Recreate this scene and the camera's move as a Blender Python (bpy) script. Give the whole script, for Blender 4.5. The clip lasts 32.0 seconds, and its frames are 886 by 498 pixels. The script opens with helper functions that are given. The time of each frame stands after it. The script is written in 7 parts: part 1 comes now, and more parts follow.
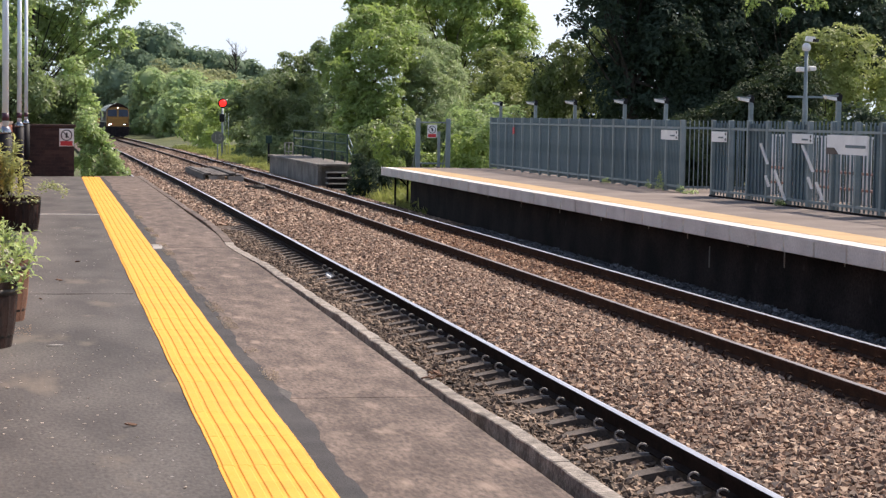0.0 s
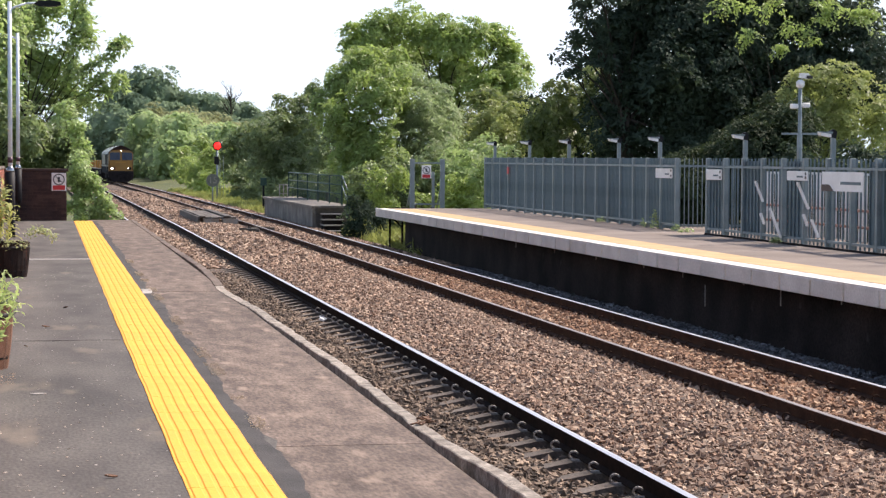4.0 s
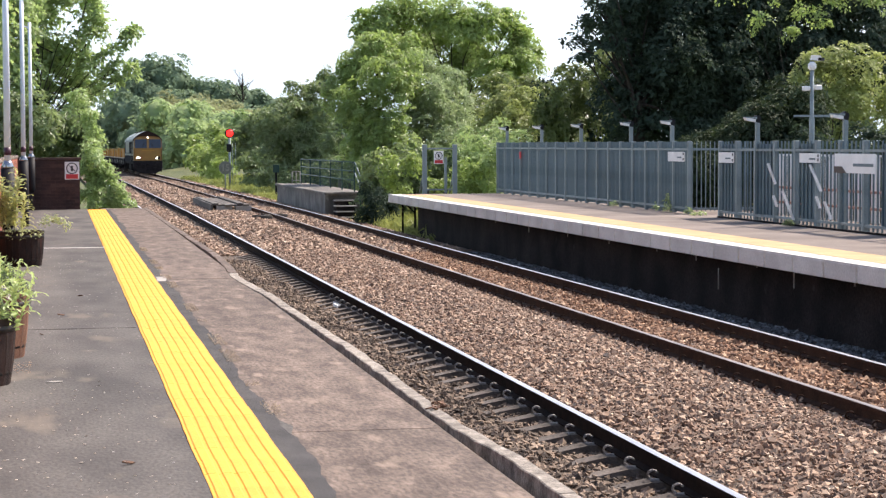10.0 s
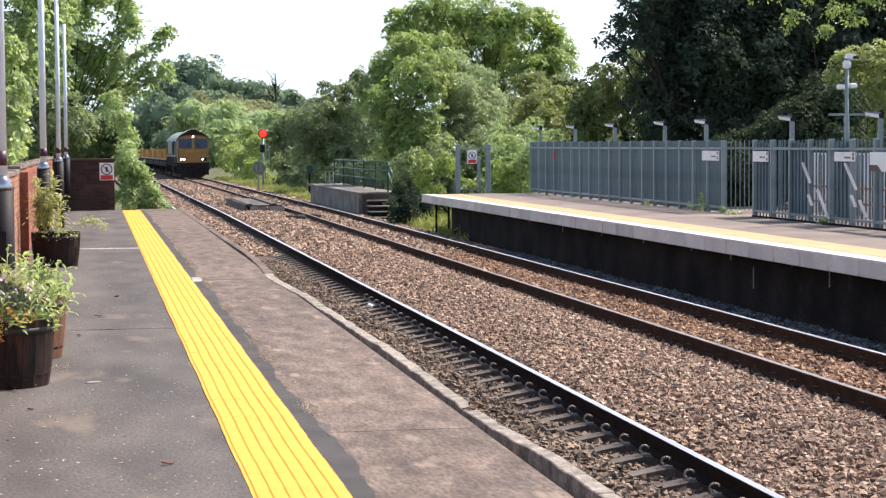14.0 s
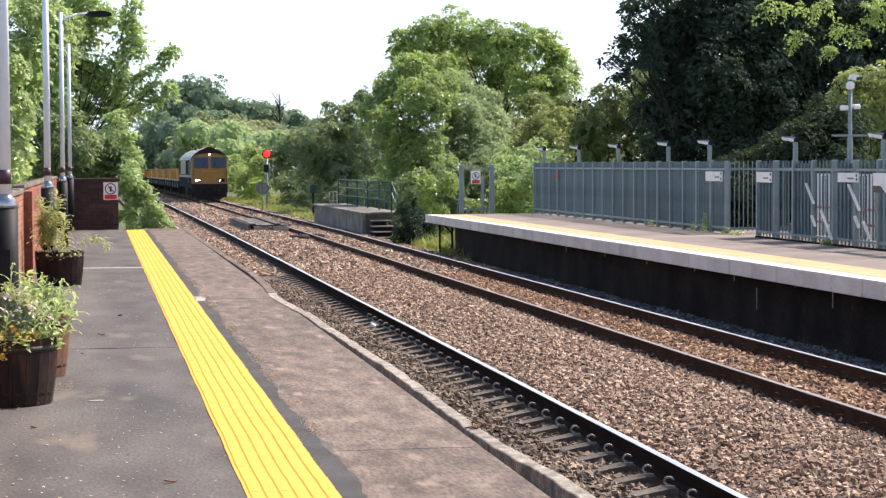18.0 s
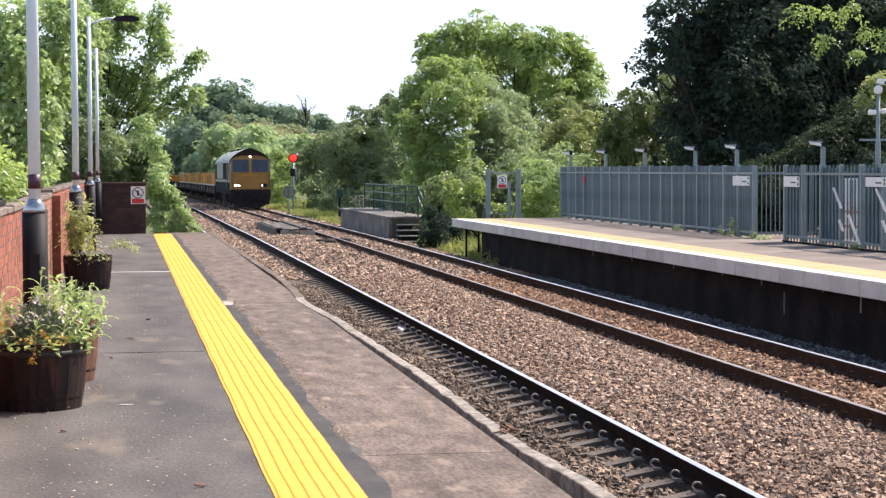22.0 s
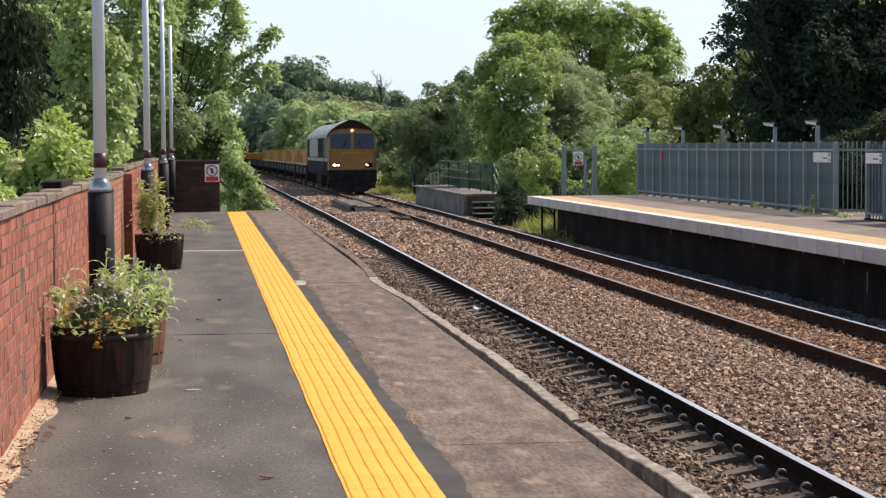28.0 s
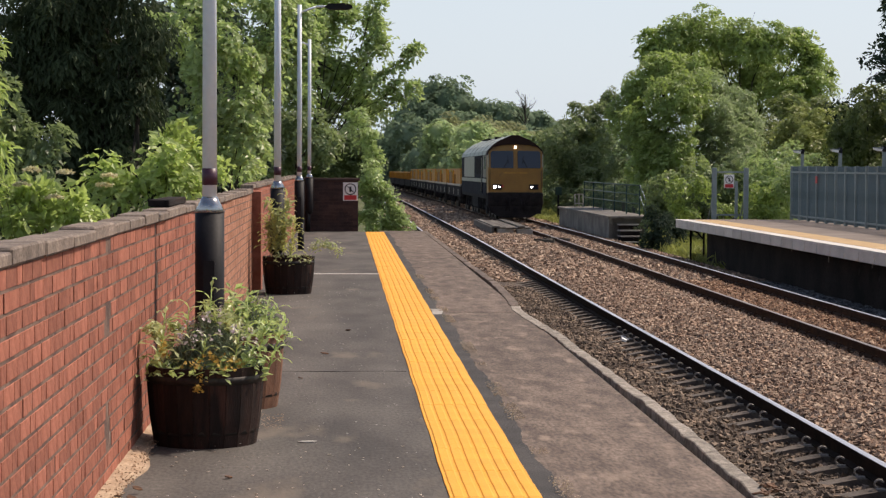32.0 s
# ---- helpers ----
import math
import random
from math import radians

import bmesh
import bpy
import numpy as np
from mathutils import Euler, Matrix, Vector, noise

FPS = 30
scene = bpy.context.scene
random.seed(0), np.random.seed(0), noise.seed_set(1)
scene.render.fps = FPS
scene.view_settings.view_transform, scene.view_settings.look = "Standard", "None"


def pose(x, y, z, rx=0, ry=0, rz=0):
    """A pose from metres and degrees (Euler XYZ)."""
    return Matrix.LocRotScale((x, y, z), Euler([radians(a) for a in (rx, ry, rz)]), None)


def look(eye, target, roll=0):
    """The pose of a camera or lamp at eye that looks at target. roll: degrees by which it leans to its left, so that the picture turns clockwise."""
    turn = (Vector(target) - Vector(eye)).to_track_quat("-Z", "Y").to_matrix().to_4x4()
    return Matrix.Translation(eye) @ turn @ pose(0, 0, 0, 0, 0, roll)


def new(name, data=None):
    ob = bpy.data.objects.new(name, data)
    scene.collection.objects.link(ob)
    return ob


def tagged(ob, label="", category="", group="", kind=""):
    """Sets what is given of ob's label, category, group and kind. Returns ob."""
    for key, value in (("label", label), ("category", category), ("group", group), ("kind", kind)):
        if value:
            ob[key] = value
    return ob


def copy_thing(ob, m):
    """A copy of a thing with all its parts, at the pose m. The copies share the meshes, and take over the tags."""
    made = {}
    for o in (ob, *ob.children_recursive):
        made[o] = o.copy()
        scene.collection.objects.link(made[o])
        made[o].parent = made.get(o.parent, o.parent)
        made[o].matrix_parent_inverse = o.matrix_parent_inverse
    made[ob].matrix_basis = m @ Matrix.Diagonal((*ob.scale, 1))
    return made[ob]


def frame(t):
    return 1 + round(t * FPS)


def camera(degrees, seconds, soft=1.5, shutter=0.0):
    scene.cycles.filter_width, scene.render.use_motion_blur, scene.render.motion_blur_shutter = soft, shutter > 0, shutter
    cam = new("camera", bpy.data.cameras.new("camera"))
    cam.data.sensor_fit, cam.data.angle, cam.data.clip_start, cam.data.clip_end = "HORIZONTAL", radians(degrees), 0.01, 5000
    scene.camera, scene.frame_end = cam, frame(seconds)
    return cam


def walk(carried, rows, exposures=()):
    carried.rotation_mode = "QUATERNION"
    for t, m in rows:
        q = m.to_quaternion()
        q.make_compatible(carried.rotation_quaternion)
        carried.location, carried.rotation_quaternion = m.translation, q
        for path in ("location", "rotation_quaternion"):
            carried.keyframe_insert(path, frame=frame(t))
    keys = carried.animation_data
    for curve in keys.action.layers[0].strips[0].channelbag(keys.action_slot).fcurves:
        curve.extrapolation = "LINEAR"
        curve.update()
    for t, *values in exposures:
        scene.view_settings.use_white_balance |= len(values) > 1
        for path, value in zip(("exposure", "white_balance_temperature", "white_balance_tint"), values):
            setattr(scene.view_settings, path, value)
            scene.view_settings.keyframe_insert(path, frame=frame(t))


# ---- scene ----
cam = camera(24.6, 32.0, 1.35)
# seconds, eye, target, lean
PATH = [
    (0, (-4.6746, -14.5340, 1.5250), (-0.8786, 5.0600, 0.2354), 0.86),
    (0.5, (-4.6854, -14.5043, 1.5178), (-0.9290, 5.1139, 0.5096), 0.20),
    (1, (-4.6764, -14.4964, 1.5167), (-0.9837, 5.1381, 0.5946), 0.27),
    (1.5, (-4.6096, -14.4686, 1.5165), (-1.6580, 5.2834, 0.4452), 0.25),
    (2, (-4.5755, -14.4132, 1.5186), (-1.6662, 5.3356, 0.2859), 0.98),
    (2.5, (-4.5723, -14.3752, 1.5281), (-1.5045, 5.3446, 0.2171), 0.45),
    (3, (-4.5759, -14.3482, 1.5270), (-1.0417, 5.3115, 0.5246), -0.04),
    (3.5, (-4.5782, -14.3173, 1.5273), (-0.7331, 5.2896, 0.6426), 0.35),
    (5.5, (-4.6046, -14.3743, 1.5272), (-0.8953, 5.2563, 0.5888), 0.09),
    (6, (-4.6086, -14.3851, 1.5274), (-0.8885, 5.2445, 0.6111), 0.20),
    (6.5, (-4.6025, -14.3798, 1.5272), (-0.8663, 5.2481, 0.6399), 0.09),
    (7, (-4.6091, -14.3712, 1.5259), (-0.8238, 5.2493, 0.6842), 0.14),
    (7.5, (-4.6010, -14.3703, 1.5255), (-0.7686, 5.2401, 0.6643), 0.06),
    (8, (-4.6084, -14.3849, 1.5239), (-0.7630, 5.2203, 0.6029), -0.14),
    (8.5, (-4.6070, -14.3881, 1.5286), (-0.7484, 5.2092, 0.4994), -0.19),
    (9, (-4.6124, -14.3767, 1.5293), (-0.7894, 5.2247, 0.4488), -0.15),
    (9.5, (-4.6017, -14.3672, 1.5311), (-0.8472, 5.2489, 0.4765), -0.09),
    (10, (-4.5923, -14.3678, 1.5282), (-0.8927, 5.2596, 0.4915), -0.22),
    (10.5, (-4.5999, -14.3708, 1.5303), (-0.9701, 5.2666, 0.4361), -0.32),
    (11, (-4.6109, -14.3924, 1.5257), (-1.0558, 5.2568, 0.3981), -0.24),
    (11.5, (-4.6155, -14.4153, 1.5271), (-1.1539, 5.2515, 0.4167), -0.26),
    (12, (-4.6149, -14.4171, 1.5284), (-1.2231, 5.2633, 0.4433), -0.26),
    (12.5, (-4.6144, -14.4225, 1.5292), (-1.2407, 5.2633, 0.4864), -0.26),
    (13, (-4.6181, -14.4200, 1.5310), (-1.2681, 5.2698, 0.4877), -0.27),
    (13.5, (-4.6120, -14.3938, 1.5285), (-1.2286, 5.2910, 0.4990), -0.35),
    (14, (-4.6173, -14.3752, 1.5312), (-1.2359, 5.3095, 0.4936), -0.41),
    (14.5, (-4.6093, -14.3695, 1.5258), (-1.2337, 5.3172, 0.5076), -0.35),
    (16.5, (-4.6139, -14.3713, 1.5374), (-1.2339, 5.3208, 0.6456), -0.30),
    (17, (-4.6147, -14.3846, 1.5311), (-1.2481, 5.3115, 0.6776), -0.35),
    (17.5, (-4.6157, -14.3858, 1.5275), (-1.2604, 5.3129, 0.6889), -0.25),
    (18, (-4.6175, -14.3918, 1.5245), (-1.2679, 5.3080, 0.6882), -0.30),
    (18.5, (-4.6279, -14.3946, 1.5281), (-1.2957, 5.3081, 0.6896), -0.26),
    (19, (-4.6253, -14.3925, 1.5291), (-1.3421, 5.3194, 0.7160), -0.25),
    (19.5, (-4.6258, -14.3898, 1.5284), (-1.3593, 5.3263, 0.7496), -0.25),
    (20, (-4.6341, -14.3794, 1.5243), (-1.3146, 5.3290, 0.7755), -0.18),
    (20.5, (-4.6427, -14.3733, 1.5234), (-1.3379, 5.3378, 0.7805), -0.10),
    (21, (-4.6317, -14.3790, 1.5250), (-1.3957, 5.3424, 0.7538), -0.15),
    (21.5, (-4.6375, -14.3904, 1.5261), (-1.4748, 5.3417, 0.7265), -0.18),
    (22, (-4.6351, -14.3944, 1.5297), (-1.5366, 5.3481, 0.7343), -0.28),
    (22.5, (-4.6249, -14.3932, 1.5284), (-1.5369, 5.3514, 0.7452), -0.38),
    (23, (-4.6371, -14.3952, 1.5277), (-1.5763, 5.3543, 0.7605), -0.47),
    (23.5, (-4.6297, -14.4047, 1.5272), (-1.6006, 5.3500, 0.7690), -0.46),
    (24, (-4.6290, -14.4000, 1.5222), (-1.5785, 5.3511, 0.7551), -0.48),
    (24.5, (-4.6327, -14.3808, 1.5238), (-1.5900, 5.3706, 0.7353), -0.51),
    (25, (-4.6356, -14.3505, 1.5223), (-1.5918, 5.4007, 0.7313), -0.44),
    (25.5, (-4.6507, -14.3072, 1.5154), (-1.5593, 5.4355, 0.6987), -0.37),
    (27.5, (-4.5892, -14.0599, 1.5292), (-1.8590, 5.7322, 0.6237), -0.72),
    (28, (-4.5750, -13.9642, 1.5350), (-2.2127, 5.8697, 0.5173), -0.40),
    (28.5, (-4.6146, -13.8198, 1.5332), (-2.1500, 6.0066, 0.6175), -0.42),
    (29, (-4.6265, -13.6757, 1.5257), (-2.0103, 6.1259, 0.5008), -1.08),
    (29.5, (-4.5593, -13.5104, 1.5219), (-2.8715, 6.3807, 0.2983), -1.82),
    (30, (-4.5074, -13.3024, 1.5262), (-3.2402, 6.6226, 0.3477), -0.77),
    (30.5, (-4.5153, -13.0601, 1.5262), (-2.7838, 6.8343, 0.4236), -0.76),
    (31, (-4.5010, -12.8163, 1.5189), (-2.9396, 7.1019, 0.6111), -1.71),
    (31.5, (-4.4513, -12.5391, 1.5356), (-3.5586, 7.4054, 0.3433), -0.89),
    (32, (-4.4414, -12.2301, 1.5210), (-3.4692, 7.7296, 0.7034), 0.25),
]
walk(cam, [(t, look(eye, target, roll)) for t, eye, target, roll in PATH],
     [(0, 0.16, 7050, 18), (1, 0.4, 7000, 18), (3, 0.3, 7000, 18), (3.5, 0.32, 7000, 18), (8, 0.53, 6950, 17), (25.5, 0.55, 6850, 16), (27.5, 0.22, 7000, 16), (28, 0.02, 7200, 15), (29, 0.08, 7300, 17), (30, -0.48, 7450, 17), (31, -0.25, 7450, 17), (32, -0.29, 7450, 17)])

# ---- light ----
SUN_AZ, SUN_EL = 65.0, 51.0          # degrees clockwise from +y, and above the horizon
world = bpy.data.worlds.new("sky")
scene.world = world
world.use_nodes = True
wn = world.node_tree
sky = wn.nodes.new("ShaderNodeTexSky")
sky.sky_type, sky.sun_disc = "NISHITA", False
sky.sun_elevation, sky.sun_rotation = radians(SUN_EL), radians(SUN_AZ)
sky.air_density, sky.dust_density, sky.ozone_density = 1.0, 1.5, 1.0
haze = wn.nodes.new("ShaderNodeMix")
haze.data_type = "RGBA"
way = wn.nodes.new("ShaderNodeTexCoord")
split = wn.nodes.new("ShaderNodeSeparateXYZ")
wn.links.new(way.outputs["Generated"], split.inputs[0])
low = wn.nodes.new("ShaderNodeMapRange")          # the haze thins out with height
low.interpolation_type = "SMOOTHSTEP"
low.inputs["From Min"].default_value, low.inputs["From Max"].default_value = 0.0, 0.6
low.inputs["To Min"].default_value, low.inputs["To Max"].default_value = 0.8, 0.0
wn.links.new(split.outputs["Z"], low.inputs["Value"])
wn.links.new(low.outputs[0], haze.inputs["Factor"])
wn.links.new(sky.outputs[0], haze.inputs["A"])
haze.inputs["B"].default_value = (4.75, 6.15, 7.6, 1)
wn.links.new(haze.outputs["Result"], wn.nodes["Background"].inputs[0])
wn.nodes["Background"].inputs[1].default_value = 0.165
sun = new("sun", bpy.data.lights.new("sun", "SUN"))
sun.data.energy, sun.data.angle, sun.data.color = 5.2, radians(0.6), (1.0, 0.95, 0.86)
sun_way = Vector((math.sin(radians(SUN_AZ)) * math.cos(radians(SUN_EL)), math.cos(radians(SUN_AZ)) * math.cos(radians(SUN_EL)), math.sin(radians(SUN_EL))))
sun.matrix_world = look(sun_way * 60, (0, 0, 0))
scene.view_settings.exposure = 0.0


# ---- materials ----
def surf(name, c1, c2, rough=0.8, metal=0.0, scale=3.0, fine=60.0, bump=0.15, contrast=0.35, vary="", vary_amount=0.25, stretch=(1, 1, 1), spec=0.5, stain=None, deep=0.01, world_space=False):
    """A worn surface: two colours mixed by a broad noise, a fine grain over them, and relief from the grain."""
    m = bpy.data.materials.new(name)
    m.use_nodes = True
    n, l = m.node_tree.nodes, m.node_tree.links
    b = n["Principled BSDF"]
    tc = n.new("ShaderNodeTexCoord")
    mp = n.new("ShaderNodeMapping")
    mp.inputs["Scale"].default_value = stretch
    if world_space:
        l.new(n.new("ShaderNodeNewGeometry").outputs["Position"], mp.inputs["Vector"])
    else:
        l.new(tc.outputs["Object"], mp.inputs["Vector"])
    n1, n2 = n.new("ShaderNodeTexNoise"), n.new("ShaderNodeTexNoise")
    for node, s, d in ((n1, scale, 5), (n2, fine, 4)):
        node.inputs["Scale"].default_value, node.inputs["Detail"].default_value = s, d
        l.new(mp.outputs[0], node.inputs["Vector"])
    r1 = n.new("ShaderNodeValToRGB")
    r1.color_ramp.elements[0].position, r1.color_ramp.elements[1].position = 0.35, 0.68
    r1.color_ramp.elements[0].color, r1.color_ramp.elements[1].color = (*c1, 1), (*c2, 1)
    l.new(n1.outputs["Fac"], r1.inputs["Fac"])
    mr = n.new("ShaderNodeMapRange")
    mr.inputs["From Min"].default_value, mr.inputs["From Max"].default_value = 0.25, 0.75
    mr.inputs["To Min"].default_value, mr.inputs["To Max"].default_value = 1 - contrast, 1 + contrast
    l.new(n2.outputs["Fac"], mr.inputs["Value"])
    val = mr.outputs[0]
    if vary:
        src = n.new("ShaderNodeObjectInfo").outputs["Random"] if vary == "object" else n.new("ShaderNodeNewGeometry").outputs["Random Per Island"]
        mv = n.new("ShaderNodeMapRange")
        mv.inputs["To Min"].default_value, mv.inputs["To Max"].default_value = 1 - vary_amount, 1 + vary_amount
        l.new(src, mv.inputs["Value"])
        mm = n.new("ShaderNodeMath")
        mm.operation = "MULTIPLY"
        l.new(val, mm.inputs[0]), l.new(mv.outputs[0], mm.inputs[1])
        val = mm.outputs[0]
    mul = n.new("ShaderNodeVectorMath")
    mul.operation = "SCALE"
    l.new(r1.outputs[0], mul.inputs[0]), l.new(val, mul.inputs["Scale"])
    colour = mul.outputs[0]
    if stain:
        # stain: colour, scale, threshold
        n3 = n.new("ShaderNodeTexNoise")
        n3.inputs["Scale"].default_value, n3.inputs["Detail"].default_value = stain[1], 6
        l.new(mp.outputs[0], n3.inputs["Vector"])
        ms = n.new("ShaderNodeMapRange")
        ms.inputs["From Min"].default_value, ms.inputs["From Max"].default_value = stain[2], stain[2] + 0.12
        l.new(n3.outputs["Fac"], ms.inputs["Value"])
        mx = n.new("ShaderNodeMix")
        mx.data_type = "RGBA"
        l.new(ms.outputs[0], mx.inputs["Factor"]), l.new(colour, mx.inputs["A"])
        mx.inputs["B"].default_value = (*stain[0], 1)
        colour = mx.outputs["Result"]
    l.new(colour, b.inputs["Base Color"])
    b.inputs["Roughness"].default_value, b.inputs["Metallic"].default_value = rough, metal
    b.inputs["Specular IOR Level"].default_value = spec
    if bump:
        bp = n.new("ShaderNodeBump")
        bp.inputs["Strength"].default_value, bp.inputs["Distance"].default_value = bump, deep
        l.new(n2.outputs["Fac"], bp.inputs["Height"]), l.new(bp.outputs[0], b.inputs["Normal"])
    return m


def leafy(name, c1, c2, through_colour, share=0.35, rough=0.42, gloss=0.5):
    """Leaves: each its own shade between two greens, and light that comes through them."""
    m = bpy.data.materials.new(name)
    m.use_nodes = True
    n, l = m.node_tree.nodes, m.node_tree.links
    b = n["Principled BSDF"]
    g = n.new("ShaderNodeNewGeometry")
    r = n.new("ShaderNodeValToRGB")
    c1 = tuple(a * 0.6 + b * 0.4 for a, b in zip(c1, c2))
    r.color_ramp.elements[0].color, r.color_ramp.elements[1].color = (*c1, 1), (*c2, 1)
    l.new(g.outputs["Random Per Island"], r.inputs["Fac"])
    broad = n.new("ShaderNodeTexNoise")
    broad.inputs["Scale"].default_value, broad.inputs["Detail"].default_value = 0.9, 3
    l.new(g.outputs["Position"], broad.inputs["Vector"])
    span = n.new("ShaderNodeMapRange")
    span.inputs["From Min"].default_value, span.inputs["From Max"].default_value = 0.3, 0.7
    span.inputs["To Min"].default_value, span.inputs["To Max"].default_value = 0.7, 1.3
    l.new(broad.outputs["Fac"], span.inputs["Value"])
    tone = n.new("ShaderNodeVectorMath")
    tone.operation = "SCALE"
    l.new(r.outputs[0], tone.inputs[0]), l.new(span.outputs[0], tone.inputs["Scale"])
    l.new(tone.outputs[0], b.inputs["Base Color"])
    b.inputs["Roughness"].default_value = rough
    b.inputs["Specular IOR Level"].default_value = gloss
    t = n.new("ShaderNodeBsdfTranslucent")
    t.inputs["Color"].default_value = (*through_colour, 1)
    x = n.new("ShaderNodeMixShader")
    x.inputs[0].default_value = share
    l.new(b.outputs[0], x.inputs[1]), l.new(t.outputs[0], x.inputs[2])
    l.new(x.outputs[0], n["Material Output"].inputs["Surface"])
    return m


def plain(name, c, rough=0.5, metal=0.0, emit=0.0, spec=0.5):
    m = bpy.data.materials.new(name)
    m.use_nodes = True
    b = m.node_tree.nodes["Principled BSDF"]
    b.inputs["Base Color"].default_value = (*c, 1)
    b.inputs["Roughness"].default_value, b.inputs["Metallic"].default_value = rough, metal
    b.inputs["Specular IOR Level"].default_value = spec
    if emit:
        b.inputs["Emission Color"].default_value, b.inputs["Emission Strength"].default_value = (*c, 1), emit
    return m


ASPHALT = surf("worn_asphalt", (0.047, 0.042, 0.039), (0.108, 0.098, 0.088), 0.88, scale=1.6, fine=48, bump=0.3, contrast=0.4, stain=((0.142, 0.119, 0.096), 2.2, 0.6), stretch=(1.1, 0.4, 1))
TAR = surf("tar_strip", (0.032, 0.03, 0.03), (0.06, 0.056, 0.054), 0.9, scale=3, fine=110, bump=0.5, contrast=0.35)
SLAB = surf("weathered_slab", (0.08, 0.057, 0.045), (0.17, 0.127, 0.101), 0.9, scale=4.5, fine=38, bump=0.45, contrast=0.55, vary="object", vary_amount=0.14, stain=((0.265, 0.2, 0.155), 5.0, 0.59), stretch=(1.3, 0.4, 1))
COPING = surf("stone_coping", (0.15, 0.13, 0.108), (0.37, 0.325, 0.275), 0.9, scale=9, fine=40, bump=0.9, contrast=0.45, vary="object", vary_amount=0.12)
TACTILE = surf("yellow_tactile", (0.78, 0.345, 0.03), (0.86, 0.4, 0.042), 0.7, scale=2.5, fine=80, bump=0.15, contrast=0.1, vary="object", vary_amount=0.05, stain=((0.62, 0.38, 0.08), 5.0, 0.7))
BRICK = surf("red_brick", (0.258, 0.09, 0.06), (0.352, 0.133, 0.09), 0.9, scale=14, fine=60, bump=0.25, contrast=0.16, vary="object", vary_amount=0.25, spec=0.25)
BRICKS = surf("red_brick_far", (0.258, 0.09, 0.06), (0.352, 0.133, 0.09), 0.9, scale=14, fine=60, bump=0.25, contrast=0.16, vary="island", vary_amount=0.25, spec=0.25)
# paler copy of the brick, with sunlight put into its colour
SUNBRICK = surf("sunlit_orange_brick", (0.33, 0.155, 0.1), (0.42, 0.205, 0.135), 0.9, scale=16, fine=60, bump=0.4, contrast=0.25, vary="island", vary_amount=0.2, spec=0.25)
MORTAR = surf("mortar", (0.08, 0.045, 0.036), (0.2, 0.13, 0.1), 0.95, scale=5, fine=60, bump=0.4, stain=((0.36, 0.28, 0.23), 7.0, 0.62))
DARKBRICK = surf("sooty_brick", (0.04, 0.023, 0.021), (0.07, 0.038, 0.032), 0.9, scale=3, fine=50, bump=0.4, vary="island", vary_amount=0.3)
WALLCAP = surf("wall_coping_stone", (0.13, 0.1, 0.082), (0.245, 0.195, 0.16), 0.9, scale=7, fine=50, bump=0.6, contrast=0.5, vary="object", vary_amount=0.15)
BALLAST = surf("ballast_stone", (0.2, 0.135, 0.105), (0.3, 0.22, 0.175), 0.9, scale=0.8, fine=30, bump=0.2, vary="island", vary_amount=0.75)
bn, bl = BALLAST.node_tree.nodes, BALLAST.node_tree.links
tone = bn.new("ShaderNodeValToRGB")
while len(tone.color_ramp.elements) < 5:
    tone.color_ramp.elements.new(0.5)
for e, p, c in zip(tone.color_ramp.elements, (0.0, 0.3, 0.55, 0.8, 1.0), ((0.0961, 0.0608, 0.044), (0.278, 0.171, 0.114), (0.177, 0.13, 0.0992), (0.404, 0.269, 0.184), (0.528, 0.4, 0.295))):
    e.position, e.color = p, (*c, 1)
bl.new(bn.new("ShaderNodeNewGeometry").outputs["Random Per Island"], tone.inputs[0])
bl.new(tone.outputs[0], bn["Principled BSDF"].inputs["Base Color"])
BALLASTRUST = BALLAST.copy()
BALLASTRUST.name = "rusty_ballast_stone"
for e, c in zip(BALLASTRUST.node_tree.nodes[tone.name].color_ramp.elements, ((0.0644, 0.0331, 0.0202), (0.267, 0.138, 0.0782), (0.156, 0.0966, 0.0644), (0.386, 0.225, 0.133), (0.515, 0.359, 0.244))):
    e.color = (*c, 1)
BALLASTBED = surf("ballast_bed", (0.035, 0.024, 0.018), (0.2, 0.14, 0.1), 0.95, scale=14, fine=26, bump=1.0, contrast=0.75, deep=0.06)
RAILSIDE = surf("rusty_rail", (0.014, 0.009, 0.007), (0.032, 0.018, 0.013), 0.9, scale=5, fine=60, bump=0.2, spec=0.1)
RAILDULL = surf("dull_rail_head", (0.2, 0.17, 0.155), (0.32, 0.28, 0.26), 0.5, 0.6, scale=4, fine=40, bump=0.02, contrast=0.15, stretch=(4, 0.2, 1))
RAILRUST = surf("brown_rusty_rail", (0.035, 0.019, 0.013), (0.065, 0.034, 0.022), 0.9, scale=5, fine=60, bump=0.2, spec=0.1)
RAILHEAD = surf("bright_rail_head", (0.5, 0.5, 0.52), (0.66, 0.66, 0.68), 0.42, 0.9, scale=4, fine=40, bump=0.02, contrast=0.1, stretch=(4, 0.2, 1))
SLEEPER = surf("dirty_concrete_sleeper", (0.065, 0.05, 0.04), (0.13, 0.107, 0.09), 0.9, scale=4, fine=50, bump=0.5, vary="object", vary_amount=0.2)
CLIP = surf("clip_steel", (0.24, 0.215, 0.195), (0.4, 0.365, 0.335), 0.6, 0.0, scale=20, fine=80, bump=0.1)
CONCRETE = surf("pale_concrete", (0.27, 0.255, 0.235), (0.4, 0.375, 0.345), 0.9, scale=1.5, fine=40, bump=0.3, contrast=0.2, stain=((0.25, 0.23, 0.2), 2.5, 0.62))
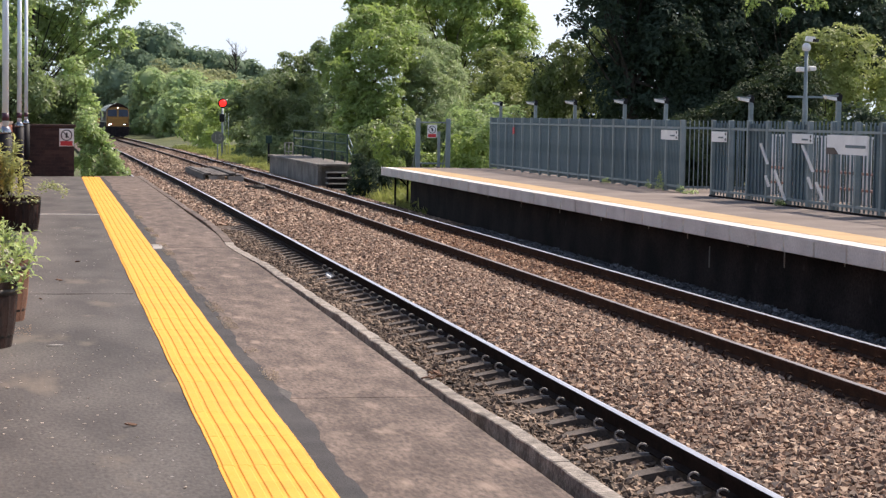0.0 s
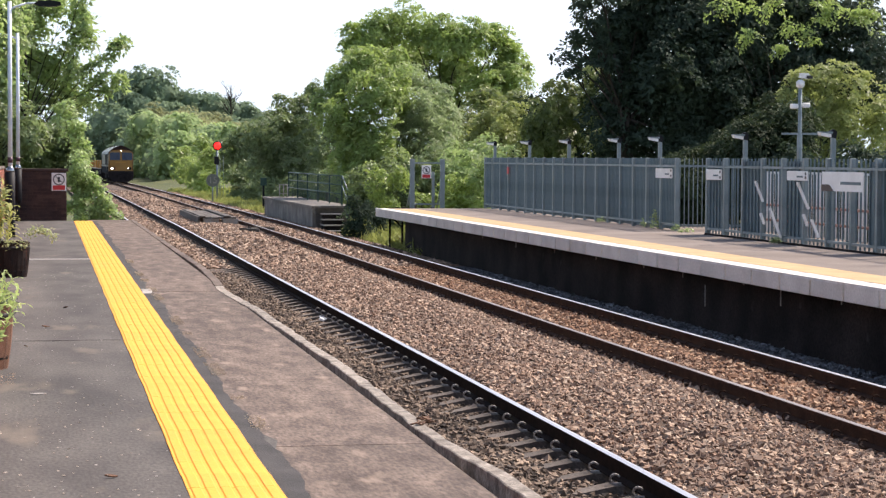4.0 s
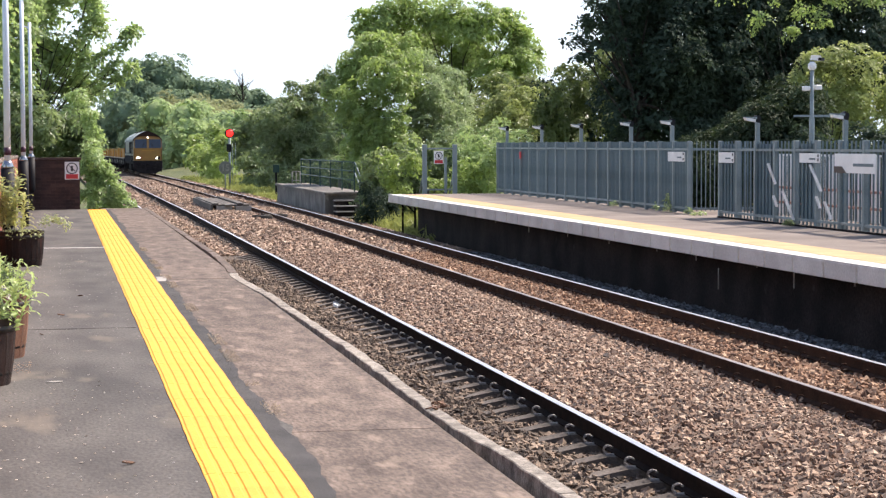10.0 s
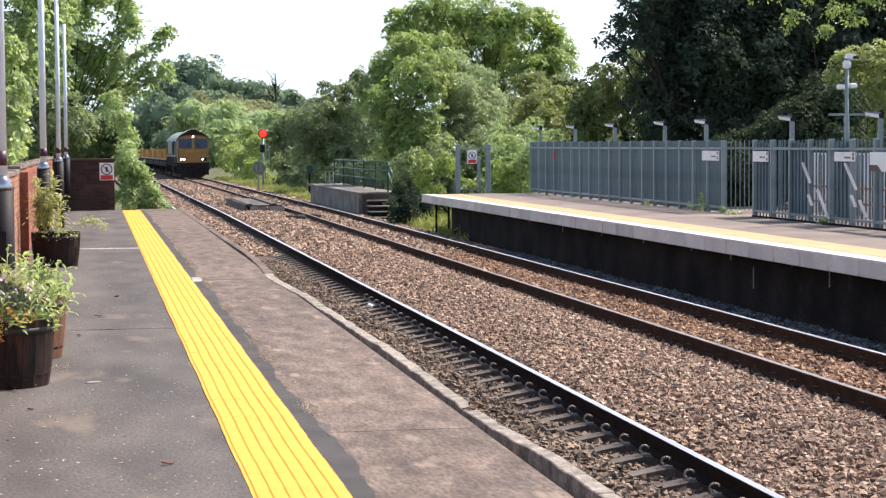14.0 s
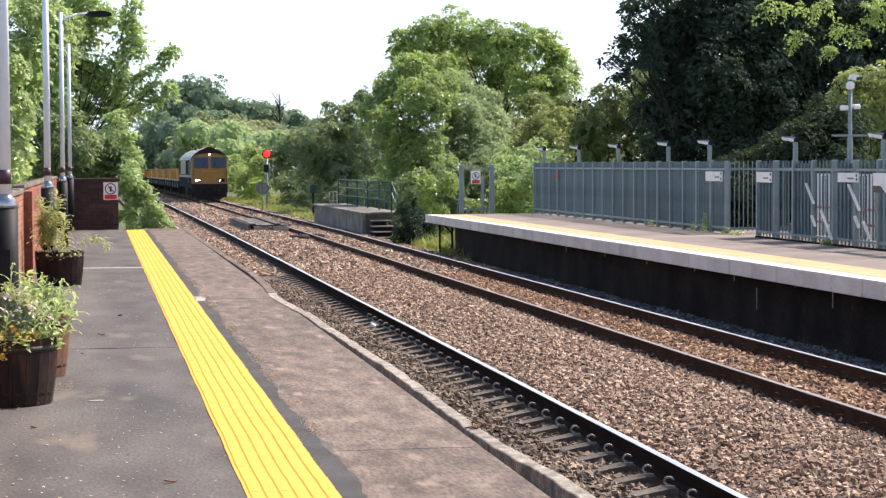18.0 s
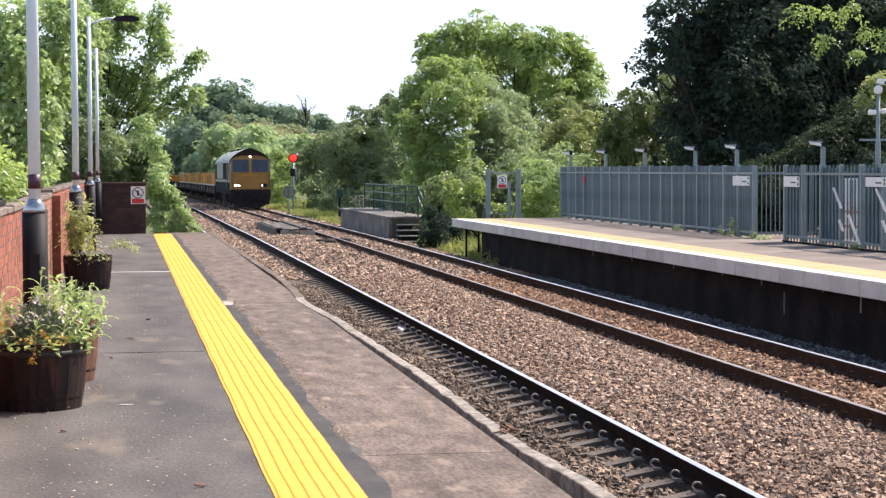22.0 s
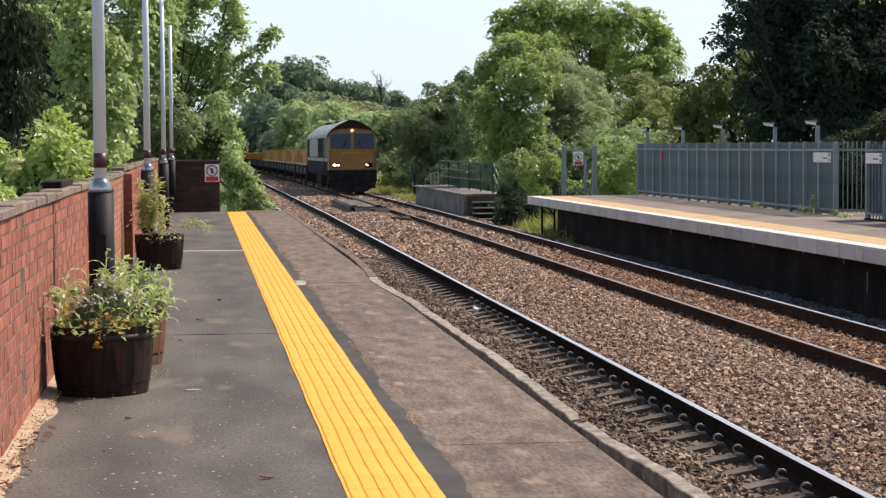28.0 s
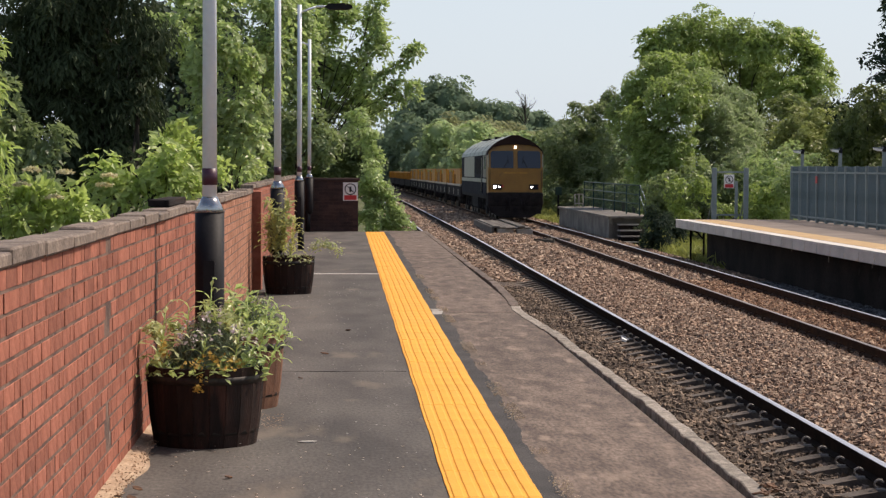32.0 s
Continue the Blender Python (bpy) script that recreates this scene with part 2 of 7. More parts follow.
COPEFAR = surf("pale_coping_concrete", (0.55, 0.52, 0.49), (0.68, 0.645, 0.61), 0.9, scale=1.5, fine=30, bump=0.2, contrast=0.14, vary="object", vary_amount=0.08)
CESS = surf("grey_clinker", (0.04, 0.043, 0.049), (0.15, 0.158, 0.173), 0.6, scale=5, fine=40, bump=0.3, vary="island", vary_amount=0.8)
BALLASTDIRTY = surf("oily_ballast", (0.1, 0.07, 0.05), (0.24, 0.175, 0.125), 0.9, scale=1.2, fine=30, bump=0.2, vary="island", vary_amount=0.75)
WHITEEDGE = surf("white_painted_edge", (0.56, 0.545, 0.52), (0.7, 0.685, 0.66), 0.8, scale=3, fine=40, bump=0.15, contrast=0.15)
FARTOP = surf("far_platform_surface", (0.15, 0.12, 0.1), (0.225, 0.185, 0.16), 0.9, scale=0.7, fine=40, bump=0.3, contrast=0.2)
FARLINE = surf("faded_yellow_line", (0.43, 0.285, 0.14), (0.51, 0.35, 0.18), 0.85, scale=2, fine=40, bump=0.1, contrast=0.15)
# darker copy of the concrete: the walkway's shaded side is put into the colour
CONCRETESHADE = surf("shade_toned_concrete", (0.11, 0.1, 0.088), (0.22, 0.2, 0.177), 0.9, scale=1.5, fine=40, bump=0.4, contrast=0.35, stain=((0.32, 0.295, 0.255), 2.0, 0.62))
# soot taken nearly black, so that the colour carries the wall's shade too
SOOT_SHADE = surf("shaded_sooty_wall", (0.013, 0.0115, 0.0115), (0.036, 0.029, 0.027), 0.95, scale=1.2, fine=30, bump=0.5, contrast=0.5, spec=0.1, stain=((0.06, 0.055, 0.055), 2.5, 0.66))
GALV = surf("grey_galvanised_steel", (0.074, 0.116, 0.135), (0.122, 0.172, 0.196), 0.55, 0.35, scale=2, fine=40, bump=0.08, contrast=0.15, vary="island", vary_amount=0.12)
GALVP = surf("galvanised_post", (0.165, 0.212, 0.225), (0.24, 0.285, 0.297), 0.5, 0.3, scale=2, fine=40, bump=0.08, contrast=0.15)
POLE = surf("pale_grey_pole", (0.66, 0.72, 0.8), (0.72, 0.78, 0.86), 0.45, 0.0, scale=1.2, fine=40, bump=0.03, contrast=0.04)
BLACKPAINT = surf("black_paint", (0.008, 0.008, 0.01), (0.016, 0.016, 0.019), 0.6, scale=3, fine=60, bump=0.05, contrast=0.2, spec=0.2)
PURPLE = plain("maroon_band", (0.06, 0.016, 0.035), 0.45)
WHITE = surf("white_sign", (0.72, 0.72, 0.71), (0.82, 0.82, 0.81), 0.5, scale=3, fine=30, bump=0.02, contrast=0.06)
SIGNRED = plain("sign_red", (0.55, 0.03, 0.035), 0.5)
SIGNDARK = plain("sign_dark", (0.03, 0.03, 0.035), 0.5)
BARREL = surf("dark_barrel_wood", (0.011, 0.006, 0.005), (0.032, 0.015, 0.011), 0.75, scale=4, fine=30, bump=0.4, stretch=(6, 6, 0.8), vary="object", vary_amount=0.35, spec=0.25, stain=((0.075, 0.03, 0.02), 1.5, 0.62))
BARRELRED = surf("reddish_barrel_wood", (0.13, 0.055, 0.03), (0.2, 0.09, 0.05), 0.65, scale=4, fine=30, bump=0.5, stretch=(6, 6, 0.8), vary="object", vary_amount=0.3)
SOIL = surf("potting_soil", (0.03, 0.022, 0.015), (0.06, 0.045, 0.03), 0.95, scale=8, fine=60, bump=0.8)
GREENPAINT = surf("dark_green_steel", (0.014, 0.05, 0.04), (0.028, 0.074, 0.058), 0.6, 0.1, scale=3, fine=40, bump=0.05)
TIMBER = surf("grey_weathered_timber", (0.06, 0.052, 0.045), (0.13, 0.115, 0.1), 0.9, scale=3, fine=40, bump=0.4, stretch=(1, 0.1, 1), vary="object", vary_amount=0.25)
GRASS = surf("rough_grass", (0.045, 0.062, 0.018), (0.11, 0.12, 0.04), 0.95, scale=0.5, fine=12, bump=0.8, contrast=0.4, deep=0.05)
BARK = surf("bark", (0.021, 0.018, 0.014), (0.05, 0.041, 0.031), 0.95, scale=4, fine=25, bump=0.8, stretch=(1, 1, 0.25))


# ---- mesh helpers ----
def mesh_object(name, bm, material, smooth=False):
    me = bpy.data.meshes.new(name)
    bm.to_mesh(me)
    bm.free()
    for m in material if isinstance(material, (list, tuple)) else [material]:
        me.materials.append(m)
    if smooth:
        me.polygons.foreach_set("use_smooth", [True] * len(me.polygons))
    return me


def part(name, bm, material, parent, label="", smooth=False):
    """Links a bmesh as one mesh object under a thing or a part."""
    ob = new(name, bm if isinstance(bm, bpy.types.Mesh) else mesh_object(name, bm, material, smooth))
    ob.parent = parent
    if label:
        ob["label"] = label
    return ob


def thing(name, label, category, group="", kind="", at=None, bm=None, material=None, smooth=False):
    ob = new(name, mesh_object(name, bm, material, smooth) if bm is not None else None)
    if at is not None:
        ob.matrix_world = at
    return tagged(ob, label, category, group, kind)


def box(bm, x0, x1, y0, y1, z0, z1, bevel=0.0, mat=0):
    r = bmesh.ops.create_cube(bm, size=1.0)
    for v in r["verts"]:
        v.co = Vector((x0 + (v.co.x + 0.5) * (x1 - x0), y0 + (v.co.y + 0.5) * (y1 - y0), z0 + (v.co.z + 0.5) * (z1 - z0)))
    faces = list({f for v in r["verts"] for f in v.link_faces})
    for f in faces:
        f.material_index = mat
    if bevel:
        edges = list({e for f in faces for e in f.edges})
        bmesh.ops.bevel(bm, geom=edges, offset=bevel, segments=1, affect="EDGES")
    return bm


def boxed(*a, **k):
    return box(bmesh.new(), *a, **k)


def tube(bm, a, b, r0, r1=None, n=10, caps=True, mat=0):
    """A round bar from a to b."""
    a, b = Vector(a), Vector(b)
    r1 = r0 if r1 is None else r1
    turn = (b - a).to_track_quat("Z", "Y").to_matrix().to_4x4()
    m = Matrix.Translation((a + b) / 2) @ turn
    r = bmesh.ops.create_cone(bm, cap_ends=caps, segments=n, radius1=r0, radius2=r1, depth=(b - a).length, matrix=m)
    for f in {f for v in r["verts"] for f in v.link_faces}:
        f.material_index = mat
        f.smooth = len(f.verts) == 4
    return bm


def tubed(*a, **k):
    return tube(bmesh.new(), *a, **k)


def lathe(profile, n=20, mat=0):
    """A turned body from (radius, height) pairs."""
    bm = bmesh.new()
    rings = [[bm.verts.new((r * math.cos(2 * math.pi * k / n), r * math.sin(2 * math.pi * k / n), z)) for k in range(n)] for r, z in profile]
    for a, b in zip(rings, rings[1:]):
        for k in range(n):
            bm.faces.new((a[k], a[(k + 1) % n], b[(k + 1) % n], b[k])).smooth = True
    bm.faces.new(rings[0][::-1])
    bm.faces.new(rings[-1])
    return bm


def prism(outline, y0, y1, axis="y"):
    """An outline in the plane across an axis, drawn out along it."""
    bm = bmesh.new()
    put = {"y": lambda u, v, w: (u, w, v), "x": lambda u, v, w: (w, u, v), "z": lambda u, v, w: (u, v, w)}[axis]
    a = [bm.verts.new(put(u, v, y0)) for u, v in outline]
    b = [bm.verts.new(put(u, v, y1)) for u, v in outline]
    n = len(outline)
    for k in range(n):
        bm.faces.new((a[k], a[(k + 1) % n], b[(k + 1) % n], b[k]))
    bm.faces.new(a[::-1])
    bm.faces.new(b)
    bmesh.ops.recalc_face_normals(bm, faces=bm.faces)
    return bm


def raw_mesh(name, verts, faces, material, smooth=False):
    """A mesh straight from arrays: verts (n, 3), faces (m, 3 or 4)."""
    me = bpy.data.meshes.new(name)
    verts, faces = np.asarray(verts, np.float32), np.asarray(faces, np.int32)
    k = faces.shape[1]
    me.vertices.add(len(verts))
    me.vertices.foreach_set("co", verts.ravel())
    me.loops.add(faces.size)
    me.loops.foreach_set("vertex_index", faces.ravel())
    me.polygons.add(len(faces))
    me.polygons.foreach_set("loop_start", np.arange(0, faces.size, k, dtype=np.int32))
    me.polygons.foreach_set("loop_total", np.full(len(faces), k, np.int32))
    me.polygons.foreach_set("use_smooth", np.full(len(faces), bool(smooth)))
    me.update(calc_edges=True)
    me.materials.append(material)
    return me


# ---- plan ----
RAIL = -0.915                        # rail top below the platforms
TRACKS = (-0.7525, 3.535)            # centre lines
GAUGE = 1.505                        # head centre to head centre
FAR_EDGE = 5.17
WALL_X = -5.56


def dip(y):
    """The line falls away slightly beyond the platforms."""
    return -0.0024 * max(0.0, y - 60)



def bend(y):
    """The line swings slowly to the west beyond the signal."""
    return -4.1e-5 * np.clip(np.asarray(y, float) - 100, 0, None) ** 2


# ground: one sheet to the horizon, with the cutting sides and the hill far off
def ground_height(x, y):
    z = -1.35 + (-0.0024 * np.clip(y - 60, 0, 400))
    side = np.clip((np.abs(x - 1.4) - 6.5) / 10, 0, 1)
    z = z + side * 0.5 * (y > 45)
    ridge = np.interp(x, [-60, 3, 12, 24, 36, 60, 160], [5, 6.5, 10.0, 6.5, 3.5, 2, 2])
    hill = ridge * np.clip((y - 215) / 150, 0, 1) ** 1.2 * np.where(x > 0, np.clip((x - 6) / 7, 0, 1), np.clip((-x - 10) / 20, 0, 1))
    return z + hill


xs = np.concatenate([[-1500, -700, -300], np.arange(-160, 161, 8), [300, 700, 1500]])
ys = np.concatenate([[-900, -200], np.arange(-40, 560, 10), [900, 1800, 3000]])
gx, gy = np.meshgrid(xs, ys)
gz = ground_height(gx, gy)
quads = np.array([[j * len(xs) + i, j * len(xs) + i + 1, (j + 1) * len(xs) + i + 1, (j + 1) * len(xs) + i] for j in range(len(ys) - 1) for i in range(len(xs) - 1)])
tagged(new("ground", raw_mesh("ground", np.stack([gx, gy, gz], -1).reshape(-1, 3), quads, GRASS, True)), "rough grassy ground beside the railway line", "ground", kind="structure")

# ballast bed under both lines
ys = np.concatenate([np.arange(-30, 60, 0.5), np.arange(60, 420, 6.0)])
xs = np.array([-2.6, -2.3, -1.9, -1.2, -0.75, -0.35, 0.12, 0.4, 0.7, 1.4, 2.1, 2.6, 3.5, 4.5, 4.9, 5.3, 5.65, 6.1])
top = np.array([-0.06, -0.05, -0.045, -0.045, -0.045, -0.08, -0.07, -0.01, 0.02, 0.045, 0.02, -0.03, -0.03, -0.04, -0.05, -0.06, -0.09, -0.42])
gx, gy = np.meshgrid(xs, ys)
gz = (RAIL - 0.16) + top[None, :] - 0.0024 * np.clip(gy - 60, 0, None) + 0.012 * np.sin(gx * 3.1 + gy * 1.7) * np.cos(gy * 0.9)
quads = np.array([[j * len(xs) + i, j * len(xs) + i + 1, (j + 1) * len(xs) + i + 1, (j + 1) * len(xs) + i] for j in range(len(ys) - 1) for i in range(len(xs) - 1)])
tagged(new("ballast_bed", raw_mesh("ballast_bed", np.stack([gx + bend(gy), gy, gz], -1).reshape(-1, 3), quads, BALLASTBED, True)), "brown and grey stone ballast bed under two railway lines", "ballast", kind="structure")


def stones(x0, x1, y0, y1, per_m2, size, seed):
    """Loose angular stones: squashed octahedra, each turned its own way."""
    g = np.random.default_rng(seed)
    n = int((x1 - x0) * (y1 - y0) * per_m2)
    c = np.stack([g.uniform(x0, x1, n), g.uniform(y0, y1, n), np.zeros(n)], 1)
    c[:, 2] = RAIL - 0.16 + np.interp(c[:, 0], xs, top) + g.uniform(-0.015, 0.024, n) - 0.0024 * np.clip(c[:, 1] - 60, 0, None)
    base = np.array([[1, 0, 0], [-1, 0, 0], [0, 1, 0], [0, -1, 0], [0, 0, 1], [0, 0, -1]], float)
    tri = np.array([[0, 2, 4], [2, 1, 4], [1, 3, 4], [3, 0, 4], [2, 0, 5], [1, 2, 5], [3, 1, 5], [0, 3, 5]])
    s = size * g.uniform(0.5, 1.35, (n, 1, 1)) * g.uniform(0.5, 1.35, (n, 6, 1))
    q = g.normal(size=(n, 4))
    q /= np.linalg.norm(q, axis=1, keepdims=True)
    w, x, y, z = q.T
    rot = np.stack([np.stack([1 - 2 * (y * y + z * z), 2 * (x * y - z * w), 2 * (x * z + y * w)], -1),
                    np.stack([2 * (x * y + z * w), 1 - 2 * (x * x + z * z), 2 * (y * z - x * w)], -1),
                    np.stack([2 * (x * z - y * w), 2 * (y * z + x * w), 1 - 2 * (x * x + y * y)], -1)], 1)
    p = np.einsum("nij,nkj->nki", rot, base[None] * s) * np.array([1, 1, 0.8]) + c[:, None]
    p[:, :, 0] += bend(c[:, 1])[:, None]
    f = tri[None] + 6 * np.arange(n)[:, None, None]
    return p.reshape(-1, 3), f.reshape(-1, 3)


for x0, x1, y0, y1, per, size, seed in ((-2.2, -0.08, -5, 32, 360, 0.037, 6), (0.08, 2.75, -4, 4, 560, 0.036, 5), (0.08, 2.75, 4, 18, 520, 0.038, 1), (0.08, 2.75, 18, 34, 330, 0.046, 2), (2.7, 4.45, 1, 34, 380, 0.044, 8), (4.4, 5.6, -2, 34, 300, 0.038, 7), (-2.2, 5.3, 34, 72, 85, 0.075, 3), (-2.2, 5.6, 72, 150, 20, 0.11, 4)):
    ob = new("ballast_stones", raw_mesh("ballast_stones", *stones(x0, x1, y0, y1, per, size, seed), {6: BALLASTDIRTY, 7: CESS, 8: BALLASTRUST}.get(seed, BALLAST)))
    tagged(ob, "loose grey clinker in the shade of the far platform" if seed == 7 else "loose angular brown and grey ballast stones", "ballast", kind="stuff")

# rails
HEAD = [(-0.035, -0.002), (-0.035, -0.035), (-0.01, -0.045), (-0.01, -0.13), (-0.07, -0.148), (-0.07, -0.159), (0.07, -0.159), (0.07, -0.148), (0.01, -0.13), (0.01, -0.045), (0.035, -0.035), (0.035, -0.002), (0.021, 0.0), (-0.021, 0.0)]


def swept(outline, x, stations, z, mat_of):
    bm = bmesh.new()
    rings = [[bm.verts.new((x + u + float(bend(y)), y, z + v + dip(y))) for u, v in outline] for y in stations]
    n = len(outline)
    for a, b in zip(rings, rings[1:]):
        for k in range(n):
            f = bm.faces.new((a[k], b[k], b[(k + 1) % n], a[(k + 1) % n]))
            f.material_index = mat_of(k)
    bm.faces.new(rings[0])
    bmesh.ops.recalc_face_normals(bm, faces=bm.faces)
    return bm


stations = [-30, 0, 30, 60, *range(90, 421, 15)]
clip_bm = bmesh.new()
for k in range(7):
    a0, a1 = math.pi * (k / 6 * 1.35 + 0.15), math.pi * ((k + 1) / 6 * 1.35 + 0.15)
    if k < 6:
        tube(clip_bm, (-0.035 + 0.036 * math.cos(a0), 0.012 * k - 0.03, 0.03 + 0.036 * math.sin(a0)), (-0.035 + 0.036 * math.cos(a1), 0.012 * k - 0.018, 0.03 + 0.036 * math.sin(a1)), 0.009, n=6)
box(clip_bm, -0.06, 0.02, -0.02, 0.02, -0.03, -0.006)
dark_clip = clip_bm.copy()
clip_mesh = mesh_object("rail_clip", clip_bm, CLIP)
dark_clip_mesh = mesh_object("rail_clip", dark_clip, RAILRUST)
sleeper_bm = bmesh.new()
cuts = [(-1.25, -0.02), (-0.98, 0.0), (-0.6, 0.0), (-0.3, -0.055), (0.3, -0.055), (0.6, 0.0), (0.98, 0.0), (1.25, -0.02)]
rows = [[sleeper_bm.verts.new(c) for c in ((x, -0.13, -0.2), (x, -0.1, h), (x, 0.1, h), (x, 0.13, -0.2))] for x, h in cuts]
for a, b in zip(rows, rows[1:]):
    for i in range(4):
        sleeper_bm.faces.new((a[i], b[i], b[(i + 1) % 4], a[(i + 1) % 4]))
sleeper_bm.faces.new(rows[0]), sleeper_bm.faces.new(rows[-1])
bmesh.ops.recalc_face_normals(sleeper_bm, faces=sleeper_bm.faces)
sleeper_mesh = mesh_object("sleeper", sleeper_bm, SLEEPER)
for track, cx in enumerate(TRACKS):
    t = tagged(new("railway_track"), "pair of steel rails with dark rusty sides on concrete sleepers", "railway track", "railway lines", "structure")
    for sgn in (-1, 1):
        part("rail", swept(HEAD, cx + sgn * GAUGE / 2, stations, RAIL, lambda k: 1 if k in (11, 12, 13) else 0), [RAILRUST, RAILDULL] if track and sgn < 0 else [RAILRUST, RAILHEAD] if track else [RAILSIDE, RAILHEAD], t)
    for k in range(-12, 210):
        y = 0.65 * k + 0.3 * track
        if track and k < 10:
            continue
        s = part("sleeper", sleeper_mesh, None, t)
        s.location = (cx + float(bend(y)), y, RAIL - 0.163 + dip(y) + (0.0 if track == 0 else -0.02))
    for k in range(-2, 62):
        y = 0.65 * k + 0.3 * track
        for sgn in (-1, 1):
            for inner in (-1, 1):
                if (track == 0 and sgn == -1) or (inner == sgn and track == 0 and k > 30):
                    continue
                c = part("rail_clip", dark_clip_mesh if track else clip_mesh, None, t)
                c.matrix_world = pose(cx + sgn * GAUGE / 2 - sgn * inner * 0.085, y, RAIL - 0.145, 0, 0, 0 if sgn * inner > 0 else 180)


# ---- near platform ----
EDGE_Y = (-16, -5, -3.2, -1, 1, 3, 6, 8, 9.2, 10.2, 13.5, 22, 35)
EDGE_X = (-2.38, -2.38, -2.45, -2.42, -2.42, -2.44, -2.46, -2.52, -2.555, -2.5, -2.42, -2.46, -2.5)


def edge_x(y):
    """The worn platform edge wanders, and steps in where the stone coping ends."""
    return float(np.interp(y, EDGE_Y, EDGE_X)) + 0.006 * math.sin(y * 2.9) * math.sin(y * 0.7 + 1) + 0.004 * math.sin(y * 9.1)


platform = thing("platform_near", "old station platform with asphalt, slabs and a worn stone edge", "platform", kind="structure",
                 bm=boxed(-7.5, -2.62, -40, 35.6, -1.5, -0.06), material=DARKBRICK)
bm = bmesh.new()
ny, nx = 160, 10
grid = [[bm.verts.new((-5.62 + (2.14 + (0.07 * math.sin(y * 1.3) + 0.05 * math.sin(y * 3.7 + 1) + 0.03 * math.sin(y * 9.1)) * (i == nx)) * i / nx, y, 0.004 * math.sin(i * 1.9 + y * 0.6) * math.sin(y * 0.23) * (0 < i < nx) - 0.006 * (i == nx))) for i in range(nx + 1)] for y in np.linspace(-40, 34.6, ny)]
for a, b in zip(grid, grid[1:]):
    for i in range(nx):
        bm.faces.new((a[i], a[i + 1], b[i + 1], b[i])).smooth = True
part("asphalt_surface", bm, ASPHALT, platform)
# slabs along the edge, with open joints
y = -16.1
k = 0
while y < 35.3:
    ln = 3.12 + 0.12 * math.sin(k * 2.1)
    y1 = min(y + ln, 35.4)
    dz = 0.006 * math.sin(k * 1.7)
    part("edge_slab", boxed(-3.62, -2.58, y + 0.001, y1 - 0.001, -0.12, -0.008 + dz * 0.2, 0.0008), SLAB, platform)
    y = y1
    k += 1
# the ragged tar band between the tactile strip and the slabs
bm = bmesh.new()
ring = []
for j in range(420):
    y = -16 + j * 0.12
    w = -3.418 + 0.018 * math.sin(y * 1.1) + 0.012 * math.sin(y * 2.9 + 2) + 0.008 * math.sin(y * 7.7) + 0.006 * math.sin(y * 19)
    ring.append((bm.verts.new((-3.54, y, 0.001)), bm.verts.new((w, y, -0.0005))))
for a, b in zip(ring, ring[1:]):
    bm.faces.new((a[0], a[1], b[1], b[0]))
part("tar_band", bm, TAR, platform)
# worn coping stones
y = -16.0
k = 0
while y < 35.3:
    y1 = min(y + 2.3 + 0.7 * ((k * 7) % 5) / 5, 35.4)
    bm = bmesh.new()
    n = 28
    sec = []
    for j in range(n + 1):
        yy = y + 0.001 + (y1 - y - 0.002) * j / n
        e = edge_x(yy) 
        inn = e - (0.095 if yy < 4 else 0.11) - 0.004 * math.sin(yy * 5.3 + k) - 0.004 * math.sin(yy * 13.1)
        up = 0.002 + 0.002 * math.sin(k * 3.3)
        sec.append([bm.verts.new(c) for c in ((inn, yy, -0.2), (inn, yy, up - 0.005), (inn + 0.006, yy, up), (e - 0.014 + 0.004 * math.sin(yy * 7 + k), yy, up), (e + 0.003 * math.sin(yy * 11), yy, up - 0.012), (e, yy, -0.2))])
    for a, b in zip(sec, sec[1:]):
        for i in range(6):
            bm.faces.new((a[i], b[i], b[(i + 1) % 6], a[(i + 1) % 6]))
    bm.faces.new(sec[0]), bm.faces.new(sec[-1])
    bmesh.ops.recalc_face_normals(bm, faces=bm.faces)
    part("coping_stone", bm, COPING if y < 9.0 else SLAB, platform)
    y = y1
    k += 1
# tactile tiles, 400 mm, with six flat ridges each
bm = bmesh.new()
box(bm, -0.212, 0.212, -0.199, 0.199, -0.05, 0.004)
for r in range(6):
    cx = -0.1708 + r * 0.0683
    out = [(cx - 0.0265, 0.004), (cx + 0.0265, 0.004), (cx + 0.0205, 0.0088), (cx - 0.0205, 0.0088)]
    a = [bm.verts.new((u, -0.2, v)) for u, v in out]
    b = [bm.verts.new((u, 0.2, v)) for u, v in out]
    for i in range(4):
        bm.faces.new((a[i], a[(i + 1) % 4], b[(i + 1) % 4], b[i]))
    bm.faces.new(a), bm.faces.new(b)
bmesh.ops.recalc_face_normals(bm, faces=bm.faces)
tile_mesh = mesh_object("tactile_tile", bm, TACTILE)
for k in range(124):
    y = -15.2 + 0.4 * k
    if y > 34.3:
        break
    tile = part("tactile_tile", tile_mesh, None, platform)
    tile.rotation_euler = (0, 0, 0.0045 * math.sin(k * 3.3))
    tile.location = (-3.745 + 0.0025 * math.sin(k * 5.1), y, 0.0004 * math.sin(k * 2.7) + 0.001)

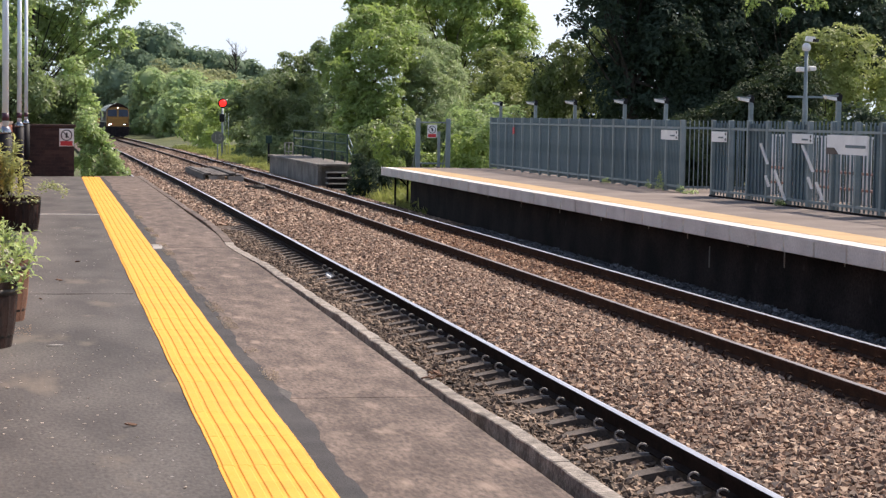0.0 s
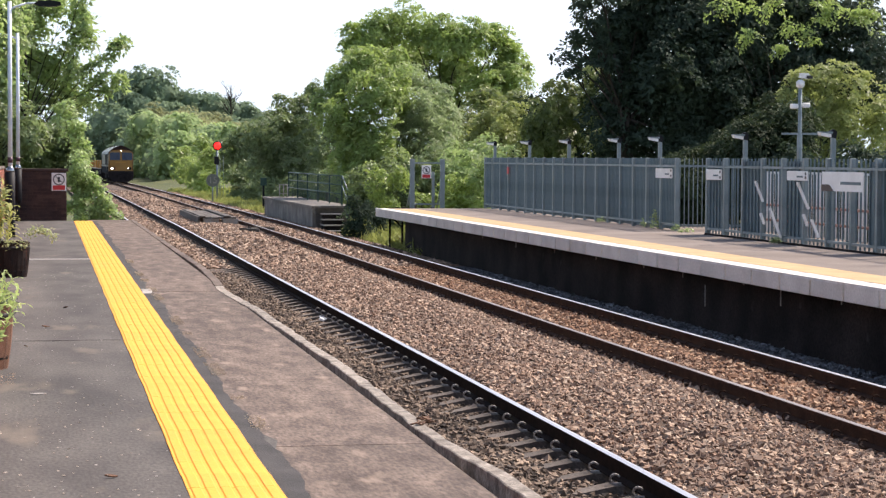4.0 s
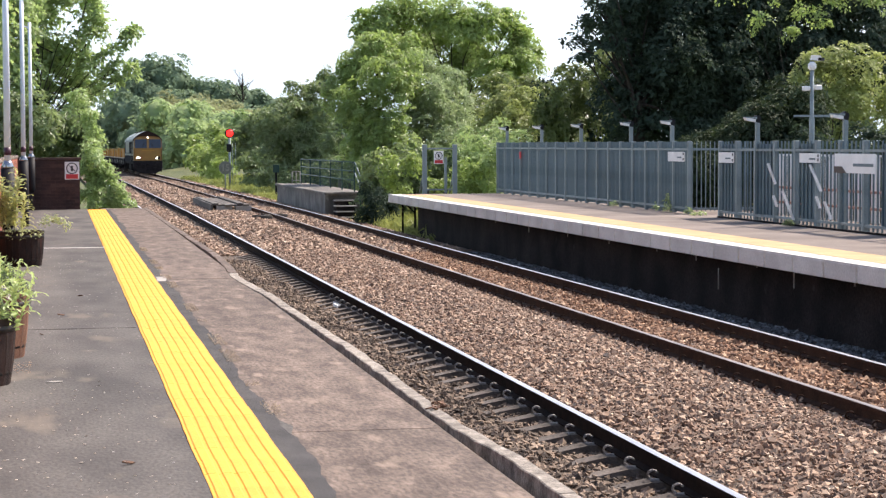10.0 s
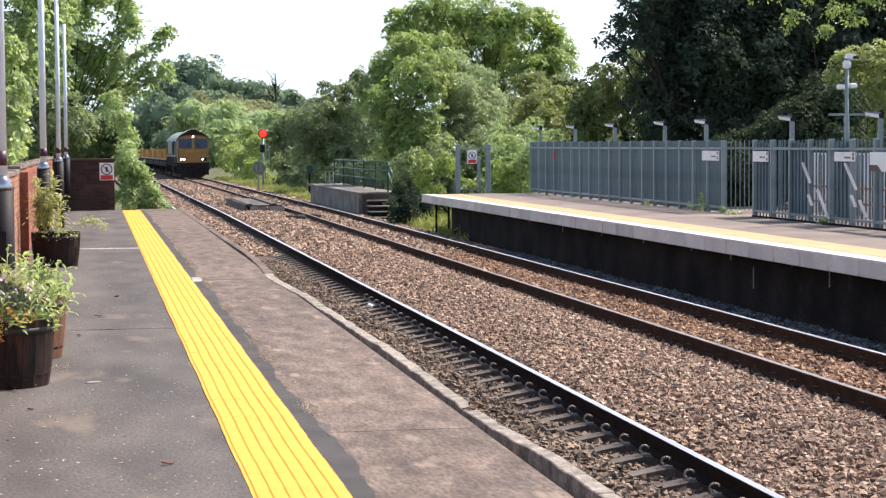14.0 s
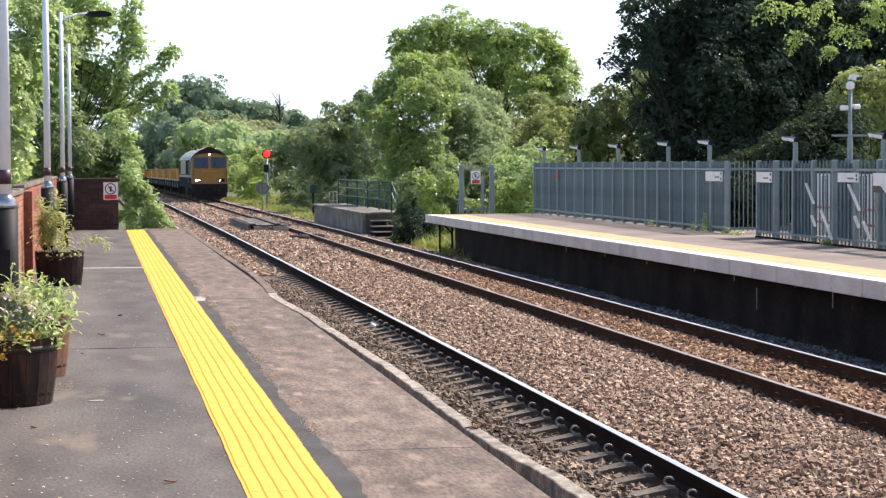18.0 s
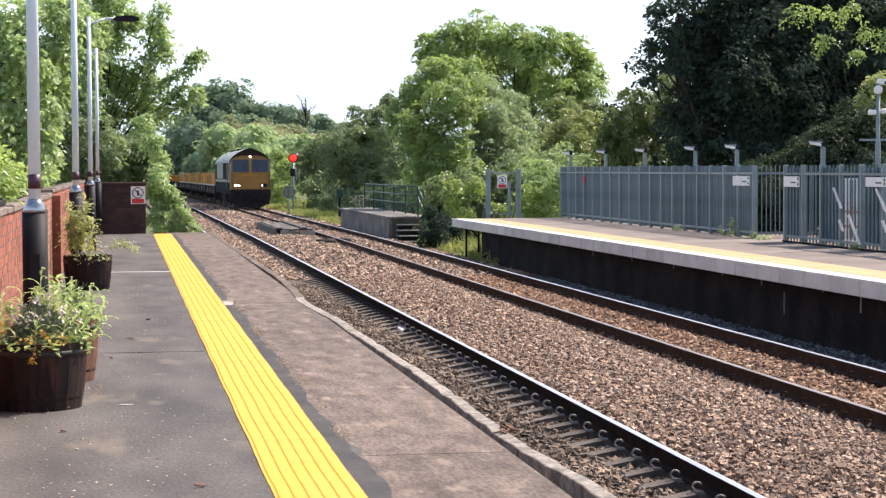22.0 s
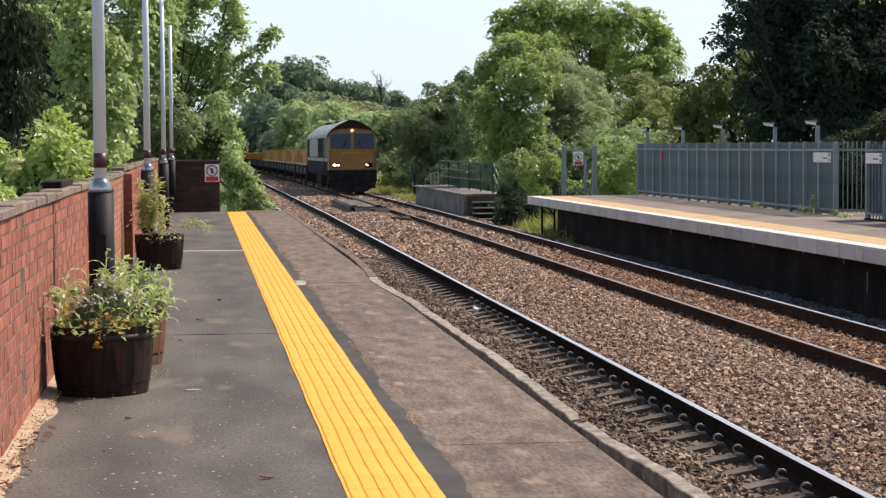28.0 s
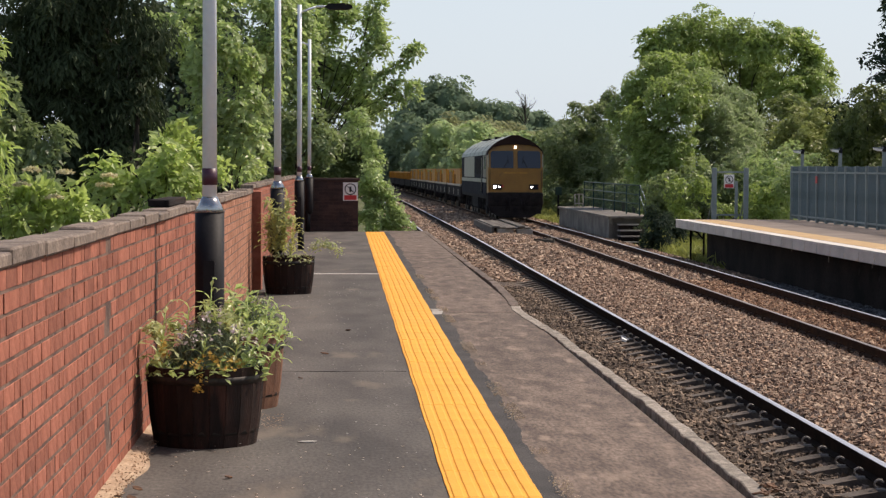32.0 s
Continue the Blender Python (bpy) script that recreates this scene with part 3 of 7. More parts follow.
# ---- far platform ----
far = thing("platform_far", "far platform with white edged coping over a sooty wall darkened for shade", "platform", kind="structure",
            bm=boxed(5.62, 10.6, -40, 43.7, -1.5, -0.22), material=SOOT_SHADE)
part("platform_surface", boxed(5.55, 10.6, -40, 46.4, -0.2, 0.0), FARTOP, far)
part("yellow_line", boxed(5.55, 6.25, -40, 45.6, -0.01, 0.004), FARLINE, far)
k = 0
y = -14.06
while y < 46.2:
    y1 = min(y + 1.125, 46.35)
    part("coping_slab", boxed(FAR_EDGE + 0.002 * math.sin(k * 2.2), 5.55, y + 0.028, y1 - 0.028, -0.235, 0.0, 0.008), COPEFAR, far)
    y = y1
    k += 1
part("white_edge_line", boxed(FAR_EDGE - 0.004, 5.24, -14, 46.35, -0.028, 0.005), WHITEEDGE, far)
for x, y in ((5.4, 45.2), (5.72, 44.9)):
    part("support_post", boxed(x, x + 0.05, y, y + 0.05, -1.5, -0.2), SOOT_SHADE, far)
part("support_bracket", prism([(5.62, -0.5), (5.66, -0.5), (5.4, -0.21), (5.32, -0.21)], 44.4, 44.46), SOOT_SHADE, far)

# pale lime drips below the coping joints
for k, (y, h) in enumerate(((12.94, 0.3), (14.5, 0.1), (17.45, 0.16), (19.67, 0.12), (22.8, 0.14), (16.3, 0.34), (10.7, 0.12), (26.0, 0.15), (29.5, 0.2), (33.0, 0.12))):
    z0 = -0.24 if k != 5 else -0.45
    part("lime_drip", boxed(5.608, 5.622, y - 0.011, y + 0.011, z0 - h, z0), CONCRETE, far, "pale lime drip on the sooty wall")


# ---- the train ----
LOCOGOLD = surf("gold_yellow_paint", (0.235, 0.112, 0.018), (0.3, 0.15, 0.026), 0.45, scale=1.5, fine=30, bump=0.03, contrast=0.15, stain=((0.17, 0.085, 0.025), 2.0, 0.62))
LOCODARK = surf("dark_blue_paint", (0.013, 0.015, 0.023), (0.024, 0.026, 0.037), 0.8, spec=0.06, scale=2, fine=30, bump=0.03, contrast=0.2)
LOCOBROW = surf("dark_brown_paint", (0.022, 0.012, 0.012), (0.04, 0.022, 0.018), 0.7, spec=0.1, scale=2, fine=30, bump=0.03, contrast=0.2)
LOCOPALE = surf("pale_cream_paint", (0.26, 0.26, 0.21), (0.35, 0.35, 0.29), 0.5, scale=1.5, fine=30, bump=0.03, contrast=0.15)
LOCOROOF = surf("pale_grey_green_roof", (0.3, 0.34, 0.31), (0.44, 0.48, 0.44), 0.6, scale=1.2, fine=25, bump=0.05, contrast=0.2)
UNDER = surf("grimy_underframe", (0.014, 0.012, 0.014), (0.03, 0.026, 0.027), 0.9, scale=3, fine=30, bump=0.2, spec=0.12)
SCREEN = plain("dark_windscreen", (0.03, 0.04, 0.06), 0.2, 0.0, 0.0, 0.5)
LOCODULL = surf("dull_grey_cab_paint", (0.13, 0.12, 0.1), (0.19, 0.18, 0.15), 0.6, scale=1.5, fine=30, bump=0.03, contrast=0.2)
WAGONGOLD = surf("orange_wagon_paint", (0.4, 0.165, 0.014), (0.52, 0.24, 0.025), 0.6, scale=0.8, fine=20, bump=0.08, contrast=0.2, vary="object", vary_amount=0.12, stain=((0.3, 0.15, 0.06), 1.3, 0.64))
WAGON_RUST_SHADE = surf("rust_and_shade_paint", (0.2, 0.095, 0.03), (0.32, 0.17, 0.05), 0.8, scale=1.2, fine=20, bump=0.08, contrast=0.25)
LAMPON = plain("lit_headlamp", (1.0, 0.97, 0.9), 0.3, 0, 14.0)
LAMPTOP = plain("lit_top_lamp", (1.0, 0.95, 0.88), 0.3, 0, 5.0)
WHEELSTEEL = surf("wheel_steel", (0.05, 0.04, 0.035), (0.1, 0.085, 0.075), 0.6, 0.4, scale=5, fine=40, bump=0.1)

axles = []          # (wheelset, radius) that roll with the train


def wheelset(parent, y, r):
    w = part("wheelset", tube(tube(tube(bmesh.new(), (-0.8, 0, 0), (-0.67, 0, 0), r, n=24), (0.67, 0, 0), (0.8, 0, 0), r, n=24), (-0.9, 0, 0), (0.9, 0, 0), 0.08, n=10), WHEELSTEEL, parent)
    w.location = (0, y, r)
    axles.append((w, r, y))
    return w


def bogie(parent, y, wheelbase, n, r):
    """A bogie: side frames, bolster and wheelsets."""
    bm = bmesh.new()
    for s in (-1, 1):
        box(bm, s * 0.98 - 0.06, s * 0.98 + 0.06, y - wheelbase / 2 - 0.5, y + wheelbase / 2 + 0.5, 0.42, 0.72, 0.03)
        for k in range(n):
            yy = y - wheelbase / 2 + wheelbase * k / max(1, n - 1)
            box(bm, s * 1.02 - 0.1, s * 1.02 + 0.1, yy - 0.17, yy + 0.17, 0.34, 0.62, 0.02)
            tube(bm, (s * 1.06, yy - 0.3, 0.6), (s * 1.06, yy - 0.3, 0.92), 0.07, n=8)
            tube(bm, (s * 1.06, yy + 0.3, 0.6), (s * 1.06, yy + 0.3, 0.92), 0.07, n=8)
    box(bm, -1.0, 1.0, y - 0.25, y + 0.25, 0.5, 0.85)
    part("bogie_frame", bm, UNDER, parent)
    for k in range(n):
        wheelset(parent, y - wheelbase / 2 + wheelbase * k / max(1, n - 1), r)


# locomotive: its front face stands at y = 0, the body runs back along +y, rail top at z = 0
loco = thing("diesel_locomotive", "heavy diesel locomotive with gold front, lit lamps and dark lower body", "locomotive")
SECTION = [(-1.3, 1.1), (-1.3, 3.02), (-1.22, 3.24), (-0.85, 3.54), (-0.4, 3.79), (0, 3.88), (0.4, 3.79), (0.85, 3.54), (1.22, 3.24), (1.3, 3.02), (1.3, 1.1)]
CAB = [(-1.26, 1.24), (-1.28, 2.36), (-1.27, 3.08), (-1.22, 3.24), (-0.96, 3.46), (-0.4, 3.62), (0, 3.68), (0.4, 3.62), (0.96, 3.46), (1.22, 3.24), (1.27, 3.08), (1.28, 2.36), (1.26, 1.24)]
# gold cab front, slightly raked above the waist
bm = bmesh.new()
a = [bm.verts.new((u, 0.0 if v < 2.4 else 0.28 * (v - 2.36) / 1.2, v)) for u, v in CAB]
b = [bm.verts.new((u * 1.02, 0.85, v)) for u, v in CAB]
for k in range(len(CAB) - 1):
    bm.faces.new((a[k], a[k + 1], b[k + 1], b[k]))
lower = [a[0], a[1], a[11], a[12]]
bm.faces.new(lower)
bm.faces.new([a[k] for k in range(1, 12)])
bm.faces.new((a[0], a[12], b[12], b[0]))
bmesh.ops.recalc_face_normals(bm, faces=bm.faces)
part("cab_front", bm, LOCOGOLD, loco, "gold yellow cab front")
# dark brow over the cab, thin at the eaves and deep at the crown, a little proud of the face
brow = [(-1.33, 3.0), (-1.28, 3.2), (-1.06, 3.45), (-0.7, 3.7), (-0.14, 3.94), (0.14, 3.94), (0.7, 3.7), (1.06, 3.45), (1.28, 3.2), (1.33, 3.0)]
under = [(-1.3, 3.0), (-1.24, 3.18), (-1.03, 3.38), (-0.6, 3.47), (-0.14, 3.5), (0.14, 3.5), (0.6, 3.47), (1.03, 3.38), (1.24, 3.18), (1.3, 3.0)]
part("roof_hood", prism(brow + under[::-1], 0.17, 1.1, "y"), LOCOBROW, loco, "dark curved brow over the windscreens")
for s in (-1, 1):
    w = part("windscreen", prism([(s * 0.1, 2.4), (s * 1.13, 2.4), (s * 1.16, 2.45), (s * 1.16, 3.12), (s * 1.1, 3.21), (s * 0.14, 3.23), (s * 0.1, 3.19)], -0.012, 0.02, "y"), SCREEN, loco, "dark windscreen pane")
    w.matrix_world = pose(0, -0.015, 0, 0, 0, 0) @ Matrix.Translation((0, 0, 2.4)) @ Matrix.Rotation(radians(-13), 4, "X") @ Matrix.Translation((0, 0, -2.4))
    bm = bmesh.new()
    tube(bm, (s * 0.55, -0.06, 2.42), (s * 0.35, 0.0, 2.8), 0.012, n=6)
    tube(bm, (s * 0.32, -0.02, 2.62), (s * 0.38, 0.04, 2.98), 0.01, n=6)
    part("wiper", bm, UNDER, loco)
    part("tail_lamp", tubed((s * 1.03, -0.03, 1.56) if s > 0 else (-0.6, -0.03, 1.56), (s * 1.03, 0.02, 1.56) if s > 0 else (-0.6, 0.02, 1.56), 0.05, n=12), SIGNRED, loco, "unlit red tail lamp")
    h = part("headlamp_cluster", boxed(s * 0.86 - 0.22, s * 0.86 + 0.22, -0.035, 0.03, 1.4, 1.64, 0.02), LOCODARK, loco)
    part("headlamp", tubed((s * 0.76, -0.06, 1.52), (s * 0.76, -0.03, 1.52), 0.045, n=16), LAMPON, h, "lit white lamp")
    if s < 0:
        part("marker_lamp", tubed((-0.97, -0.06, 1.52), (-0.97, -0.03, 1.52), 0.072, n=16), LAMPON, h, "bright lit lamp")
    part("handrail", tubed((s * 1.2, -0.05, 1.4), (s * 1.2, -0.05, 2.3), 0.015, n=6), LOCODARK, loco)
part("top_lamp", tubed((0, 0.17, 3.38), (0, 0.26, 3.38), 0.06, n=16), LAMPTOP, loco, "lit round lamp above the windscreens")
part("windscreen_pillar", prism([(-0.08, 2.36), (0.08, 2.36), (0.08, 3.26), (-0.08, 3.26)], -0.02, 0.0), LOCOGOLD, loco).matrix_world = Matrix.Translation((0, -0.01, 2.4)) @ Matrix.Rotation(radians(-13), 4, "X") @ Matrix.Translation((0, 0, -2.4))
for s in (-1, 1):
    part("corner_stripe", boxed(s * 1.27 - 0.02, s * 1.27 + 0.02, 0.02, 0.08, 2.35, 3.05), LOCOPALE, loco)
part("name_bar", boxed(-0.55, 0.55, -0.008, 0.004, 2.14, 2.22), surf("front_bar", (0.35, 0.16, 0.02), (0.45, 0.22, 0.03), 0.5, bump=0), loco)
# dark buffer beam and skirts
part("buffer_beam", boxed(-1.3, 1.3, -0.05, 0.6, 0.62, 1.27, 0.04), UNDER, loco)
part("snow_plough", prism([(-0.7, 0.1), (0.7, 0.1), (1.18, 0.36), (1.26, 0.64), (-1.26, 0.64), (-1.18, 0.36)], -0.12, 0.25), UNDER, loco)
for s in (-1, 1):
    b = part("buffer", tubed((s * 0.87, -0.45, 1.02), (s * 0.87, 0, 1.02), 0.1, n=14), UNDER, loco)
    part("buffer_head", tubed((s * 0.87, -0.5, 1.02), (s * 0.87, -0.44, 1.02), 0.22, n=18), UNDER, b)
    for k, dx in enumerate((0.25, 0.4)):
        part("air_hose", tubed((s * dx, -0.1, 0.95), (s * (dx + 0.05), -0.16, 0.4), 0.025, n=6), UNDER, loco)
    part("step_ladder", boxed(s * 1.22 - 0.06, s * 1.22 + 0.06, 0.7, 1.3, 0.25, 1.1, 0.02), UNDER, loco)
part("coupling_hook", boxed(-0.06, 0.06, -0.3, 0, 0.9, 1.05, 0.02), UNDER, loco)
# body behind the cab: dark sides with pale panels and a grey roof
L = 21.3
part("body_shell", prism([p for p in SECTION if p[1] < 3.4], 1.0, L - 0.3), LOCODARK, loco, "dark blue body side")
part("roof", prism([(-1.32, 3.02), (-1.27, 3.21), (-1.05, 3.46), (-0.7, 3.71), (-0.14, 3.95), (0.14, 3.95), (0.7, 3.71), (1.05, 3.46), (1.27, 3.21), (1.32, 3.02)], 1.12, L - 0.6), LOCOROOF, loco, "pale grey-green curved roof")
for y in (3.6, 6.4, 9.8, 13.2, 16.6):
    part("roof_seam", prism([(-1.325, 3.02), (-1.275, 3.21), (-1.055, 3.465), (-0.7, 3.717), (-0.14, 3.957), (0.14, 3.957), (0.7, 3.717), (1.055, 3.465), (1.275, 3.21), (1.325, 3.02)], y, y + 0.14), UNDER, loco)
for s in (-1, 1):
    part("cab_side", boxed(*sorted((s * 1.295, s * 1.32)), 0.86, 3.2, 1.95, 3.0, 0.004), LOCODULL, loco, "dull grey cab side")
    part("cab_side_window", boxed(*sorted((s * 1.31, s * 1.332)), 1.35, 2.2, 2.35, 2.95), SCREEN, loco)
    part("cab_door", boxed(*sorted((s * 1.3, s * 1.325)), 3.5, 4.3, 1.15, 3.0), LOCODARK, loco)
    part("door_handrail", tubed((s * 1.36, 3.45, 1.3), (s * 1.36, 3.45, 2.9), 0.018, n=6), LOCOPALE, loco)
    part("side_panel", boxed(*sorted((s * 1.3, s * 1.318)), 9.6, 18.2, 1.95, 3.0, 0.005), LOCOPALE, loco, "pale cream body panel")
    part("waist_stripe", boxed(*sorted((s * 1.3, s * 1.322)), 1.0, 20.6, 1.72, 1.9), LOCOPALE, loco, "pale waist stripe")
    for k in range(6):
        part("grille", boxed(*sorted((s * 1.302, s * 1.325)), 4.6 + k * 0.65, 5.1 + k * 0.65, 2.1, 2.9), UNDER, loco)
for k in range(4):
    part("roof_fan", tubed((0, 13 + k * 1.3, 3.9), (0, 13 + k * 1.3, 3.96), 0.45, n=20), UNDER, loco)
part("exhaust_box", boxed(-0.4, 0.4, 6.8, 8, 3.85, 3.97, 0.02), UNDER, loco)
part("fuel_tank", boxed(-1.2, 1.2, 8.2, 13.0, 0.35, 1.05, 0.12), UNDER, loco)
part("underframe", boxed(-1.28, 1.28, 0.5, L - 0.4, 0.95, 1.24), UNDER, loco)
bogie(loco, 4.0, 4.1, 3, 0.53)
bogie(loco, 17.2, 4.1, 3, 0.53)


SAND_EDGE = surf("dusty_deck_edge", (0.4, 0.34, 0.27), (0.52, 0.45, 0.36), 0.85, scale=2, fine=30, bump=0.1)


def stillage_wagon(y_front):
    """A flat wagon with orange end walls and open orange frames along its deck."""
    w = thing("flat_wagon", "flat railway wagon with orange boards and open side frames", "wagon", "wagons of the train")
    n = 15.4
    part("deck", boxed(-1.3, 1.3, 0.3, n - 0.3, 1.34, 1.46), TIMBER, w)
    for s in (-1, 1):
        part("solebar", prism([(s * 1.1, 0.75), (s * 1.3, 0.75), (s * 1.3, 1.36), (s * 1.1, 1.36)], 0.25, n - 0.25), UNDER, w)
        part("deck_edge", boxed(*sorted((s * 1.28, s * 1.33)), 0.3, n - 0.3, 1.38, 1.49), SAND_EDGE, w)
        part("side_board", boxed(s * 1.27 - 0.04, s * 1.27 + 0.04, 0.4, 5.2, 1.5, 2.38, 0.01), WAGONGOLD, w, "solid orange side board")
        part("side_board", boxed(s * 1.27 - 0.04, s * 1.27 + 0.04, 9.6, 12.4, 1.5, 2.2, 0.01), WAGON_RUST_SHADE, w, "faded rusty side board")
        for y in (8.8, 14.6):
            part("stanchion", boxed(s * 1.27 - 0.04, s * 1.27 + 0.04, y - 0.12, y + 0.12, 1.46, 2.3), WAGONGOLD, w)
        part("top_rail", boxed(s * 1.27 - 0.045, s * 1.27 + 0.045, 0.6, n - 0.6, 2.31, 2.4), WAGONGOLD, w)
        for y in (2.6, 7.6, n - 2.6):
            part("white_plate", boxed(*sorted((s * 1.3, s * 1.312)), y - 0.2, y + 0.2, 0.85, 1.2), LOCOPALE, w, "small pale plate")
        for y in (0.05, n - 0.05):
            b = part("buffer", tubed((s * 0.87, y, 1.0), (s * 0.87, y + (0.35 if y < 1 else -0.35), 1.0), 0.13, n=10), UNDER, w)
    # cross walls browner than the sides: shade inside the wagon, put into the paint
    part("cross_wall", boxed(-1.22, 1.22, 0.42, 0.52, 1.47, 2.0, 0.01), WAGON_RUST_SHADE, w)
    part("cross_wall", boxed(-1.22, 1.22, 10.1, 10.2, 1.47, 1.9, 0.01), WAGON_RUST_SHADE, w)
    bogie(w, 2.6, 1.8, 2, 0.42)
    bogie(w, n - 2.6, 1.8, 2, 0.42)
    part("truss_rod_box", boxed(-0.9, 0.9, 5, n - 5, 0.45, 0.75), UNDER, w)
    return w, y_front


def box_wagon(y_front):
    """A low open box wagon with orange sides."""
    w = thing("open_wagon", "long low open wagon with solid orange sides", "wagon", "wagons of the train")
    n = 15.4
    for s in (-1, 1):
        part("side_wall", boxed(*sorted((s * 1.25, s * 1.32)), 0.4, n - 0.4, 1.4, 2.05, 0.01), WAGONGOLD, w)
        part("top_rail", boxed(s * 1.29 - 0.06, s * 1.29 + 0.06, 0.35, n - 0.35, 2.05, 2.16), WAGONGOLD, w)
        for k in range(8):
            y = 0.8 + k * (n - 1.6) / 7
            part("side_rib", boxed(*sorted((s * 1.32, s * 1.4)), y - 0.06, y + 0.06, 1.4, 2.05), WAGONGOLD, w)
        part("solebar", boxed(*sorted((s * 1.1, s * 1.3)), 0.25, n - 0.25, 0.72, 1.4), UNDER, w)
    for y in (0.4, n - 0.4):
        part("end_wall", boxed(-1.25, 1.25, y - 0.04, y + 0.04, 1.05, 2.1), WAGONGOLD, w)
    part("floor_plate", boxed(-1.25, 1.25, 0.4, n - 0.4, 1.0, 1.1), UNDER, w)
    bogie(w, 2.6, 1.8, 2, 0.42)
    bogie(w, n - 2.6, 1.8, 2, 0.42)
    return w, y_front


train = [(loco, 0.0)]
at = L + 0.5
for k in range(9):
    train.append((stillage_wagon if k < 5 else box_wagon)(at))
    at += 15.9


# ---- plants ----
LEAF_PALE = leafy("pale_willow_leaves", (0.18, 0.235, 0.125), (0.37, 0.44, 0.25), (0.42, 0.54, 0.25), 0.4)
LEAF_LIGHT = leafy("light_green_leaves", (0.12, 0.18, 0.06), (0.32, 0.41, 0.15), (0.42, 0.56, 0.16), 0.42)
LEAF_FRESH = leafy("fresh_green_leaves", (0.105, 0.16, 0.045), (0.29, 0.37, 0.12), (0.4, 0.53, 0.14), 0.4)
LEAF_MID = leafy("mid_green_leaves", (0.11, 0.175, 0.07), (0.345, 0.445, 0.2), (0.42, 0.56, 0.21), 0.42)
# near-black green: the deep shade of these trees is put into the leaf colour
LEAF_DARK_SHADED = leafy("shade_darkened_leaves", (0.019, 0.034, 0.027), (0.052, 0.078, 0.056), (0.075, 0.115, 0.06), 0.25, 0.7, 0.12)
LEAF_OLIVE = leafy("olive_leaves", (0.055, 0.085, 0.03), (0.17, 0.215, 0.08), (0.26, 0.33, 0.1), 0.38)
LEAF_YELLOW = leafy("yellow_green_leaves", (0.13, 0.165, 0.05), (0.33, 0.37, 0.14), (0.43, 0.5, 0.17), 0.4)
# needle green darkened so that the colour itself holds deep shade
LEAF_CONIFER_SHADED = leafy("shade_darkened_needles", (0.024, 0.038, 0.02), (0.056, 0.082, 0.042), (0.062, 0.093, 0.036), 0.2, 0.7, 0.2)
# a lit and a shaded leaf green: sun and shade are put into these colours
LEAF_SUN = leafy("sun_toned_leaves", (0.03, 0.055, 0.02), (0.41, 0.51, 0.24), (0.5, 0.66, 0.24), 0.42)
LEAF_SHADE = leafy("shade_toned_leaves", (0.06, 0.1, 0.045), (0.19, 0.25, 0.12), (0.28, 0.37, 0.15), 0.4)
LEAF_ELDER = leafy("bright_elder_leaves", (0.12, 0.185, 0.055), (0.44, 0.53, 0.19), (0.52, 0.67, 0.19), 0.43)
CREAM = leafy("cream_blossom", (0.66, 0.6, 0.36), (0.8, 0.75, 0.5), (0.65, 0.6, 0.34), 0.3)


def blades(name, c, a, up, s, slim, material):
    """Folded leaf blades: centre, long axis, the way each faces, and length."""
    a = a / (np.linalg.norm(a, axis=1, keepdims=True) + 1e-9)
    b = np.cross(a, up)
    b /= np.linalg.norm(b, axis=1, keepdims=True) + 1e-9
    nn = np.cross(b, a)
    p = np.stack([c - a * s * 0.5, c + b * s * slim * 0.5 + nn * s * 0.1, c + a * s * 0.5, c - b * s * slim * 0.5 + nn * s * 0.1], 1)
    i = 4 * np.arange(len(c))[:, None]
    f = np.concatenate([i + [0, 1, 2], i + [0, 2, 3]], 1).reshape(-1, 3)
    return raw_mesh(name, p.reshape(-1, 3), f, material)


def leaf_mesh(name, centres, spread, per, size, material, seed, droop=0.0, slim=0.55, loose=0.34):
    """Loose leaves in clusters round the given centres."""
    g = np.random.default_rng(seed)
    c = np.repeat(np.asarray(centres, float), per, axis=0)
    n = len(c)
    c = c + g.normal(size=(n, 3)) * spread
    a = g.normal(size=(n, 3)) * np.array([1, 1, 0.55])
    a[:, 2] -= droop
    up = g.normal(size=(n, 3)) * loose + np.array([0, 0, 0.6])
    return blades(name, c, a, up, size * g.uniform(0.6, 1.3, (n, 1)), slim, material)


def spray_mesh(name, pts, face, size, per, material, seed, wide=1.8, hang=0.25, slim=0.55, level=0.75, loose=0.3):
    """Leaf sprays: each a small drooping fan of leaves on a twig's end, facing outward and to the light."""
    g = np.random.default_rng(seed)
    n = len(pts)
    face = face / (np.linalg.norm(face, axis=1, keepdims=True) + 1e-9)
    nn = face * 0.8 + np.array([0, 0, level]) + g.normal(size=(n, 3)) * loose
    nn /= np.linalg.norm(nn, axis=1, keepdims=True)
    u = np.cross(nn, g.normal(size=(n, 3)))
    u /= np.linalg.norm(u, axis=1, keepdims=True) + 1e-9
    v = np.cross(nn, u)
    big = np.repeat(size * wide * g.uniform(0.65, 1.35, (n, 1)), per, axis=0)
    nn, u, v, c = (np.repeat(k, per, axis=0) for k in (nn, u, v, np.asarray(pts, float)))
    m = n * per
    th, r = g.uniform(0, 2 * math.pi, (m, 1)), np.sqrt(g.uniform(0.02, 1, (m, 1)))
    out = np.cos(th) * u + np.sin(th) * v
    c = c + out * r * big - nn * (0.5 * r**2 * big) + g.normal(size=(m, 3)) * size * 0.2
    a = out + g.normal(size=(m, 3)) * 0.45 - np.array([0, 0, hang])
    up = nn + g.normal(size=(m, 3)) * loose
    return blades(name, c, a, up, size * g.uniform(0.6, 1.3, (m, 1)), slim, material)


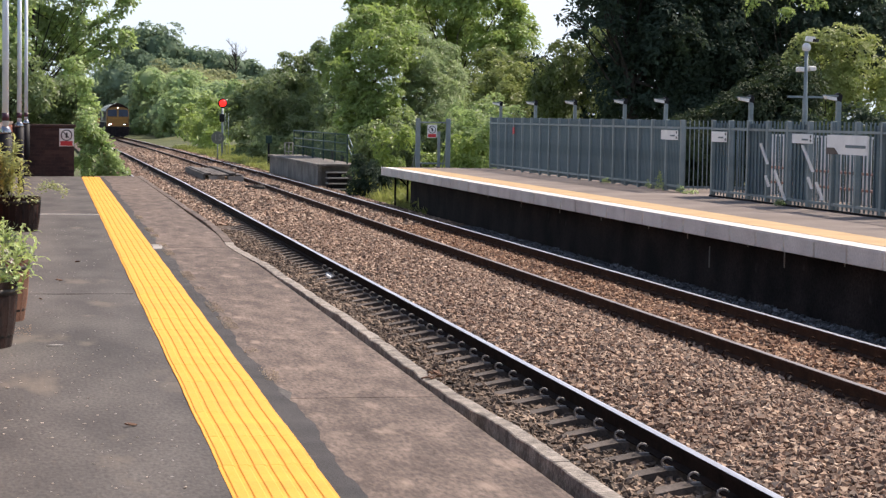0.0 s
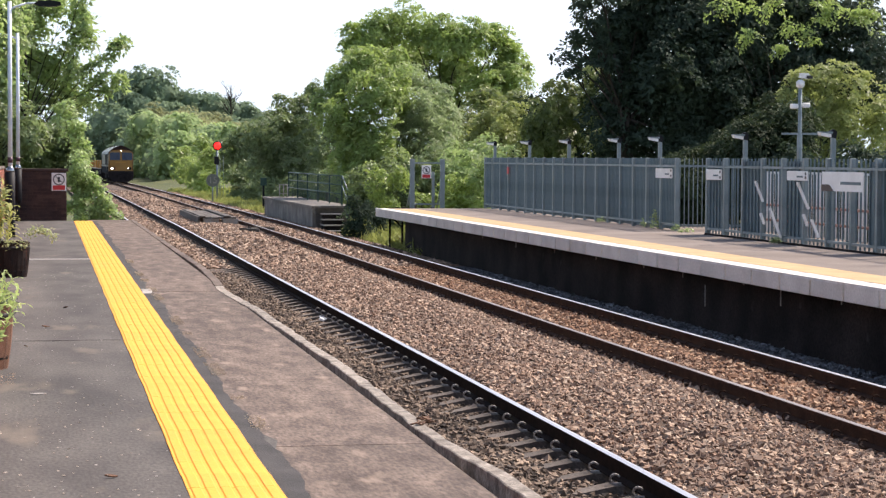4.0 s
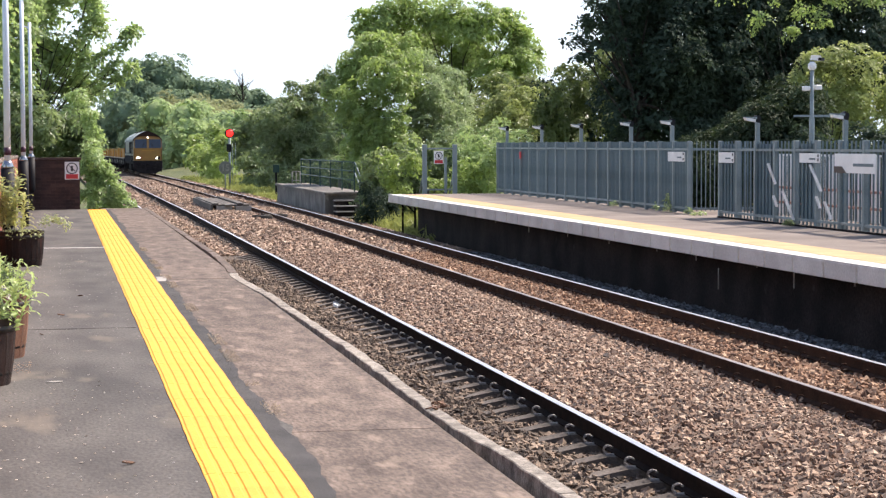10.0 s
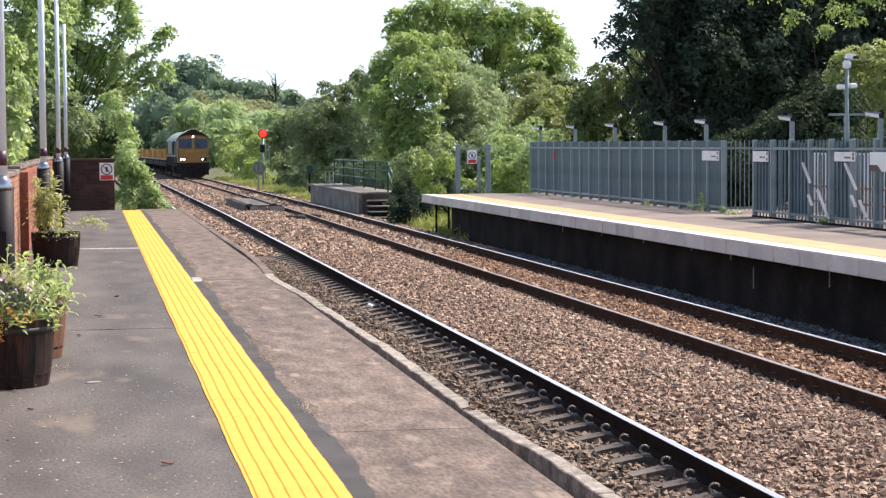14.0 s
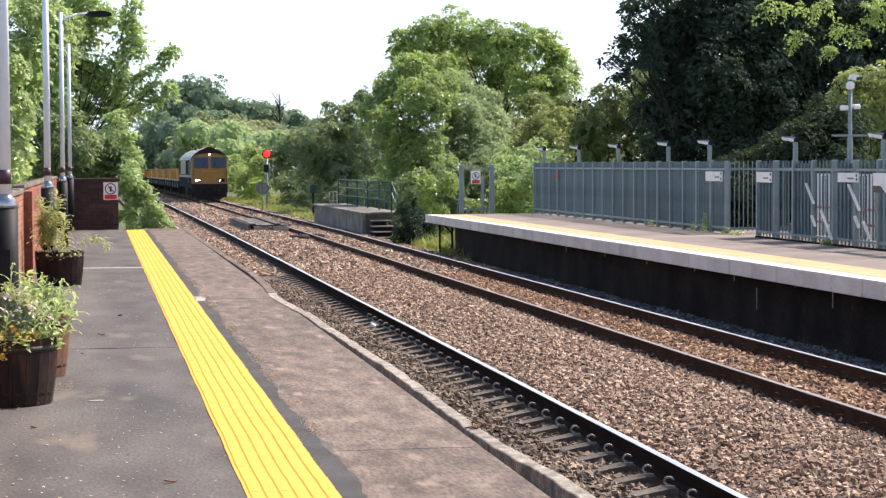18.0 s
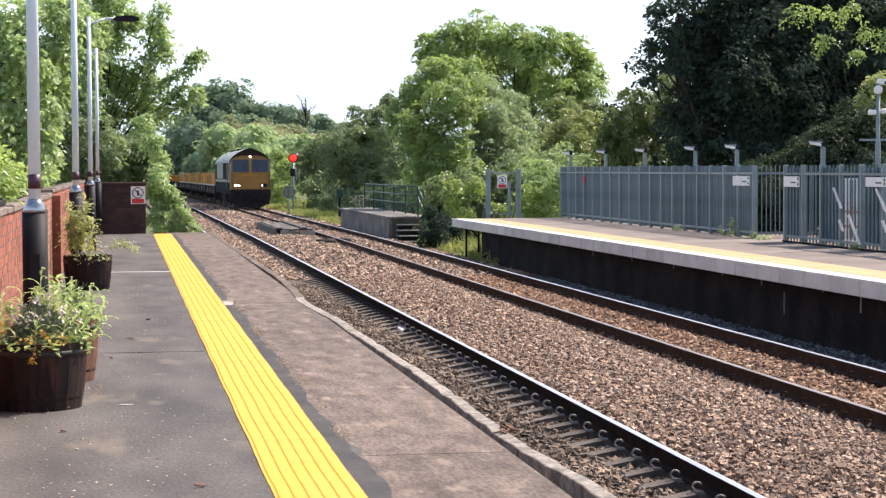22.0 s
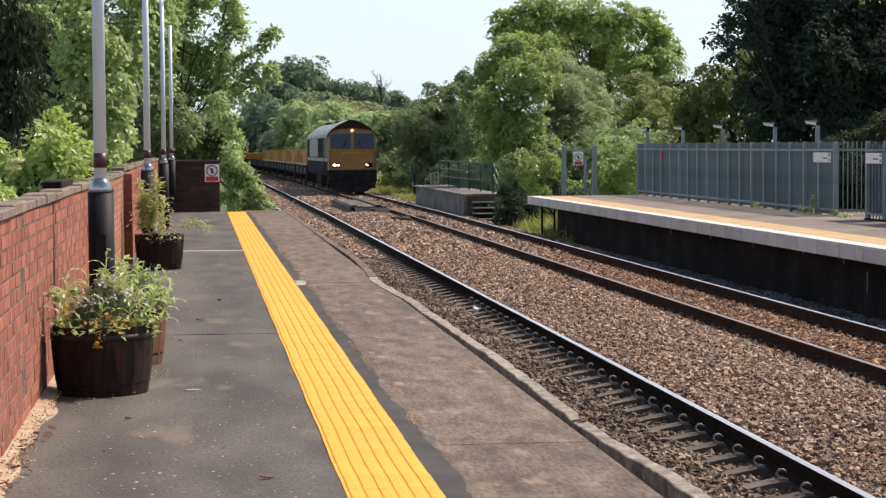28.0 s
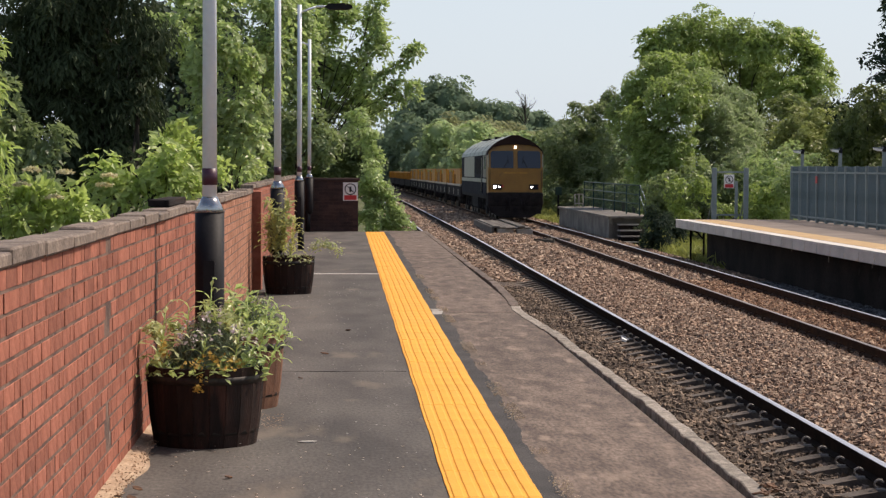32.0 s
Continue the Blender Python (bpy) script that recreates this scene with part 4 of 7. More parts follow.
def crown_points(blobs, n, seed, core=0.28):
    """Places for sprays, with the way that each faces: every blob carries lumps on its shell, and the sprays sit on their outer sides."""
    g = np.random.default_rng(seed)
    out = []
    vol = np.array([b[3] * b[4] + b[4] * b[5] + b[3] * b[5] for b in blobs])
    for blob, share in zip(blobs, vol / vol.sum()):
        k = max(8, int(n * share))
        lumps = max(6, min(18, k // 12))
        d = g.normal(size=(lumps, 3))
        d /= np.linalg.norm(d, axis=1, keepdims=True)
        size = g.uniform(0.3, 0.6, (lumps, 1))
        mid = d * g.uniform(0.5, 0.9, (lumps, 1))
        pick = g.integers(0, lumps, k)
        e = g.normal(size=(k, 3)) + d[pick] * 0.7 + np.array([0, 0, 0.25])
        e /= np.linalg.norm(e, axis=1, keepdims=True)
        p = mid[pick] + e * size[pick] * g.uniform(0.75, 1.05, (k, 1))
        shell = g.uniform(size=(k, 1)) < 0.25
        p = np.where(shell, e * g.uniform(0.8, 0.98, (k, 1)), p)
        inside = g.uniform(size=(k, 1)) < core
        p = np.where(inside, p * g.uniform(0.1, 0.8, (k, 1)), p)
        out.append(np.concatenate([np.array(blob[:3]) + p * np.array(blob[3:6]), e + d[pick] * 0.5], 1))
    return np.concatenate(out)


def tree(label, base, height, blobs, size, material, seed, trunk, group, category="tree", name="tree", cover=1.5, per=22, lead=0.45, level=0.75, hang=0.25, slim=0.55):
    """A tapered trunk with limbs into its blobs, and a crown of many leaf sprays. blobs: x, y, z, half width, half height."""
    t = thing(name, label, category, group)
    g = np.random.default_rng(seed)
    b = Vector(base)
    blobs = [(x, y, z, rx * 1.08, min(rx, rz) * 1.15, rz * 1.06) for x, y, z, rx, rz in blobs]
    bm = bmesh.new()
    lean = Vector((g.uniform(-0.3, 0.3), g.uniform(-0.3, 0.3), 0))
    fork = b + Vector((0, 0, height * lead)) + lean
    mid = b + Vector((0, 0, height * lead * 0.45)) + lean * 0.3
    tube(bm, b - Vector((0, 0, 0.3)), mid, trunk, trunk * 0.75, n=9)
    tube(bm, mid, fork, trunk * 0.75, trunk * 0.3, n=9)
    part("trunk", bm, BARK, t)
    for k, bl in enumerate(blobs):
        bm = bmesh.new()
        c = Vector(bl[:3])
        start = mid.lerp(fork, g.uniform(0.2, 1.0))
        elbow = start.lerp(c, 0.5) + Vector((g.uniform(-0.3, 0.3), g.uniform(-0.3, 0.3), g.uniform(0, 0.5))) * min(1.0, height / 5)
        tube(bm, start, elbow, trunk * 0.2, trunk * 0.11, n=6)
        tube(bm, elbow, c, trunk * 0.11, trunk * 0.04, n=6)
        for j in range(5):
            e = c + Vector((g.normal() * bl[3], g.normal() * bl[4], g.normal() * bl[5])) * 0.5
            tube(bm, elbow.lerp(c, 0.6), e, trunk * 0.05, trunk * 0.02, n=5)
        part("limb", bm, BARK, t)
    size *= 1.3
    area = sum(4.2 * (b[3] * b[4] + b[4] * b[5] + b[3] * b[5]) for b in blobs)
    n = int(1.95 * cover * area / (math.pi * (1.8 * size) ** 2))
    pts = crown_points(blobs, n, seed)
    part("crown", spray_mesh("crown", pts[:, :3], pts[:, 3:], size, per, material, seed + 1, level=level, hang=hang, slim=slim), None, t)
    return t


def grown(label, blobs, size, material, seed, trunk, group, category, name, **k):
    """A tree or bush that stands on the ground under the middle of its blobs."""
    cx, cy = sum(b[0] for b in blobs) / len(blobs), sum(b[1] for b in blobs) / len(blobs)
    zg = float(ground_height(np.array(cx), np.array(cy)))
    top = max(b[2] + b[4] for b in blobs)
    return tree(label, (cx, cy, zg), top - zg, blobs, size, material, seed, trunk, group, category, name, **k)


def dome(cx, cy, cz, r, h, n, seed):
    g = np.random.default_rng(seed)
    a, q = g.uniform(0, 2 * math.pi, n), np.sqrt(g.uniform(0, 1, n))
    return np.stack([cx + r * q * np.cos(a), cy + r * q * np.sin(a), cz + h * (1 - q**2) * g.uniform(0.3, 1, n)], 1)


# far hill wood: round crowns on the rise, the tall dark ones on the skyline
# the haze of distance is mixed into these paler leaf colours
LEAF_FAR = leafy("hazed_leaves", (0.22, 0.3, 0.17), (0.33, 0.41, 0.225), (0.35, 0.46, 0.23), 0.4, 0.9, 0.04)
LEAF_FAR_DARK = leafy("hazed_dark_leaves", (0.155, 0.225, 0.15), (0.235, 0.31, 0.205), (0.24, 0.33, 0.2), 0.38, 0.9, 0.04)
LEAF_FAR_LIGHT = leafy("hazed_light_leaves", (0.28, 0.375, 0.195), (0.41, 0.5, 0.255), (0.44, 0.57, 0.26), 0.4, 0.9, 0.04)
LEAF_FAR_OLIVE = leafy("hazed_olive_leaves", (0.24, 0.265, 0.145), (0.335, 0.35, 0.195), (0.36, 0.39, 0.2), 0.4, 0.9, 0.04)
g = np.random.default_rng(21)
woods = [[], [], [], []]
for x, top_z, r in ((2.0, 6.5, 3.0), (4.4, 9.6, 3.2), (6.6, 12.8, 3.2), (9.0, 14.6, 3.2), (11.6, 17.6, 4.0), (14.4, 16.6, 4.2), (17.2, 14.8, 3.4), (20.9, 13.6, 3.4), (24.0, 12.8, 3.0), (27.0, 12.6, 3.2), (30.0, 11.8, 3.0), (33.0, 10.2, 3.0), (37.0, 8.0, 3.2), (42.0, 7.0, 3.4), (48.0, 6.0, 3.4)):
    woods[0].append((x, 345 + g.uniform(-4, 4), top_z - r * 0.95, r, r * 0.95))
    woods[0].append((x + g.uniform(-1, 1), 341 + g.uniform(-3, 3), top_z - r * 2.0, r * 0.9, r * 0.9))
for k in range(170):
    y = g.uniform(238, 338)
    u = g.uniform(0.026, 0.15)
    x = u * (y + 14) - 4.6
    if x < 7.8:
        continue
    z = float(ground_height(np.array(x), np.array(y)))
    r = g.uniform(1.6, 3.4)
    woods[(3, 3, 1, 2, 3, 0)[int(g.integers(0, 6))] if y > 275 else (1, 2, 2, 1, 0)[int(g.integers(0, 5))]].append((x, y, z + r * 0.7, r * 1.2, r))
# the big round tree at the hill's foot and its neighbours
for kind, x, y, z, r in ((1, 7.9, 262.0, 4.4, 3.3), (2, 8.2, 259.0, 5.6, 2.3), (2, 11.8, 255.0, 4.9, 2.6), (1, 12.6, 250.0, 2.6, 2.6), (1, 15.6, 244.0, 3.0, 2.4), (2, 18.0, 238.0, 3.6, 2.2), (0, 5.4, 300.0, 6.0, 3.4), (0, 6.2, 270.0, 2.2, 3.0)):
    woods[kind].append((x, y, z, r, r * 0.95))
# the line's far end, closed by trees
for k in range(46):
    woods[0 if k % 3 else 1].append((g.uniform(-24, 8), g.uniform(425, 445), g.uniform(-1, 7), g.uniform(2.5, 4.5), 3.0))
for k in range(40):
    woods[k % 2].append((g.uniform(-26, -9), g.uniform(150, 420), g.uniform(1, 4), g.uniform(2.0, 3.5), 3.0))
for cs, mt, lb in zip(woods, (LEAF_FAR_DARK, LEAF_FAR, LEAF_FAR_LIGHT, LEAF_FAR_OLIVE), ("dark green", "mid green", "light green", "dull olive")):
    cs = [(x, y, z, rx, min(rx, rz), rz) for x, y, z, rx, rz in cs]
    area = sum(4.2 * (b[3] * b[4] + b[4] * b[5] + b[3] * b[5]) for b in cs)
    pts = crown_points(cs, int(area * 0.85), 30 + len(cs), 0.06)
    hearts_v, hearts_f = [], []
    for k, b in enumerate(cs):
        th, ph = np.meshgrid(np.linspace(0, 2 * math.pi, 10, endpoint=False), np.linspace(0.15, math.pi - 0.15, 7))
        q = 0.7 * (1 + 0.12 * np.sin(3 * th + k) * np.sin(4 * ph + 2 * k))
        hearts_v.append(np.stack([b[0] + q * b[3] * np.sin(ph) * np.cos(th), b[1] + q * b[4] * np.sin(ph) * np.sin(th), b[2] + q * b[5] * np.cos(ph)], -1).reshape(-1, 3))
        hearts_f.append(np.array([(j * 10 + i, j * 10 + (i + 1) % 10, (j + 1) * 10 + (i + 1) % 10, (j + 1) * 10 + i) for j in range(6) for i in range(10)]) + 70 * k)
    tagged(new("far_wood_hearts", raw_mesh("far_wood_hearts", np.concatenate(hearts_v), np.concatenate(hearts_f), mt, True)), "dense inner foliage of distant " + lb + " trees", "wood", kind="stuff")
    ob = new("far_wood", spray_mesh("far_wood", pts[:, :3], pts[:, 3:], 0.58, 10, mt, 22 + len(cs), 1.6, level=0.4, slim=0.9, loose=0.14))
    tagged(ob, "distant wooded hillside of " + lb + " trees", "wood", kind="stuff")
bare = thing("bare_tree", "bare grey twiggy tree on the far hill", "tree")
g = np.random.default_rng(3)
bx, by = 26.9, 340.0
bz = float(ground_height(np.array(bx), np.array(by)))
part("trunk", tubed((bx, by, bz), (bx, by, 14.0), 0.25, 0.06, n=7), BARK, bare)
for k in range(16):
    z0 = g.uniform(8.5, 12.8)
    tip = Vector((bx + g.uniform(-2.4, 2.4), by + g.uniform(-1.2, 1.2), z0 + g.uniform(1.0, 2.4)))
    branch = part("branch", tubed((bx, by, z0), tip, 0.07, 0.03, n=5), BARK, bare)
    for q in range(7):
        p = Vector((bx, by, z0)).lerp(tip, 0.35 + 0.1 * q)
        part("twig", tubed(p, p + Vector((g.normal() * 0.5, g.normal() * 0.4, g.uniform(0.4, 1.1))), 0.026, 0.014, n=4), BARK, branch)

HEDGE, LEFT = "trees beside the line", "trees behind the near wall"

# beyond the far platform, from the far end of the line to the fence
grown("light green bushy scrub beside the line", [(7.3, 150, 0.3, 1.3, 1.2), (8.3, 146, 1.0, 1.0, 1.4), (6.9, 158, 0.9, 0.8, 1.0), (7.5, 143, -0.4, 1.0, 0.7), (9.4, 150, 1.2, 1.5, 1.5), (9.0, 166, 1.4, 1.6, 1.6), (8.0, 178, 0.8, 1.4, 1.5)],
      0.26, LEAF_FRESH, 200, 0.12, HEDGE, "shrub", "shrub", cover=1.3)
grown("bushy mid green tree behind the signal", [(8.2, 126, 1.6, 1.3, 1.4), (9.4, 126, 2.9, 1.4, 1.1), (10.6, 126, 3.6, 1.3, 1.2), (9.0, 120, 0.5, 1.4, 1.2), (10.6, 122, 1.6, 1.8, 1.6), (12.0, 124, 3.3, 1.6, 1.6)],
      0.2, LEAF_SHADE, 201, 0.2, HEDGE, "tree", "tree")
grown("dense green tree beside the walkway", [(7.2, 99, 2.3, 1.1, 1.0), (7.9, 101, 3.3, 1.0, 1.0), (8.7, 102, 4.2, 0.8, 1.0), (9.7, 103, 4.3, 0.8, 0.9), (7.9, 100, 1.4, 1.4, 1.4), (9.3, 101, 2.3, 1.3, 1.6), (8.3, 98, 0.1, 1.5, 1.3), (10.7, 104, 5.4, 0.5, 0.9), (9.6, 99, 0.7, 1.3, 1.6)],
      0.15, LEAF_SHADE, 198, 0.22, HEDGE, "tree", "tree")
grown("green sapling in shade-toned leaves beside the walkway", [(9.6, 88, 3.3, 0.5, 0.9), (9.7, 86, 2.4, 0.7, 0.9), (9.1, 88, 1.8, 0.7, 1.0), (10.1, 86, 1.1, 0.8, 1.0), (9.3, 85, 0.1, 0.9, 1.0)],
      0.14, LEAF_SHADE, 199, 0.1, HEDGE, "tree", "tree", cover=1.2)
grown("tall green willow-like tree with a straight stem", [(9.3, 76, 5.6, 1.0, 0.9), (10.7, 77, 5.7, 0.9, 0.8), (8.4, 76, 5.0, 0.8, 1.0), (9.5, 73.5, 4.3, 1.1, 1.2), (8.0, 76, 3.8, 0.8, 1.1), (8.7, 73.5, 2.8, 1.3, 1.2), (9.6, 73, 1.6, 1.2, 1.4), (8.5, 74, 1.2, 1.1, 1.2), (10.2, 73, 0.3, 1.1, 1.0), (8.9, 73, 0.1, 0.9, 1.1), (10.6, 74.5, 4.6, 0.8, 1.0)],
      0.125, LEAF_LIGHT, 202, 0.13, HEDGE, "tree", "tree", lead=0.86, cover=1.6)
grown("rounded pale grey-green willow bush", [(11.6, 77, 5.0, 0.9, 0.9), (12.6, 77, 4.1, 1.0, 1.0), (11.2, 75, 3.6, 1.1, 1.1), (12.2, 75, 3.0, 1.0, 1.1), (13.3, 77, 3.0, 0.8, 1.1), (11.7, 74, 2.0, 1.2, 1.1), (13.1, 76, 1.9, 0.8, 0.9), (10.9, 74, 1.4, 0.9, 1.0), (12.4, 75, 0.8, 1.2, 0.9)],
      0.13, LEAF_PALE, 197, 0.14, HEDGE, "tree", "tree", slim=0.4, cover=1.6, hang=0.1)
grown("large round light green tree standing behind", [(12.6, 100, 8.2, 1.1, 1.0), (14.0, 100, 8.9, 1.2, 1.0), (15.8, 100, 9.0, 1.3, 1.1), (17.3, 99, 8.6, 1.3, 1.1), (18.9, 99, 8.6, 1.3, 1.1), (20.8, 100, 8.2, 1.3, 1.0), (22.1, 101, 7.3, 0.9, 1.1), (17.2, 103, 7.4, 2.0, 1.5), (19.7, 102, 6.7, 1.8, 1.5), (21.4, 100, 6.1, 1.2, 1.1), (20.0, 99, 5.4, 1.5, 1.0), (18.4, 102, 5.6, 1.5, 1.3), (15.4, 102, 7.4, 1.4, 1.2), (21.6, 100, 5.0, 0.8, 0.7), (13.4, 102, 6.9, 1.2, 1.2)],
      0.18, LEAF_LIGHT, 203, 0.3, HEDGE, "tree", "tree", cover=1.7)
grown("yellowish overgrown tree behind the fence", [(12.5, 66, 2.5, 0.6, 0.7), (13.2, 66, 3.2, 0.7, 0.5), (13.9, 66, 3.2, 0.6, 0.6), (13.6, 65, 2.4, 0.8, 0.8), (12.6, 65, 1.7, 0.8, 0.6), (12.0, 66, 2.1, 0.3, 0.5), (12.9, 66, 0.9, 1.0, 0.7)],
      0.11, LEAF_YELLOW, 204, 0.12, HEDGE, "tree", "tree", cover=1.2)
grown("ragged olive tree beside the fence", [(14.8, 62, 4.0, 0.6, 0.6), (14.2, 62, 3.1, 0.6, 0.7), (15.6, 63, 3.1, 0.9, 0.9), (16.5, 63, 4.2, 0.8, 0.8), (14.0, 62, 2.3, 0.7, 0.7), (15.1, 62, 2.1, 1.0, 0.7), (13.7, 62, 2.6, 0.3, 0.6), (16.7, 63, 2.7, 0.9, 1.0)],
      0.12, LEAF_OLIVE, 206, 0.2, HEDGE, "tree", "tree", cover=1.15, hang=0.8)
# shade of the big trees comes from their darkened leaf colour
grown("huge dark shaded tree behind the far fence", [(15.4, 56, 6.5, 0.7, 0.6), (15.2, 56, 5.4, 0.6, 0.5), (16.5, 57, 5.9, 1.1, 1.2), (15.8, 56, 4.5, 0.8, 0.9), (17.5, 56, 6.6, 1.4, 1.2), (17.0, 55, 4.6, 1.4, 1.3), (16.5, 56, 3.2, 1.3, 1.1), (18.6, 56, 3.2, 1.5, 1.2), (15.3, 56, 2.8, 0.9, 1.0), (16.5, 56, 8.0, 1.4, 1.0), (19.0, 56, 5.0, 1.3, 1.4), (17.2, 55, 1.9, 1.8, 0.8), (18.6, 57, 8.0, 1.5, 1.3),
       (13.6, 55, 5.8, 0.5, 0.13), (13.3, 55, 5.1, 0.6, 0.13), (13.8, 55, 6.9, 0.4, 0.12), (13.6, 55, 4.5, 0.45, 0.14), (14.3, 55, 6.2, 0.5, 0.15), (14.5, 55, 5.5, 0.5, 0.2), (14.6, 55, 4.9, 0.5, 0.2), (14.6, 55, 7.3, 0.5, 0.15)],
      0.14, LEAF_DARK_SHADED, 207, 0.35, HEDGE, "tree", "tree", cover=1.7)
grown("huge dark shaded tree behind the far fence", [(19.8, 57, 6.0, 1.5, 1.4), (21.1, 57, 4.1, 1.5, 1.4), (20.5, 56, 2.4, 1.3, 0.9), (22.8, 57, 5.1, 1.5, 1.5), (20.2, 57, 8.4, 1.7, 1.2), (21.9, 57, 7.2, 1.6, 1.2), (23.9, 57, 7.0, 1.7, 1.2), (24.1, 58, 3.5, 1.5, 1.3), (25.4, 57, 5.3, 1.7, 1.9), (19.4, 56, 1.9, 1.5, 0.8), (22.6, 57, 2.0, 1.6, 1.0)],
      0.15, LEAF_DARK_SHADED, 208, 0.35, HEDGE, "tree", "tree", cover=1.5)
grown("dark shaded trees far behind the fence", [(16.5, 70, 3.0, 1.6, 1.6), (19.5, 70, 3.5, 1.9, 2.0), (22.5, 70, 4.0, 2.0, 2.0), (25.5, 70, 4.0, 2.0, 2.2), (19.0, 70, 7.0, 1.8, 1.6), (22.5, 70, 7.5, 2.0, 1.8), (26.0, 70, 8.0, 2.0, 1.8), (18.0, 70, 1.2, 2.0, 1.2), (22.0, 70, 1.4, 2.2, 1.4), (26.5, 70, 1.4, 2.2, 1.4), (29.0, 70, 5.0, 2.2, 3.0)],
      0.2, LEAF_DARK_SHADED, 230, 0.3, HEDGE, "tree", "tree", cover=1.4)
grown("dense olive scrub between the round tree and the fence", [(15.6, 86, 2.6, 1.3, 1.3), (17.6, 88, 3.4, 1.5, 1.5), (19.4, 90, 3.6, 1.5, 1.4), (17.0, 84, 1.2, 2.0, 1.4), (20.5, 90, 1.8, 2.0, 1.6), (14.6, 78, 1.4, 1.2, 1.2)],
      0.16, LEAF_OLIVE, 231, 0.12, HEDGE, "shrub", "shrub", cover=1.3)
# sunlit patches of the dark tree, made as added boughs in lighter leaves
grown("light leafy boughs that draw the sunlit parts of the dark tree", [(18.2, 50, 5.6, 0.6, 0.3), (17.3, 50, 6.5, 0.7, 0.35), (18.7, 50, 6.5, 0.7, 0.4), (20.1, 50, 5.9, 0.8, 0.45), (20.6, 50, 6.7, 0.7, 0.4), (19.3, 50, 5.2, 0.45, 0.2), (22.0, 50, 6.3, 0.9, 0.6)],
      0.1, LEAF_LIGHT, 209, 0.06, HEDGE, "tree", "tree", cover=0.4)
grown("yellow green tree behind the far fence", [(15.0, 36, 3.4, 0.6, 0.6), (14.4, 36, 2.6, 0.4, 0.4), (15.3, 36, 2.5, 0.6, 0.6), (14.4, 36, 3.2, 0.3, 0.3), (14.9, 36, 1.8, 0.7, 0.4), (15.8, 36, 2.9, 0.9, 1.0), (14.1, 36, 2.4, 0.2, 0.3), (16.9, 36, 2.6, 0.9, 1.0), (15.4, 36, 1.2, 0.9, 0.5)],
      0.085, LEAF_YELLOW, 210, 0.12, HEDGE, "tree", "tree", cover=0.95)
grown("sunlit leafy shrub behind the platform gate", [(7.2, 54, 0.8, 0.4, 0.5), (6.7, 54, 0.1, 0.5, 0.4), (9.4, 54, 0.5, 0.7, 0.7), (9.9, 54, 0.9, 0.4, 0.5), (9.1, 54, 0.0, 0.6, 0.4), (8.4, 56, 0.0, 0.7, 0.4), (6.4, 54, 0.8, 0.4, 0.6)],
      0.12, LEAF_FRESH, 205, 0.05, HEDGE, "shrub", "shrub", cover=0.75)
grown("dark leafy bush between the walkway steps and the platform", [(5.35, 52, 0.1, 0.16, 0.2), (5.55, 52, -0.35, 0.3, 0.3), (5.8, 52, -0.1, 0.2, 0.2), (5.4, 52, -0.8, 0.34, 0.3), (5.75, 52, -0.8, 0.36, 0.3), (6.15, 52.5, -0.5, 0.35, 0.35)],
      0.085, LEAF_DARK_SHADED, 222, 0.03, HEDGE, "shrub", "shrub")
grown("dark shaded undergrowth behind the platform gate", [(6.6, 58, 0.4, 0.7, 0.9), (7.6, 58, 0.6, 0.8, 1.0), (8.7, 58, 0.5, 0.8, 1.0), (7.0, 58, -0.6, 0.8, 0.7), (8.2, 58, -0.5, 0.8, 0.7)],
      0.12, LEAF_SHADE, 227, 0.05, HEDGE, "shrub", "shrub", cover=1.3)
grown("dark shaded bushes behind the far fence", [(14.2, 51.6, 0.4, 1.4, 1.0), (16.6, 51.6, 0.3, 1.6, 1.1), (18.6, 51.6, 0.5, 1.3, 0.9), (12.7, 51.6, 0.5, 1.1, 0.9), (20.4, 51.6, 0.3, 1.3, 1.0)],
      0.14, LEAF_DARK_SHADED, 223, 0.08, HEDGE, "shrub", "shrub", cover=1.2)
grown("leafy shrubs between the gate and the far fence", [(10.3, 58, 0.4, 1.1, 1.2), (11.7, 62, 0.9, 1.3, 1.3), (11.2, 60, -0.2, 1.4, 1.0)],
      0.13, LEAF_MID, 240, 0.06, HEDGE, "shrub", "shrub")
# shade is in the leaf colour; the high blobs are added to shadow the opening
grown("shrub in shade-dark leaves behind the fence opening, with added upper boughs", [(10.0, 30.8, 0.75, 0.6, 0.7), (10.9, 31.4, 0.8, 0.6, 0.75), (10.3, 30.6, 0.35, 0.7, 0.4), (11.4, 32.0, 1.3, 0.8, 0.7), (10.6, 32.0, 1.2, 0.8, 0.6), (12.3, 32.8, 1.7, 0.8, 0.9), (11.7, 31.4, 1.7, 0.8, 0.8), (12.6, 31.6, 2.1, 0.8, 0.8)],
      0.08, LEAF_CONIFER_SHADED, 241, 0.05, HEDGE, "shrub", "shrub", cover=2.0)
grown("dense dark scrub behind the signal", [(7.9, 119, -0.3, 0.9, 1.0), (8.4, 110, -0.3, 1.0, 1.1), (8.3, 103, -0.5, 0.9, 0.9), (8.2, 96, -0.5, 0.9, 0.9), (8.4, 89, -0.4, 0.9, 1.0), (8.6, 83, -0.2, 1.0, 1.2)],
      0.16, LEAF_SHADE, 243, 0.05, HEDGE, "shrub", "shrub")
